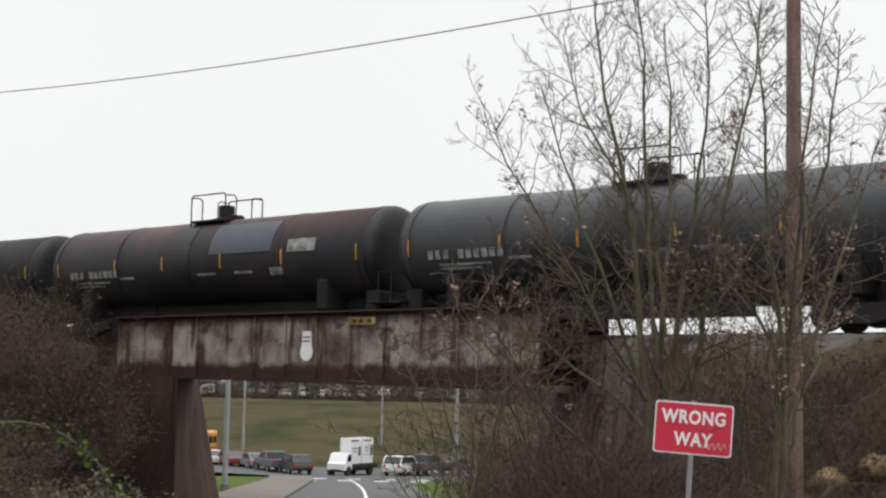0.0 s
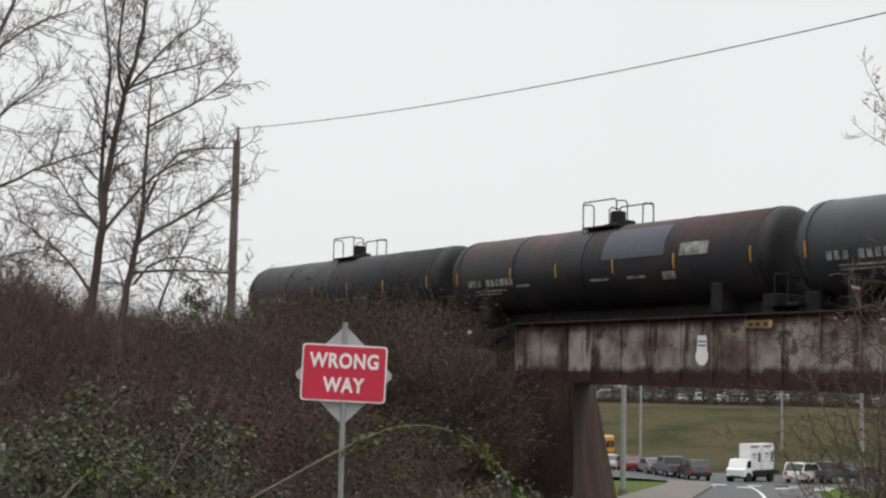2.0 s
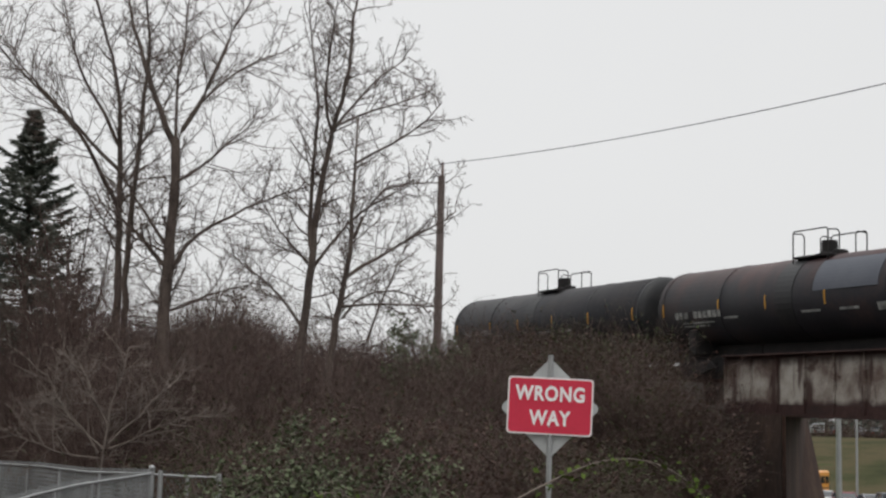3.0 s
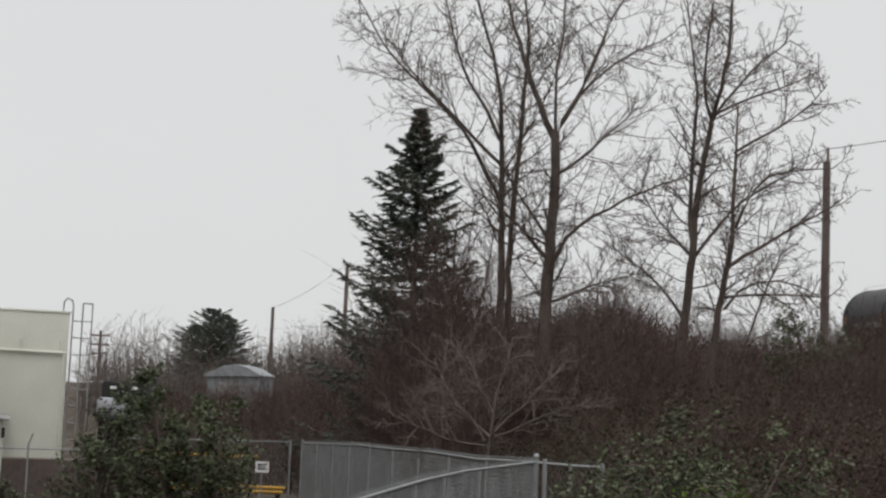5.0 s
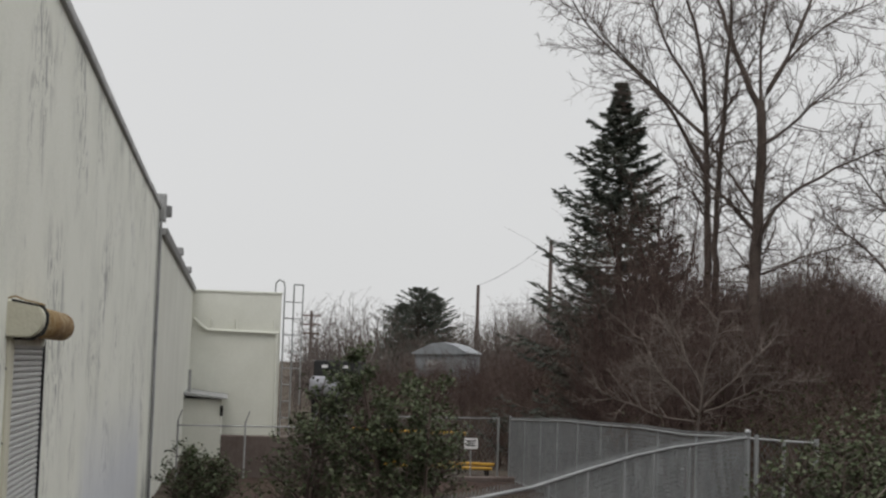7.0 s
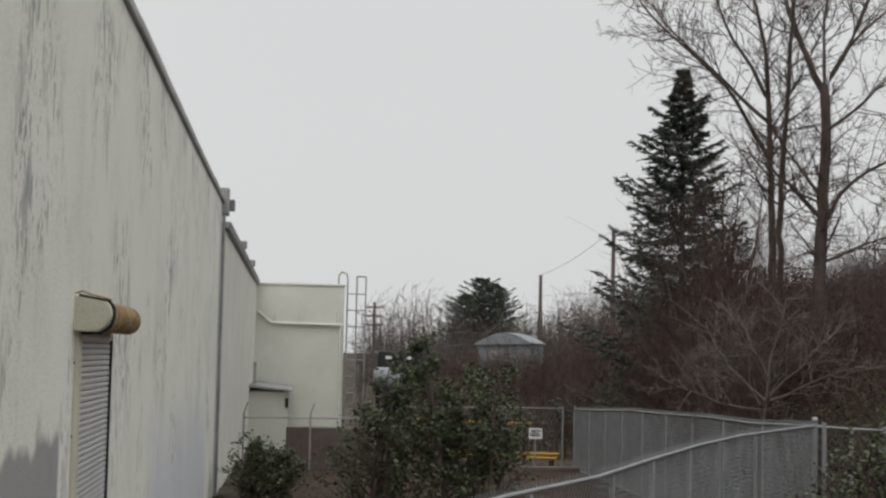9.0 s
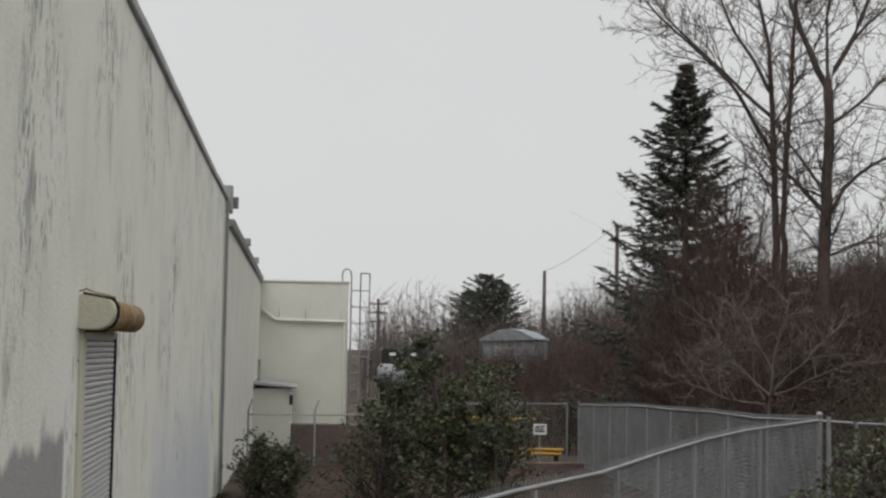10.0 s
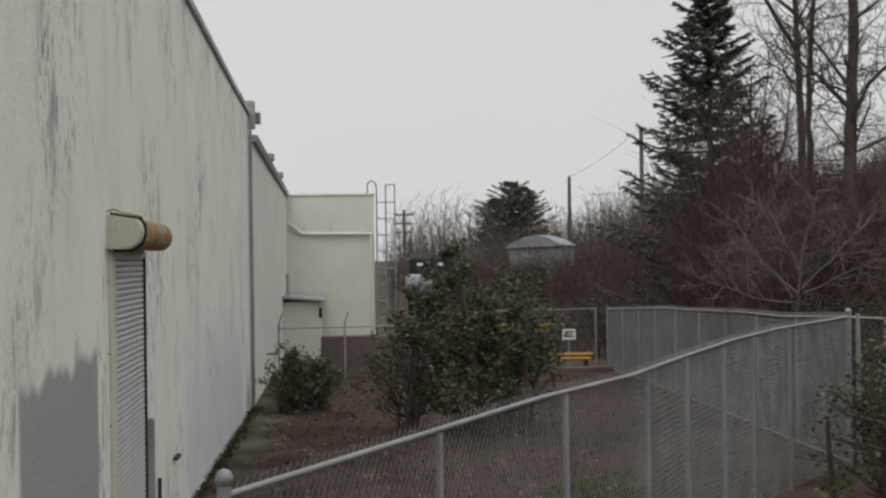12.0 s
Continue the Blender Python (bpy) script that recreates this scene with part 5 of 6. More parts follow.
# multi-stemmed shrub tree by the road, with hanging seed heads
def stems(rng, n, height, spread, r):
    out = []
    for k in range(n):
        a = rng.uniform(0, 2 * math.pi)
        q = spread * math.sqrt(rng.uniform(0.05, 1))
        dx, dy = q * math.cos(a), q * math.sin(a)
        b = rng.normal(0, 0.25, 2)
        h = height * rng.uniform(0.75, 1.05)
        out.append(([(b[0], b[1], -0.3), (b[0] + dx * 0.15, b[1] + dy * 0.15, h * 0.3), (b[0] + dx * 0.5, b[1] + dy * 0.5, h * 0.65), (b[0] + dx, b[1] + dy, h)], r * rng.uniform(0.5, 1) * (1.5 if k % 4 == 0 else 1.0)))
    return out


def seed_heads(tree, crown_c, n, size, seed):
    rng = np.random.default_rng(seed)
    tips = crown_c[-1][0]
    for c in crown_c[2::3]:
        tips = np.vstack([tips, c[0]])
    C = tips[rng.integers(0, len(tips), n)]
    pts = np.repeat(C, 5, 0) + rng.normal(0, size * 0.7, (n * 5, 3)) - np.array([0, 0, size])
    V, Q = leaves(rng, pts, size * 1.4)
    fast_mesh("seed_cluster", V, Q, M["deadleaf"], tree, "pale brown dry seed clusters", kind="stuff")


rng0 = np.random.default_rng(21)
bt, cc = limbed_tree(62.5, 21.5, [
    (0.075, [(-0.1, 2.6), (-0.2, 3.5), (-0.3, 5.3), (-0.7, 6.8), (-0.9, 7.9), (-1.0, 9.2)]),
    (0.065, [(0.2, 0.6), (0.2, 2.6), (0.1, 4.2), (0.2, 5.8), (0.3, 7.3), (0.2, 9.1)]),
    (0.06, [(0.2, 0.6), (0.3, 2.6), (0.6, 4.7), (0.9, 6.5), (1.2, 7.8), (1.3, 9.2)]),
    (0.04, [(-0.1, 2.7), (-0.6, 4.2), (-1.1, 5.5), (-1.5, 6.6), (-1.8, 7.6), (-1.9, 8.0)]),
    (0.035, [(-0.2, 2.6), (-1.0, 3.4), (-2.1, 4.0), (-2.8, 4.4)]),
    (0.035, [(-0.1, 2.9), (-0.9, 4.2), (-1.5, 5.1), (-2.0, 6.0), (-2.3, 6.9)]),
    (0.04, [(0.0, 3.5), (-0.2, 5.2), (-0.2, 6.8), (-0.3, 8.2), (-0.5, 9.2)]),
    (0.035, [(0.1, 3.9), (0.0, 5.3), (-0.6, 6.3), (-1.4, 7.4), (-1.6, 8.6)]),
    (0.04, [(0.3, 3.1), (0.9, 4.5), (1.5, 5.5), (2.0, 6.1)]),
    (0.04, [(0.2, 3.5), (0.4, 5.3), (0.7, 7.2), (0.6, 8.9)]),
    (0.03, [(-0.1, 1.6), (-1.2, 2.6), (-2.2, 3.4), (-2.7, 4.2)])],
    "many-stemmed leafless shrub tree with dry seed clusters by the road", 22, name="shrub_tree", bark="mossbark", side=1.5, fine=0.42, dense=2.2, up=0.36)
seed_heads(bt, cc, 100, 0.05, 23)
bt, cc = limbed_tree(67.2, 21, [
    (0.06, [(-0.1, 2.2), (0.1, 3.7), (0.3, 5.1), (0.7, 6.6), (0.8, 8.2)]),
    (0.05, [(-0.1, 0.8), (0.0, 3.9), (-0.3, 5.9), (-0.2, 7.5), (-0.5, 8.5)]),
    (0.045, [(0.0, 2.5), (0.5, 4.2), (1.0, 5.3), (1.4, 6.8)]),
    (0.045, [(0.0, 2.8), (0.2, 4.7), (0.2, 6.6), (0.5, 8.2)]),
    (0.035, [(0.1, 3.1), (-0.3, 4.5), (-1.1, 4.9), (-1.7, 4.8)])],
    "leafless shrub tree with drooping dry leaf clusters beside the pole", 24, name="shrub_tree", bark="mossbark", side=1.5, fine=0.42, dense=2.4, up=0.36)
seed_heads(bt, cc, 140, 0.055, 25)
bare_tree("shrub", place(56.2, 20.5), stems(rng0, 9, 4.6, 2.1, 0.032), 0.032, "thin arching leafless shrub before the bridge", 26, limbs=10, counts=(5, 3, 0), rmin=0.005, twig_mat="redtwig", bark="mossbark", limb_len=0.4, up=0.15, spread=0.6, frac=(0.15, 0.95))
bare_tree("shrub", place(54.2, 21.5), stems(rng0, 4, 3.4, 1.2, 0.03), 0.03, "slim reddish leafless shrub beside the road", 27, limbs=9, counts=(4, 3, 0), rmin=0.005, twig_mat="redtwig", bark="mossbark", limb_len=0.4, up=0.2, spread=0.6, frac=(0.2, 0.95))
rng1 = np.random.default_rng(71)
bare_tree("shrub", place(60.2, 22.0), stems(rng1, 9, 5.2, 3.0, 0.034), 0.034, "tangled reddish leafless shrub below the railway", 72, limbs=13, counts=(6, 4, 0), rmin=0.0055, twig_mat="redtwig", bark="redtwig", limb_len=0.45, up=0.05, spread=0.75, frac=(0.1, 0.97))
bare_tree("shrub", place(66.2, 22.5), stems(rng1, 8, 5.8, 2.8, 0.034), 0.034, "tangled reddish leafless shrub among mossy stems", 73, limbs=13, counts=(6, 4, 0), rmin=0.0055, twig_mat="redtwig", bark="mossbark", limb_len=0.45, up=0.05, spread=0.75, frac=(0.1, 0.97))
limbed_tree(18.1, 31, [
    (0.036, [(0.0, 2.0), (0.04, 3.1), (0.3, 3.7), (0.45, 4.3)]),
    (0.024, [(-0.1, 2.1), (-0.6, 2.8), (-1.1, 3.3)]),
    (0.022, [(-0.05, 2.0), (-0.95, 2.1), (-2.0, 2.6)]),
    (0.022, [(0.1, 2.3), (0.6, 2.8), (1.1, 3.3), (1.6, 3.7)]),
    (0.028, [(0.04, 2.7), (-0.26, 3.4), (-0.5, 4.0)]),
    (0.022, [(0.0, 2.2), (-0.9, 3.0), (-1.2, 3.8)]),
    (0.022, [(0.1, 2.2), (0.9, 2.5), (1.9, 2.9)])],
    "pale grey leafless shrub spreading behind the wire fence", 28, name="shrub", bark="paletwig", twig="paletwig", side=1.5, fine=0.7, dense=1.9, up=0.25)
bare_tree("shrub", place(31.8, 20), stems(rng0, 4, 1.6, 0.8, 0.02), 0.02, "thin bare shrub in the brambles", 29, limbs=8, counts=(4, 3, 0), rmin=0.004, twig_mat="paletwig", bark="paletwig", limb_len=0.4, up=0.1, spread=0.6)


def conifer(name, base, height, width, label, seed, bare=0.10, mat_name="spruce", ragged=0.45, taper=0.85, tiers=50):
    """A spruce: whorls of boughs that sag and turn up at the tip, each a flat fan of needled twigs."""
    rng = np.random.default_rng(seed)
    t = thing(name, pose(*base), label, "tree", "conifers")
    V, Q = tubes(np.array([[(0, 0, -0.3), (0.05, 0, height * 0.5), (0, 0, height)]]), [height * 0.014], [0.02], 8)
    fast_mesh("trunk", V, Q, M["bark"], t)
    paths, rad = [], []
    tt = np.linspace(0, 1, 7)
    for k in range(tiers):
        f = k / (tiers - 1)
        z = height * (bare + (0.985 - bare) * f)
        spurt = 1 + 0.16 * math.sin(k * 0.9 + seed) + 0.1 * math.sin(k * 2.3)
        L0 = (width * 0.5 * (1 - f) ** taper + 0.10) * spurt * rng.uniform(0.85, 1.1)
        turn = rng.uniform(0, 6.28)
        count = int(4 + 4 * (1 - f))
        for q in range(count):
            a = turn + q * 2 * math.pi / count + rng.normal(0, 0.2)
            L = L0 * rng.uniform(1 - ragged, 1 + ragged * 0.55)
            sag = (0.34 * (1 - f) + 0.02) * rng.uniform(0.5, 1.3)
            zz = z + rng.normal(0, 0.16) * (1.1 - f) + L * (0.50 * f * tt - sag * 1.6 * tt + sag * 1.55 * tt ** 2.4)
            wig = np.cumsum(rng.normal(0, 0.02, 7)) * L
            paths.append(np.stack([np.cos(a) * L * tt - np.sin(a) * wig, np.sin(a) * L * tt + np.cos(a) * wig, zz], 1))
            rad.append(0.012 + 0.011 * L)
    paths, rad = np.array(paths), np.array(rad)
    fast_mesh("branchwork", *tubes(paths, rad, rad * 0.3, 3), M["twig"], t, kind="stuff")
    # flat fans of twigs on both sides of each bough
    n = 13
    f = np.linspace(0.16, 0.97, n)
    i = np.clip((f * 6).astype(int), 0, 5)
    w = (f * 6 - i)[None, :, None]
    root = paths[:, i] * (1 - w) + paths[:, i + 1] * w
    fwd = paths[:, i + 1] - paths[:, i]
    fwd /= np.linalg.norm(fwd, axis=2, keepdims=True)
    lat = np.cross(fwd, [0, 0, 1.0])
    reach = np.linalg.norm(paths[:, -1] - paths[:, 0], axis=1)[:, None]
    chunks = []
    for sgn in (-1, 1):
        ln = (0.14 + 0.42 * reach * (1.05 - f)[None, :]) * rng.uniform(0.6, 1.25, (len(paths), n))
        d = fwd * 0.75 + lat * sgn * rng.uniform(0.4, 0.9, (len(paths), n, 1)) + rng.normal(0, 0.12, lat.shape)
        d[..., 2] -= 0.12
        d /= np.linalg.norm(d, axis=2, keepdims=True)
        sagv = np.zeros(d.shape)
        sagv[..., 2] = -0.10
        chunks.append(np.stack([root, root + (d + sagv * 0.25) * ln[..., None] * 0.5, root + (d + sagv) * ln[..., None]], 2).reshape(-1, 3, 3))
    twigs = np.concatenate(chunks + [paths[:, [0, 1, 2]], paths[:, [2, 3, 4]], paths[:, [4, 5, 6]]])
    C, D = [], []
    for q in np.linspace(0.10, 1.0, 7):
        i = min(1, int(q * 2))
        w = q * 2 - i
        C.append(twigs[:, i] * (1 - w) + twigs[:, i + 1] * w)
        D.append(twigs[:, i + 1] - twigs[:, i])
    C, d = np.vstack(C), np.vstack(D)
    N = len(C)
    C = C + rng.normal(0, 0.018, C.shape)
    d = d / (np.linalg.norm(d, axis=1, keepdims=True) + 1e-6) + rng.normal(0, 0.33, C.shape)
    d[:, 2] -= 0.10
    d /= np.linalg.norm(d, axis=1, keepdims=True)
    s = np.cross(d, rng.normal(0, 1, (N, 3)) + np.array([0, 0, 0.8]))
    s /= np.linalg.norm(s, axis=1, keepdims=True)
    L = rng.uniform(0.10, 0.21, (N, 1)) * (height / 13) ** 0.5
    a, b = C - d * L * 0.5, C + d * L
    V = np.stack([a, C + s * L * 0.17, b, C - s * L * 0.17], 1).reshape(-1, 3)
    fast_mesh("needles", V, np.arange(4 * N).reshape(N, 4), M[mat_name], t, kind="stuff")
    return t


def top_at(base, el, d):
    return 3.0 + d * math.tan(radians(el)) - base[2]


b0 = place(14.9, 57)
conifer("spruce_tree", b0, top_at(b0, 11.15, 57), 8.6, "dark green spruce with drooping ragged boughs on the bank", 31)
for az, d, el, w, sd, label in ((7.2, 125, 3.0, 9.5, 32, "broad dark conifer far beyond the yard"), (7.75, 126, 2.8, 8.0, 33, "dark conifer crowding another far beyond the yard"), (6.6, 127, 2.35, 8.0, 34, "lower dark conifer far beyond the yard")):
    b0 = place(az, d)
    conifer("conifer", b0, top_at(b0, el, d), w, label, sd, bare=0.05, taper=0.6, tiers=40)


# thickets
def thicket(name, rng, XY, height, label, stem_mat, leaf_mat=None, leaf_n=0, leaf_size=0.06, r=0.006, twigs=4, lean=0.5, droop=0.35, z0=0.0, category="brush"):
    """Many arching stems with side twigs, and leaves on some of them; XY: where they root; height: one for each."""
    N = len(XY)
    Z = land(XY[:, 0], XY[:, 1]) + z0
    base = np.column_stack([XY, Z])
    a = rng.uniform(0, 2 * np.pi, N)
    ln = rng.uniform(0.1, 1, N) * lean
    d = np.column_stack([np.cos(a) * ln, np.sin(a) * ln, np.ones(N)])
    d /= np.linalg.norm(d, axis=1, keepdims=True)
    L = (height * rng.uniform(0.55, 1.25, N))[:, None, None]
    t = np.linspace(0, 1, 5)[None, :, None]
    side = np.column_stack([np.cos(a), np.sin(a), np.full(N, -1.0)])[:, None, :] * (droop * rng.uniform(0, 1.4, N))[:, None, None]
    P = base[:, None, :] + d[:, None, :] * L * t + side * L * t ** 2 * 0.6 + rng.normal(0, 0.03, (N, 5, 3)) * L * t
    rad = r * rng.uniform(0.6, 1.5, N)
    ch = [tubes(P, rad, rad * 0.35, 3)]
    p2, r2 = sprout(rng, P, rad, twigs, (0.2, 1.0), 0.42, 0.1, 0.65, K=3, wob=0.15, rmin=r * 0.45, rel=True)
    ch.append(tubes(p2, r2, r2 * 0.5, 3))
    ob = fast_mesh(name, *join(ch), M[stem_mat], None)
    tagged(ob, label, category, kind="stuff")
    if leaf_n:
        src = p2.reshape(-1, 3)
        C = src[rng.integers(0, len(src), leaf_n)] + rng.normal(0, leaf_size * 0.6, (leaf_n, 3))
        lv = fast_mesh(name + "_leaves", *leaves(rng, C, leaf_size), M[leaf_mat], ob, kind="stuff")
    return ob


def scatter(rng, n, az, dist, keep=None, power=1.0):
    """n random places between two bearings and two distances."""
    out = np.zeros((0, 2))
    while len(out) < n:
        k = n * 2
        A = np.radians(rng.uniform(az[0], az[1], k))
        D = dist[0] + (dist[1] - dist[0]) * rng.uniform(0, 1, k) ** power
        XY = np.column_stack([D * np.sin(A), D * np.cos(A)])
        if keep is not None:
            XY = XY[keep(XY[:, 0], XY[:, 1])]
        out = np.vstack([out, XY])
    return out[:n]


def sp(x, y):
    return x * US + y * UC, x * UC - y * US


def roadc(x, y):
    return x * R51C - y * R51S


rg = np.random.default_rng(40)
def bump_h(XY, lo, hi, scale):
    return np.array([lo + (hi - lo) * max(0.0, min(1.0, 0.5 + 0.9 * noise.noise(Vector((x / scale, y / scale, 3.1))))) for x, y in XY])


# brambles in front, over the near hillside
XY = scatter(rg, 9000, (18.6, 46.5), (15.0, 36), lambda x, y: (sp(x, y)[1] > 7.2) & (roadc(x, y) < -5.2), 0.7)
thicket("bramble_thicket", rg, XY, bump_h(XY, 0.35, 2.1, 1.9), "tangle of brown and green winter brambles on the slope", "redtwig", "bramble", 75000, 0.075, r=0.006, twigs=4, lean=1.0, droop=0.7)
XY = scatter(rg, 5000, (30, 46), (33, 50), lambda x, y: (sp(x, y)[1] > 15) & (sp(x, y)[1] < 31) & (roadc(x, y) < -8.2 - 0.25 * np.clip(sp(x, y)[1] - 22, 0, 9)))
thicket("bramble_thicket", rg, XY, bump_h(XY, 0.5, 2.4, 2.6), "brown winter brambles climbing the railway bank", "redtwig", "bramble", 38000, 0.10, r=0.008, twigs=4, lean=0.9, droop=0.6)
XY = scatter(rg, 3800, (14.5, 33), (38, 48), lambda x, y: (sp(x, y)[1] > 7.4) & (np.abs(np.degrees(np.arctan2(x, y)) - 28.6) > 1.3))
thicket("scrub", rg, XY, bump_h(XY, 0.8, 5.2, 2.2), "dense reddish-brown leafless scrub hiding the tree trunks", "redtwig", "bramble", 7000, 0.09, r=0.009, twigs=8, lean=0.4, droop=0.2)
# taller brush along the top of the bank, before the train
XY = scatter(rg, 3600, (29, 40.7), (40, 62), lambda x, y: (sp(x, y)[1] > 24.5) & (sp(x, y)[1] < 31.5) & (roadc(x, y) < -7))
thicket("bank_brush", rg, XY, bump_h(XY, 1.9, 3.5, 4.0), "brown-green brush crowding the railway bank", "redtwig", "bramble", 30000, 0.11, r=0.010, twigs=5, lean=0.6)
XY = scatter(rg, 1500, (35.2, 41.2), (37, 47), lambda x, y: (sp(x, y)[1] > 25.0) & (sp(x, y)[1] < 31.0))
thicket("bank_brush", rg, XY, 4.5 * np.sqrt(np.clip(1.05 - ((np.degrees(np.arctan2(XY[:, 0], XY[:, 1])) - 38.0) / 3.4) ** 2, 0.1, 1)), "rounded brown-green bush standing before the train", "redtwig", "bramble", 14000, 0.10, r=0.009, twigs=7, lean=0.5)
# reddish scrub under the tall trees
XY = scatter(rg, 5200, (7.5, 33), (50, 72), lambda x, y: (sp(x, y)[1] > 7) & (x > 8.2))
thicket("scrub", rg, XY, bump_h(XY, 1.6, 3.8, 6.0), "dense reddish-brown leafless scrub below the trees", "redtwig", "bramble", 9000, 0.10, r=0.011, twigs=6, lean=0.4, droop=0.2)
XY = scatter(rg, 4300, (11.5, 34), (27, 50), lambda x, y: (sp(x, y)[1] > 7.2))
thicket("scrub", rg, XY, bump_h(XY, 1.2, 2.6, 5.0), "dense dark brown scrub behind the wire fence", "redtwig", "bramble", 22000, 0.085, r=0.008, twigs=5, lean=0.6, droop=0.35)
XY = scatter(rg, 1500, (14.0, 18.2), (46, 55))
thicket("scrub", rg, XY, bump_h(XY, 2.6, 7.4, 3.0), "tall reddish leafless saplings before the spruce", "redtwig", None, 0, r=0.011, twigs=8, lean=0.25, droop=0.1)
XY = scatter(rg, 1000, (16.3, 22.5), (50, 58))
thicket("scrub", rg, XY, bump_h(XY, 2.2, 5.6, 2.5), "tall brown saplings crowding the tree trunks", "twig", None, 0, r=0.012, twigs=9, lean=0.25, droop=0.1)
# brush right of the bridge
XY = scatter(rg, 7500, (54.4, 73), (19.5, 33), lambda x, y: (roadc(x, y) > 1.6 + 0.05 * x))
thicket("roadside_brush", rg, XY, bump_h(XY, 1.1, 2.9, 3.0) * np.interp(np.degrees(np.arctan2(XY[:, 0], XY[:, 1])), [54, 57, 62, 66, 68, 73], [0.8, 1.2, 1.25, 0.85, 0.45, 0.35]), "tangled brown leafless brush beside the bridge", "redtwig", "bramble", 9000, 0.07, r=0.007, twigs=6, lean=0.7)
XY = scatter(rg, 1500, (62, 74), (25, 34))
thicket("ivy", rg, XY, bump_h(XY, 0.15, 0.5, 2.0), "low ivy and weeds on the bank", "redtwig", "bramble", 9000, 0.07, r=0.005, twigs=3, lean=1.2)
# evergreen mass by the fence
XY = scatter(rg, 520, (20.6, 27.0), (19.0, 24.0), lambda x, y: sp(x, y)[1] > 6.5)
thicket("evergreen_shrubs", rg, XY, bump_h(XY, 0.6, 2.1, 1.5), "glossy dark green evergreen shrubs beside the fence", "twig", "holly", 7500, 0.07, r=0.008, twigs=6, lean=0.6)
# litter and weeds in the yard
XY = scatter(rg, 1500, (-3, 17), (14, 46), lambda x, y: (x > -1.2) & (sp(x, y)[1] < 6.0))
thicket("weeds", rg, XY, bump_h(XY, 0.05, 0.3, 3.0), "sparse weeds and fallen leaves in the yard", "redtwig", "bramble", 7000, 0.045, r=0.003, twigs=3, lean=1.2)

XY = scatter(rg, 2600, (8, 20), (12.5, 21), lambda x, y: (x > 2.2) & (sp(x, y)[1] < 5.6) & (np.sin(x * 1.7 + 1) + np.sin(y * 1.1) > 0.35))
thicket("grass_tufts", rg, XY, bump_h(XY, 0.04, 0.12, 1.2), "short green winter grass and moss in the yard", "verge", "verge", 9000, 0.045, r=0.004, twigs=3, lean=1.0, category="grass")
XY = np.column_stack([WX + 0.04 + np.abs(rg.normal(0, 0.10, 520)), rg.uniform(14.9, 34.5, 520)])
thicket("weeds", rg, XY, bump_h(XY, 0.03, 0.16, 1.5), "weeds and moss growing along the foot of the wall", "grass", "grass", 2600, 0.045, r=0.003, twigs=3, lean=1.0)
XY = scatter(rg, 700, (-3, 12), (15, 36), lambda x, y: (x > -1.0) & (x < 4.5))
thicket("leaf_litter", rg, XY, bump_h(XY, 0.02, 0.06, 1.0), "fallen brown and pale leaves on the yard", "redtwig", "deadleaf", 1600, 0.06, r=0.003, twigs=2, lean=1.5, category="leaves")


def evergreen(az, d, height, width, n, label, seed):
    rng = np.random.default_rng(seed)
    base = place(az, d)
    t = thing("evergreen_tree", pose(*base), label, "tree", "yard evergreens")
    ctr = stems(rng, 5, height * 0.95, width * 0.38, 0.05)
    ch = []
    crown = []
    for line, r0 in ctr:
        L = np.array(line)
        path = np.stack([np.interp(np.linspace(0, 1, 8), np.linspace(0, 1, 4), L[:, j]) for j in range(3)], 1)
        ch.append(tubes(path[None], [r0], [r0 * 0.2], 6))
        p1, r1 = sprout(rng, path[None], [r0], 24, (0.08, 1.0), width * 0.42, 0.15, 0.7, K=5, wob=0.15, rmin=0.008)
        ch.append(tubes(p1, r1, r1 * 0.4, 4))
        p2, r2 = sprout(rng, p1, r1, 6, (0.3, 1.0), 0.45, 0.1, 0.6, K=3, rmin=0.006, rel=True)
        ch.append(tubes(p2, r2, r2 * 0.5, 3))
        crown.append(p2.reshape(-1, 3))
    fast_mesh("trunk", *join(ch), M["twig"], t)
    src = np.vstack(crown)
    C = src[rng.integers(0, len(src), n)] + rng.normal(0, 0.06, (n, 3))
    fast_mesh("foliage", *leaves(rng, C, 0.07 if base[1] < 24 else 0.09), M["holly"], t)


evergreen(3.2, 28.5, 3.1, 2.3, 4200, "glossy evergreen sapling with grey-green leaves in the yard", 51)
evergreen(6.1, 27.5, 3.45, 2.3, 8500, "dark glossy evergreen tree with full foliage in the yard", 52)
evergreen(7.0, 29.5, 2.9, 1.9, 2200, "dark evergreen shrub beside the yard tree", 53)
evergreen(-1.75, 33.5, 1.5, 1.5, 2400, "low dark evergreen bush against the warehouse wall", 54)
evergreen(-0.6, 34.5, 1.2, 1.3, 1300, "low dark bush near the warehouse wall", 55)
evergreen(22.3, 17.8, 2.4, 2.2, 2800, "loose evergreen shrub leaning over the fence corner", 56)
evergreen(30.5, 49.0, top_at(place(30.5, 49.0), 3.7, 49), 4.2, 9000, "dark evergreen bush at the foot of the wooden pole", 57)
evergreen(29.0, 18.5, 1.4, 2.4, 2200, "green bramble mound with glossy leaves", 58)
evergreen(38.5, 17.5, 1.3, 2.4, 1700, "low green bramble mound beside the sign", 59)

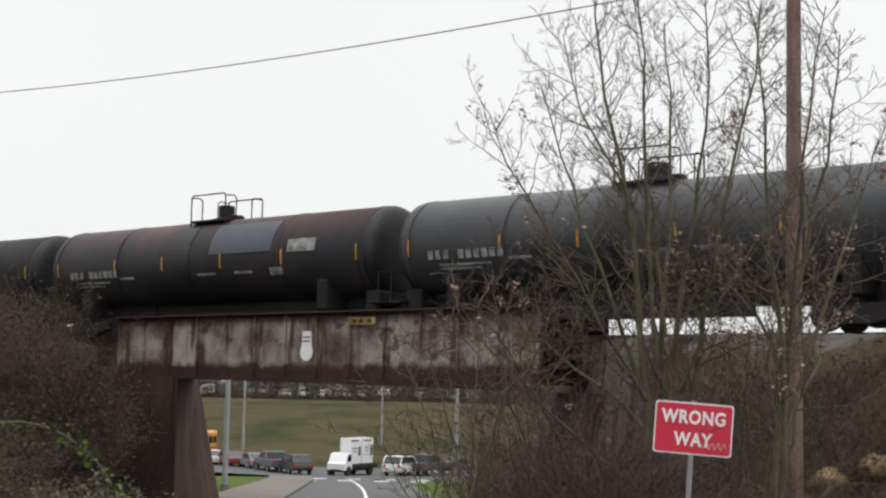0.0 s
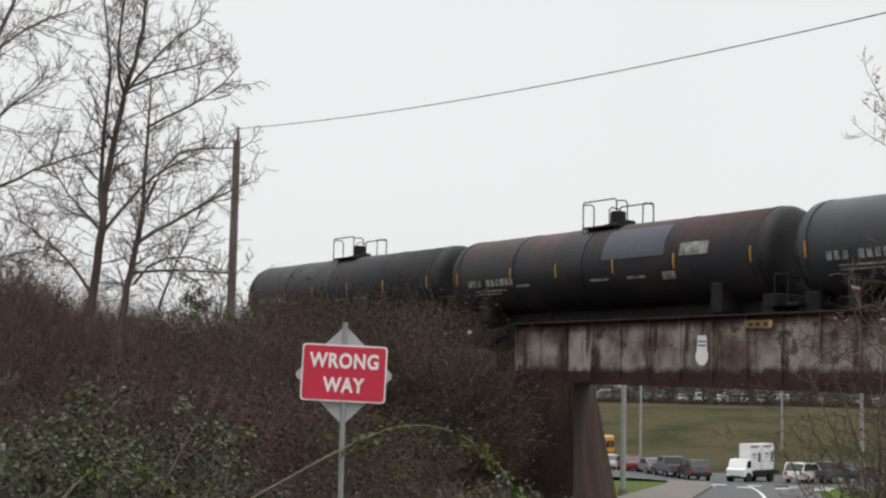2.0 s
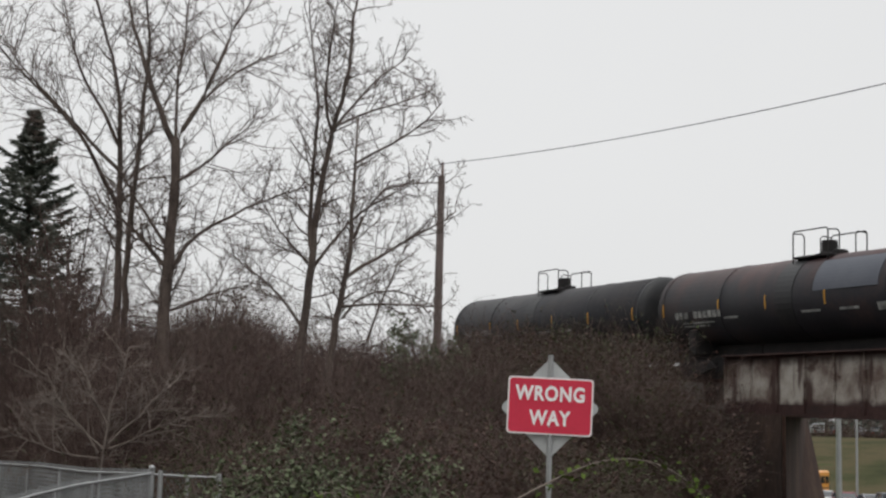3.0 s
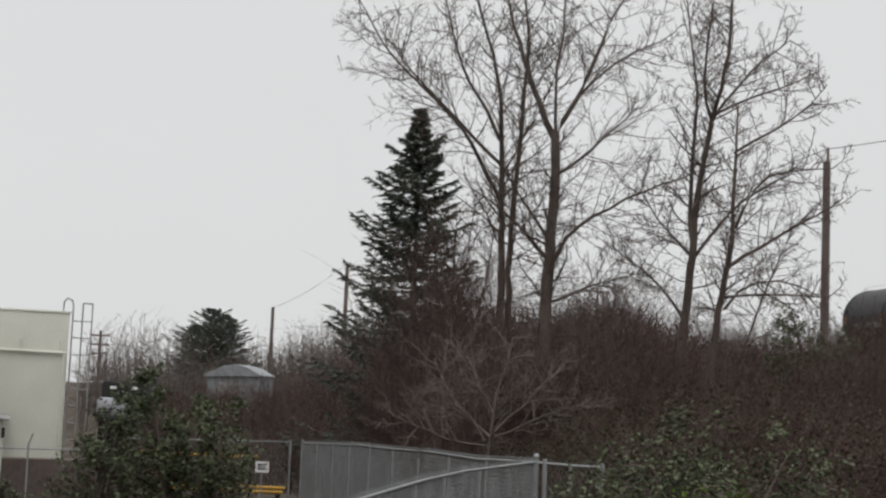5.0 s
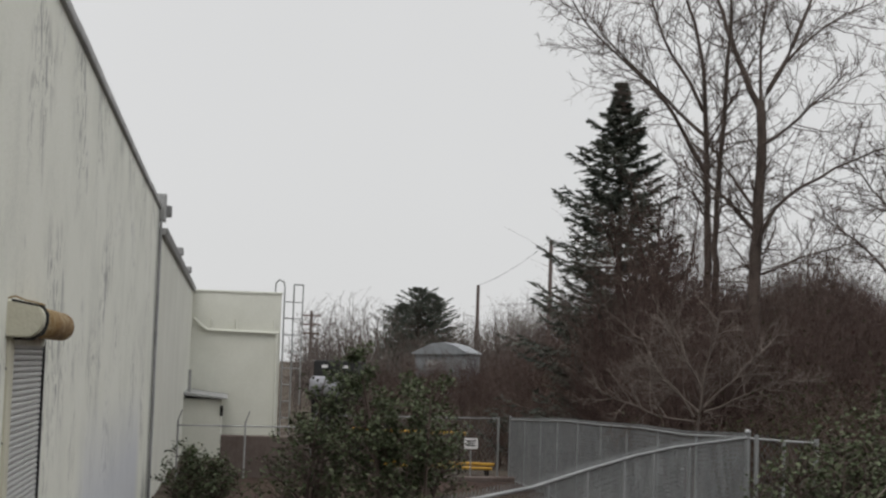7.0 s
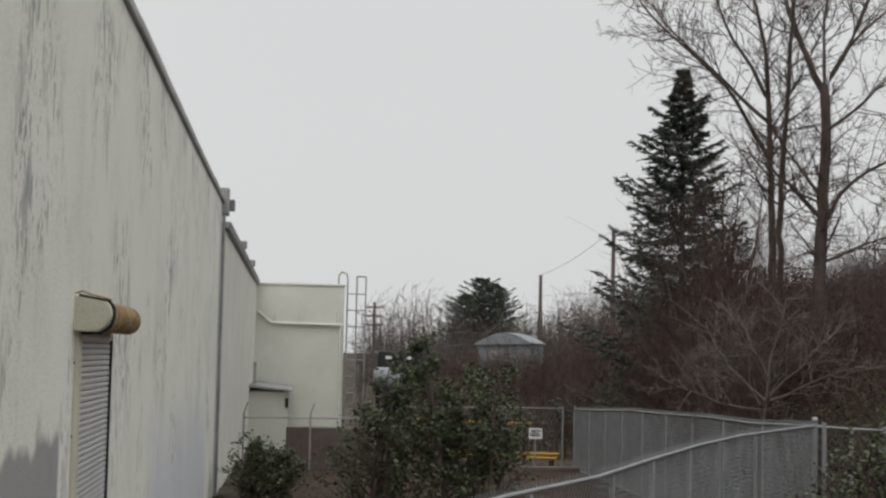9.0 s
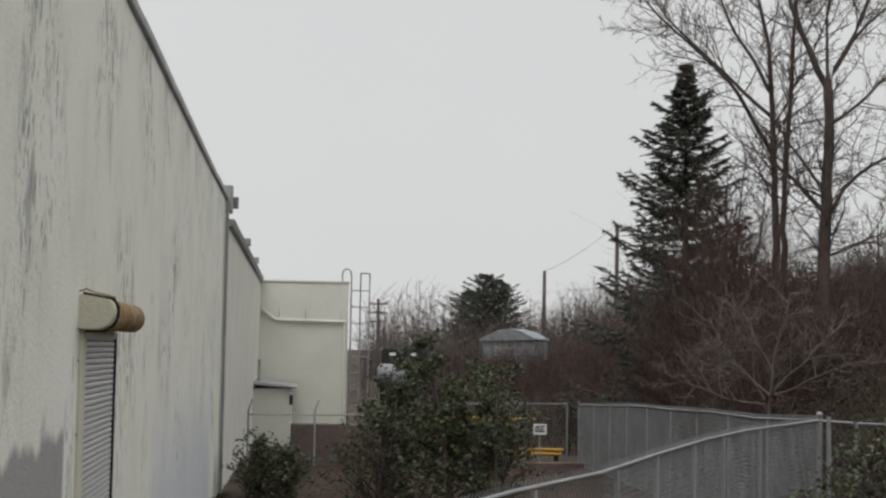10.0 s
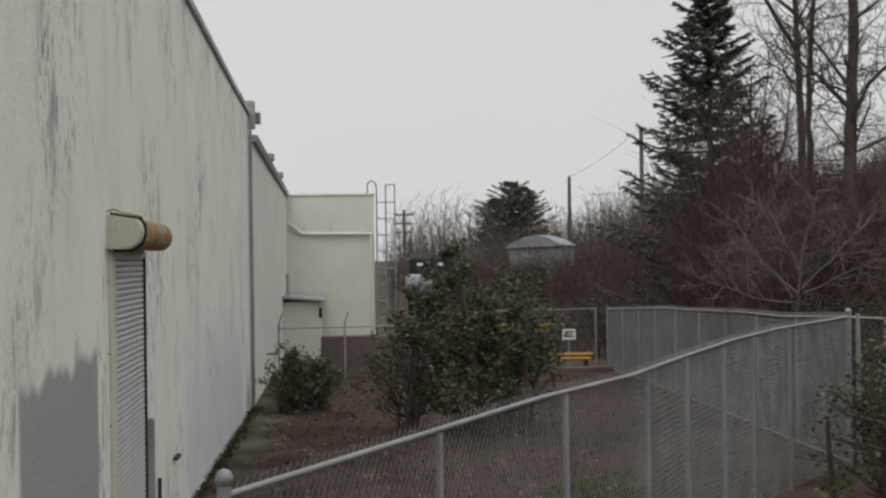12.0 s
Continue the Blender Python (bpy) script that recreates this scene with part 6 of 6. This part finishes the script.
XY = scatter(rg, 2600, (14, 29), (62, 130), lambda x, y: (sp(x, y)[1] > 25) & (sp(x, y)[1] < 32))
thicket("scrub", rg, XY, bump_h(XY, 1.6, 3.6, 6.0), "brown leafless scrub along the far railway bank", "redtwig", None, 0, r=0.016, twigs=7, lean=0.4)
evergreen(23.8, 18.6, 2.3, 2.7, 4500, "dark green evergreen shrub hiding the fence end", 60)
evergreen(26.0, 19.2, 2.9, 2.8, 6000, "rounded evergreen shrub among brambles", 61)
evergreen(28.2, 18.8, 2.1, 2.4, 3200, "low evergreen shrub among brambles", 62)
evergreen(33.0, 17.2, 1.4, 2.6, 2600, "low green bramble mound behind the road sign", 63)
evergreen(41.0, 19.0, 1.6, 2.4, 1800, "low green bramble mound near the abutment", 64)

# far woods
XY = scatter(rg, 1500, (2.5, 16), (105, 150))
thicket("far_woods", rg, XY, bump_h(XY, 2.8, 6.0, 14.0), "grey leafless trees far beyond the yard", "farwood", None, 0, r=0.03, twigs=9, lean=0.25, droop=0.1, category="trees")
XY = scatter(rg, 1300, (7.5, 16), (72, 95), lambda x, y: x > 9.5)
thicket("scrub", rg, XY, bump_h(XY, 1.6, 3.2, 6.0), "reddish-brown scrub on the far slope", "redtwig", None, 0, r=0.014, twigs=7, lean=0.4)
XY = scatter(rg, 1900, (4.5, 11.5), (56, 90), lambda x, y: x > 4.2)
thicket("scrub", rg, XY, bump_h(XY, 1.2, 2.6, 4.0), "brown leafless scrub covering the slope past the yard", "redtwig", "bramble", 5000, 0.09, r=0.011, twigs=6, lean=0.5)
XY = scatter(rg, 1700, (44, 60), (226, 262))
thicket("far_woods", rg, XY, bump_h(XY, 3.0, 6.5, 20.0), "dark leafless trees on the far hill", "redtwig", "spruce", 9000, 0.6, r=0.05, twigs=8, lean=0.3, category="trees")



XY = scatter(rg, 1300, (44, 62), (221, 229))
thicket("hilltop_brush", rg, XY, bump_h(XY, 0.3, 2.6, 9.0), "dark brown brush along the crest of the far hill", "redtwig", "bramble", 5000, 0.3, r=0.04, twigs=6, lean=0.5)


# ---- bramble cane arching over the thicket ----
def cane(points, label):
    c = thing("bramble_cane", pose(0, 0, 0), label, "bramble")
    P = []
    for az, el, d in points:
        P.append((d * math.sin(radians(az)), d * math.cos(radians(az)), 3.0 + d * math.tan(radians(el))))
    P = np.array(P)
    q = np.linspace(0, len(P) - 1, 24)
    path = np.stack([np.interp(q, np.arange(len(P)), P[:, j]) for j in range(3)], 1)
    for _ in range(3):
        path[1:-1] = (path[:-2] + 2 * path[1:-1] + path[2:]) / 4
    fast_mesh("stem", *tubes(path[None], [0.011], [0.006], 5), M["paletwig"], c, smooth=True)
    rng = np.random.default_rng(61)
    C = path[rng.integers(4, 24, 110)] + rng.normal(0, 0.05, (110, 3))
    fast_mesh("leaf_sprays", *leaves(rng, C, 0.075), M["verge"], c, "fresh green bramble leaves", kind="stuff")


cane([(31.5, -4.4, 13.2), (34.6, -2.6, 13.5), (36.8, -1.5, 13.8), (38.5, -1.3, 14.0), (40.0, -1.8, 14.2), (41.4, -3.0, 14.4), (42.2, -4.5, 14.5)], "long arching bramble cane with green leaves")
cane([(24.5, -4.6, 17), (25.5, -3.4, 17.2), (26.6, -2.9, 17.5), (27.8, -3.2, 17.8), (29.0, -4.5, 18)], "pale arching bramble cane over the thicket")


# ---- straw clumps on the bank ----
def clump(az, d, w, seed):
    x, y, z = place(az, d)
    c = thing("straw_bundle", pose(x, y, z), "rounded straw-coloured dry clump on the bank", "clump", "straw clumps")
    rng = np.random.default_rng(seed)
    bm = bmesh.new()
    bmesh.ops.create_icosphere(bm, subdivisions=4, radius=1)
    for v in bm.verts:
        k = 1 + 0.22 * noise.noise(v.co * 2.2 + Vector((seed, 0, 0))) + 0.08 * noise.noise(v.co * 7)
        v.co = Vector((v.co.x * w * 0.5 * k, v.co.y * w * 0.4 * k, max(-0.05, v.co.z * w * 0.33 * k + w * 0.16)))
    part("mass", bm, M["straw"], c, smooth=True)


clump(68.9, 29.2, 1.0, 71)
clump(70.6, 29.4, 0.85, 72)


# ---- far yard: poles, shed, trailer ----
def far_pole(az, d, el_top, r, label, arm=False):
    x, y, g = place(az, d)
    top = 3 + d * math.tan(radians(el_top))
    t = thing("utility_pole", pose(x, y, g), label, "utility pole", "utility poles")
    bm = bmesh.new()
    rod(bm, (0, 0, -0.3), (0, 0, top - g), r, r * 0.7, 8)
    part("shaft", bm, M["polegrey"], t)
    if arm:
        for k in (0.5, 1.4, 2.3):
            bm = bmesh.new()
            box(bm, (-0.9, -0.08, top - g - k - 0.08), (0.9, 0.08, top - g - k + 0.08))
            part("crossarm", bm, M["pole"], t)
    return Vector((x, y, top))


p1 = far_pole(12.3, 95, 5.0, 0.17, "weathered wooden pole beyond the spruce")
p2 = far_pole(9.5, 130, 3.15, 0.2, "distant wooden pole above the scrub")
far_pole(3.05, 150, 1.95, 0.2, "distant pole with crossarms beyond the warehouse", arm=True)
line = thing("overhead_cable", pose(0, 0, 0), "faint overhead wire between distant poles", "cable")
path = np.array([[tuple(p1.lerp(p2, k / 16) - Vector((0, 0, 0.35 * 4 * (k / 16) * (1 - k / 16)))) for k in range(17)]])
fast_mesh("wire", *tubes(path, [0.016], [0.016], 4), M["cable"], line)


def shed():
    x, y, g = place(8.35, 98)
    t = thing("metal_shed", pose(x, y, g, 0, 0, -20), "low pale metal shed with a curved roof behind scrub", "shed")
    zt = 3 + 98 * math.tan(radians(0.88)) - g
    bm = bmesh.new()
    box(bm, (-1.7, -2, -0.3), (1.7, 3, zt - 0.80), 0.03)
    part("wall", bm, M["roofgrey"], t)
    bm = bmesh.new()
    extrude(bm, [(-1.9, zt - 0.85), (1.8, zt - 0.75), (1.8, zt - 0.65), (0.9, zt - 0.18), (0.2, zt), (-0.6, zt - 0.12), (-1.9, zt - 0.75)], "y", -2.2, 3.2)
    part("roof", bm, M["roofgrey"], t)
    bm = bmesh.new()
    box(bm, (-0.9, -2.06, 0), (0.2, -2.0, zt - 1.2))
    part("door", bm, M["trimgrey"], t)
    x, y, g = place(4.0, 80)
    t = thing("trailer", pose(x, y, g, 0, 0, -10), "dark box trailer and pale tank parked behind the yard", "trailer")
    zt = 3 + 80 * math.tan(radians(0.05)) - g
    bm = bmesh.new()
    box(bm, (-1.1, 0, 0.7), (1.3, 5, zt), 0.06)
    part("body", bm, M["darkgap"], t)
    for q in (-0.5, 0.6):
        bm = bmesh.new()
        box(bm, (q - 0.16, -0.03, zt - 0.4), (q + 0.16, 0, zt - 0.25))
        part("lamp", bm, M["signwhite"], t)
    bm = bmesh.new()
    lathe(bm, [(-0.8, 0.1), (-0.75, 0.45), (-0.6, 0.6), (0.6, 0.6), (0.75, 0.45), (0.8, 0.1)], "x", 20, (-0.4, -1.0, zt - 1.45))
    part("tank", bm, M["patchpale"], t, "pale rounded tank", smooth=True)
    for q in (-0.9, 1.0):
        bm = bmesh.new()
        lathe(bm, [(-0.1, 0.4), (0.1, 0.4)], "x", 16, (q, 3.5, 0.4))
        part("wheel", bm, M["tyre"], t)
    bm = bmesh.new()
    box(bm, (-1.0, -1.4, 0.0), (0.3, -0.3, max(0.2, zt - 1.9)))
    part("cradle", bm, M["iron"], t)


shed()


# ---- traffic beyond the bridge ----
def vehicle(name, x, y, turn, color, label, kind="car"):
    z = ground_z(x, y) + 0.06
    t = thing(name, pose(x, y, z, 0, 0, turn), label, "car" if kind != "truck" else "truck", "traffic beyond the bridge")
    paint_m = paint(name + "_paint", color)
    shapes = {
        "car": ([(-2.25, 0.35), (2.2, 0.35), (2.3, 0.6), (2.15, 0.82), (1.0, 0.95), (-1.6, 0.98), (-2.25, 0.9), (-2.32, 0.6)], [(1.0, 0.95), (0.35, 1.4), (-0.9, 1.43), (-1.65, 0.98)], 0.88),
        "suv": ([(-2.3, 0.42), (2.25, 0.42), (2.35, 0.75), (2.2, 1.02), (1.15, 1.12), (-2.25, 1.12), (-2.38, 0.75)], [(1.1, 1.12), (0.5, 1.68), (-1.9, 1.72), (-2.28, 1.12)], 0.94),
        "pickup": ([(-2.8, 0.5), (2.6, 0.5), (2.7, 0.85), (2.55, 1.1), (1.3, 1.18), (-2.8, 1.15)], [(1.25, 1.18), (0.7, 1.75), (-0.7, 1.78), (-0.85, 1.15)], 0.98),
    }
    prof, cab_p, hw = shapes[kind]
    bm = bmesh.new()
    extrude(bm, prof, "y", -hw, hw)
    bmesh.ops.bevel(bm, geom=list(bm.edges), offset=0.06, segments=2, affect="EDGES", clamp_overlap=True)
    part("body", bm, paint_m, t)
    bm = bmesh.new()
    extrude(bm, cab_p, "y", -hw + 0.1, hw - 0.1)
    part("window_glass", bm, M["glass"], t, "dark window glass")
    top = [(p[0] * 0.97, p[1] + 0.03) for p in cab_p[1:3]]
    bm = bmesh.new()
    extrude(bm, [(cab_p[1][0] + 0.05, cab_p[1][1] - 0.02), (cab_p[2][0] - 0.05, cab_p[2][1] - 0.02), (top[1][0], top[1][1] + 0.03), (top[0][0], top[0][1] + 0.03)], "y", -hw + 0.08, hw - 0.08)
    part("roof", bm, paint_m, t)
    for a, b in ((cab_p[0], cab_p[1]), (cab_p[2], cab_p[3])):
        for y in (-hw + 0.11, hw - 0.11):
            bm = bmesh.new()
            rod(bm, (a[0], y, a[1]), (b[0], y, b[1]), 0.05, n=6)
            part("pillar", bm, paint_m, t)
    L = prof[1][0]
    for wx in (-L * 0.62, L * 0.63):
        for y in (-hw + 0.06, hw - 0.06):
            bm = bmesh.new()
            lathe(bm, [(y - 0.11, 0.2), (y - 0.11, 0.31), (y - 0.07, 0.34), (y + 0.07, 0.34), (y + 0.11, 0.31), (y + 0.11, 0.2)], "y", 16, (wx, 0, 0.34))
            w = part("wheel", bm, M["tyre"], t)
            bm = bmesh.new()
            lathe(bm, [(y - 0.115, 0.2), (y + 0.115, 0.2)], "y", 12, (wx, 0, 0.34))
            part("rim", bm, M["chrome"], w)
    zl = prof[3][1] - 0.15 if kind != "pickup" else 0.95
    for y in (-hw + 0.25, hw - 0.25):
        bm = bmesh.new()
        box(bm, (prof[2][0] - 0.1, y - 0.17, zl - 0.09), (prof[2][0] + 0.02, y + 0.17, zl + 0.09), 0.02)
        part("headlight", bm, M["signwhite"], t)
        bm = bmesh.new()
        x0 = min(p[0] for p in prof)
        box(bm, (x0 - 0.02, y - 0.12, zl - 0.1), (x0 + 0.1, y + 0.12, zl + 0.15), 0.02)
        part("tail_light", bm, M["lampred"], t)
    return t


def on_az(az, d):
    return d * math.sin(radians(az)), d * math.cos(radians(az))


for az, d, turn, color, kind, label in (
        (45.3, 143, 65, (0.55, 0.53, 0.53), "car", "pale car waiting in the street queue"),
        (46.1, 141, 65, (0.16, 0.02, 0.03), "car", "dark red car waiting in the street queue"),
        (47.0, 138, 62, (0.20, 0.21, 0.23), "car", "grey car waiting in the street queue"),
        (47.75, 134, 60, (0.10, 0.11, 0.125), "pickup", "slate grey pickup waiting in the street queue"),
        (48.6, 130, 58, (0.02, 0.021, 0.024), "suv", "black estate car with its tail lights seen"),
        (52.75, 131, 12, (0.72, 0.72, 0.72), "suv", "white estate car crossing beyond the bridge"),
        (53.65, 133, 12, (0.05, 0.055, 0.06), "pickup", "dark pickup behind a white estate car"),
        (54.8, 136, 12, (0.05, 0.055, 0.065), "car", "dark car half hidden by brush")):
    vehicle("car", *on_az(az, d), turn, color, label, kind)


def flatbed_truck():
    x, y = on_az(50.75, 130)
    t = thing("flatbed_truck", pose(x, y, ground_z(x, y) + 0.06, 0, 0, 192), "white flatbed truck carrying two tall picture boards", "truck", "traffic beyond the bridge")
    wp = paint("truck_white", (0.74, 0.74, 0.74))
    # two tall picture boards on a dark flatbed, with a gap between them
    for x0, x1 in ((-3.3, -1.12), (-0.95, 1.15)):
        bm = bmesh.new()
        box(bm, (x0, -0.5, 1.0), (x1, 0.5, 3.25), 0.03)
        p = part("board", bm, wp, t, "white picture board")
        for y in (-0.515, 0.515):
            for bx0, bx1, z0, z1 in ((0.5, 1.95, 2.95, 3.08), (0.15, 0.6, 1.7, 2.5), (0.9, 1.7, 2.3, 2.42), (1.0, 1.6, 2.05, 2.13)):
                bm = bmesh.new()
                box(bm, (x0 + bx0, y - 0.008, z0), (x0 + bx1, y + 0.008, z1))
                part("bar", bm, M["patch"], p, "dark printed bar")
    bm = bmesh.new()
    extrude(bm, [(1.38, 0.55), (2.75, 0.55), (2.8, 1.1), (2.5, 1.25), (2.15, 1.95), (1.38, 2.0)], "y", -0.85, 0.85)
    part("cab", bm, wp, t)
    bm = bmesh.new()
    extrude(bm, [(2.48, 1.28), (2.18, 1.88), (1.6, 1.88), (1.6, 1.28)], "y", -0.87, 0.87)
    part("cab_glass", bm, M["glass"], t)
    bm = bmesh.new()
    box(bm, (-3.3, -1.0, 0.62), (1.37, 1.0, 0.99), 0.03)
    part("flatbed", bm, M["iron"], t)
    bm = bmesh.new()
    box(bm, (-3.2, -0.5, 0.4), (3.0, 0.5, 0.61))
    part("chassis", bm, M["iron"], t)
    for wx in (-2.0, 2.1):
        for y in (-0.8, 0.8):
            bm = bmesh.new()
            lathe(bm, [(y - 0.15, 0.25), (y - 0.15, 0.45), (y + 0.15, 0.45), (y + 0.15, 0.25)], "y", 16, (wx, 0, 0.45))
            part("wheel", bm, M["tyre"], t)


flatbed_truck()

def school_bus():
    x, y = on_az(44.55, 150)
    t = thing("school_bus", pose(x, y, ground_z(x, y) + 0.06, 0, 0, 200), "orange-yellow school bus half behind the bridge abutment", "bus", "traffic beyond the bridge")
    op = paint("bus_orange", (0.62, 0.26, 0.03))
    bm = bmesh.new()
    box(bm, (-4.2, -1.2, 0.6), (4.2, 1.2, 3.0), 0.18)
    part("body", bm, op, t)
    for y in (-1.21, 1.21):
        for k in range(8):
            bm = bmesh.new()
            box(bm, (-3.9 + k * 0.98, y - 0.012, 1.75), (-3.1 + k * 0.98, y + 0.012, 2.45), 0.005)
            part("window", bm, M["glass"], t)
        bm = bmesh.new()
        box(bm, (-4.0, y - 0.015, 1.25), (4.0, y + 0.015, 1.33))
        part("stripe", bm, M["darkgap"], t)
        for wx in (-2.6, 2.9):
            bm = bmesh.new()
            lathe(bm, [(y * 0.88 - 0.14, 0.28), (y * 0.88 - 0.14, 0.48), (y * 0.88 + 0.14, 0.48), (y * 0.88 + 0.14, 0.28)], "y", 16, (wx, 0, 0.48))
            part("wheel", bm, M["tyre"], t)


school_bus()

# parked cars and lamp posts on the far hill
random.seed(9)
tints = [(0.7, 0.7, 0.7), (0.62, 0.63, 0.64), (0.05, 0.05, 0.06), (0.3, 0.31, 0.33), (0.35, 0.03, 0.03), (0.1, 0.12, 0.2)]
for k in range(15):
    az = 45.2 + k * 0.72 + random.uniform(-0.15, 0.15)
    vehicle("parked_car", *on_az(az, 234 + random.uniform(-3, 3)), 51 + random.choice((0, 180)), tints[random.choice((0, 0, 0, 1, 1, 2, 3, 3, 2, 5))], "car parked in a row on the far hilltop", random.choice(("car", "suv")))


def lamp_post(az, d, h, r, label):
    x, y, g = place(az, d)
    t = thing("street_lamp", pose(x, y, g), label, "street lamp", "street lamps")
    bm = bmesh.new()
    rod(bm, (0, 0, -0.2), (0, 0, h), r, r * 0.7, 12)
    part("post", bm, M["galv"], t)
    bm = bmesh.new()
    rod(bm, (0, 0, 0), (0, 0, 0.35), r * 1.7, r * 1.5, 12)
    part("base", bm, M["concrete"], t)
    bm = bmesh.new()
    pipe(bm, [(0, 0, h - 0.1), (0.6, 0.2, h + 0.15), (1.4, 0.4, h + 0.2)], r * 0.4)
    part("arm", bm, M["galv"], t)
    bm = bmesh.new()
    box(bm, (1.3, 0.25, h + 0.12), (1.9, 0.55, h + 0.26), 0.03)
    part("lamp_head", bm, M["galv"], t)


lamp_post(45.95, 76, 7.5, 0.16, "thick grey street lamp post on the verge past the bridge")
lamp_post(46.6, 150, 8.5, 0.14, "slim grey lamp post by the far street")
lamp_post(51.9, 165, 8.5, 0.14, "slim grey lamp post on the grassy hill")
lamp_post(44.9, 120, 7.0, 0.14, "slim grey lamp post beyond the abutment")
lamp_post(54.8, 95, 6.5, 0.14, "pale grey lamp post behind roadside brush")


# ---- stake by the fence corner ----
x, y, g = place(19.3, 18.2)
stake = thing("wooden_stake", pose(x, y, g, 4, -5, 0), "thin weathered wooden stake leaning by the fence", "stake")
bm = bmesh.new()
rod(bm, (0, 0, -0.2), (0, 0, 1.15), 0.035, 0.028, 7)
part("shaft", bm, M["twig"], stake)
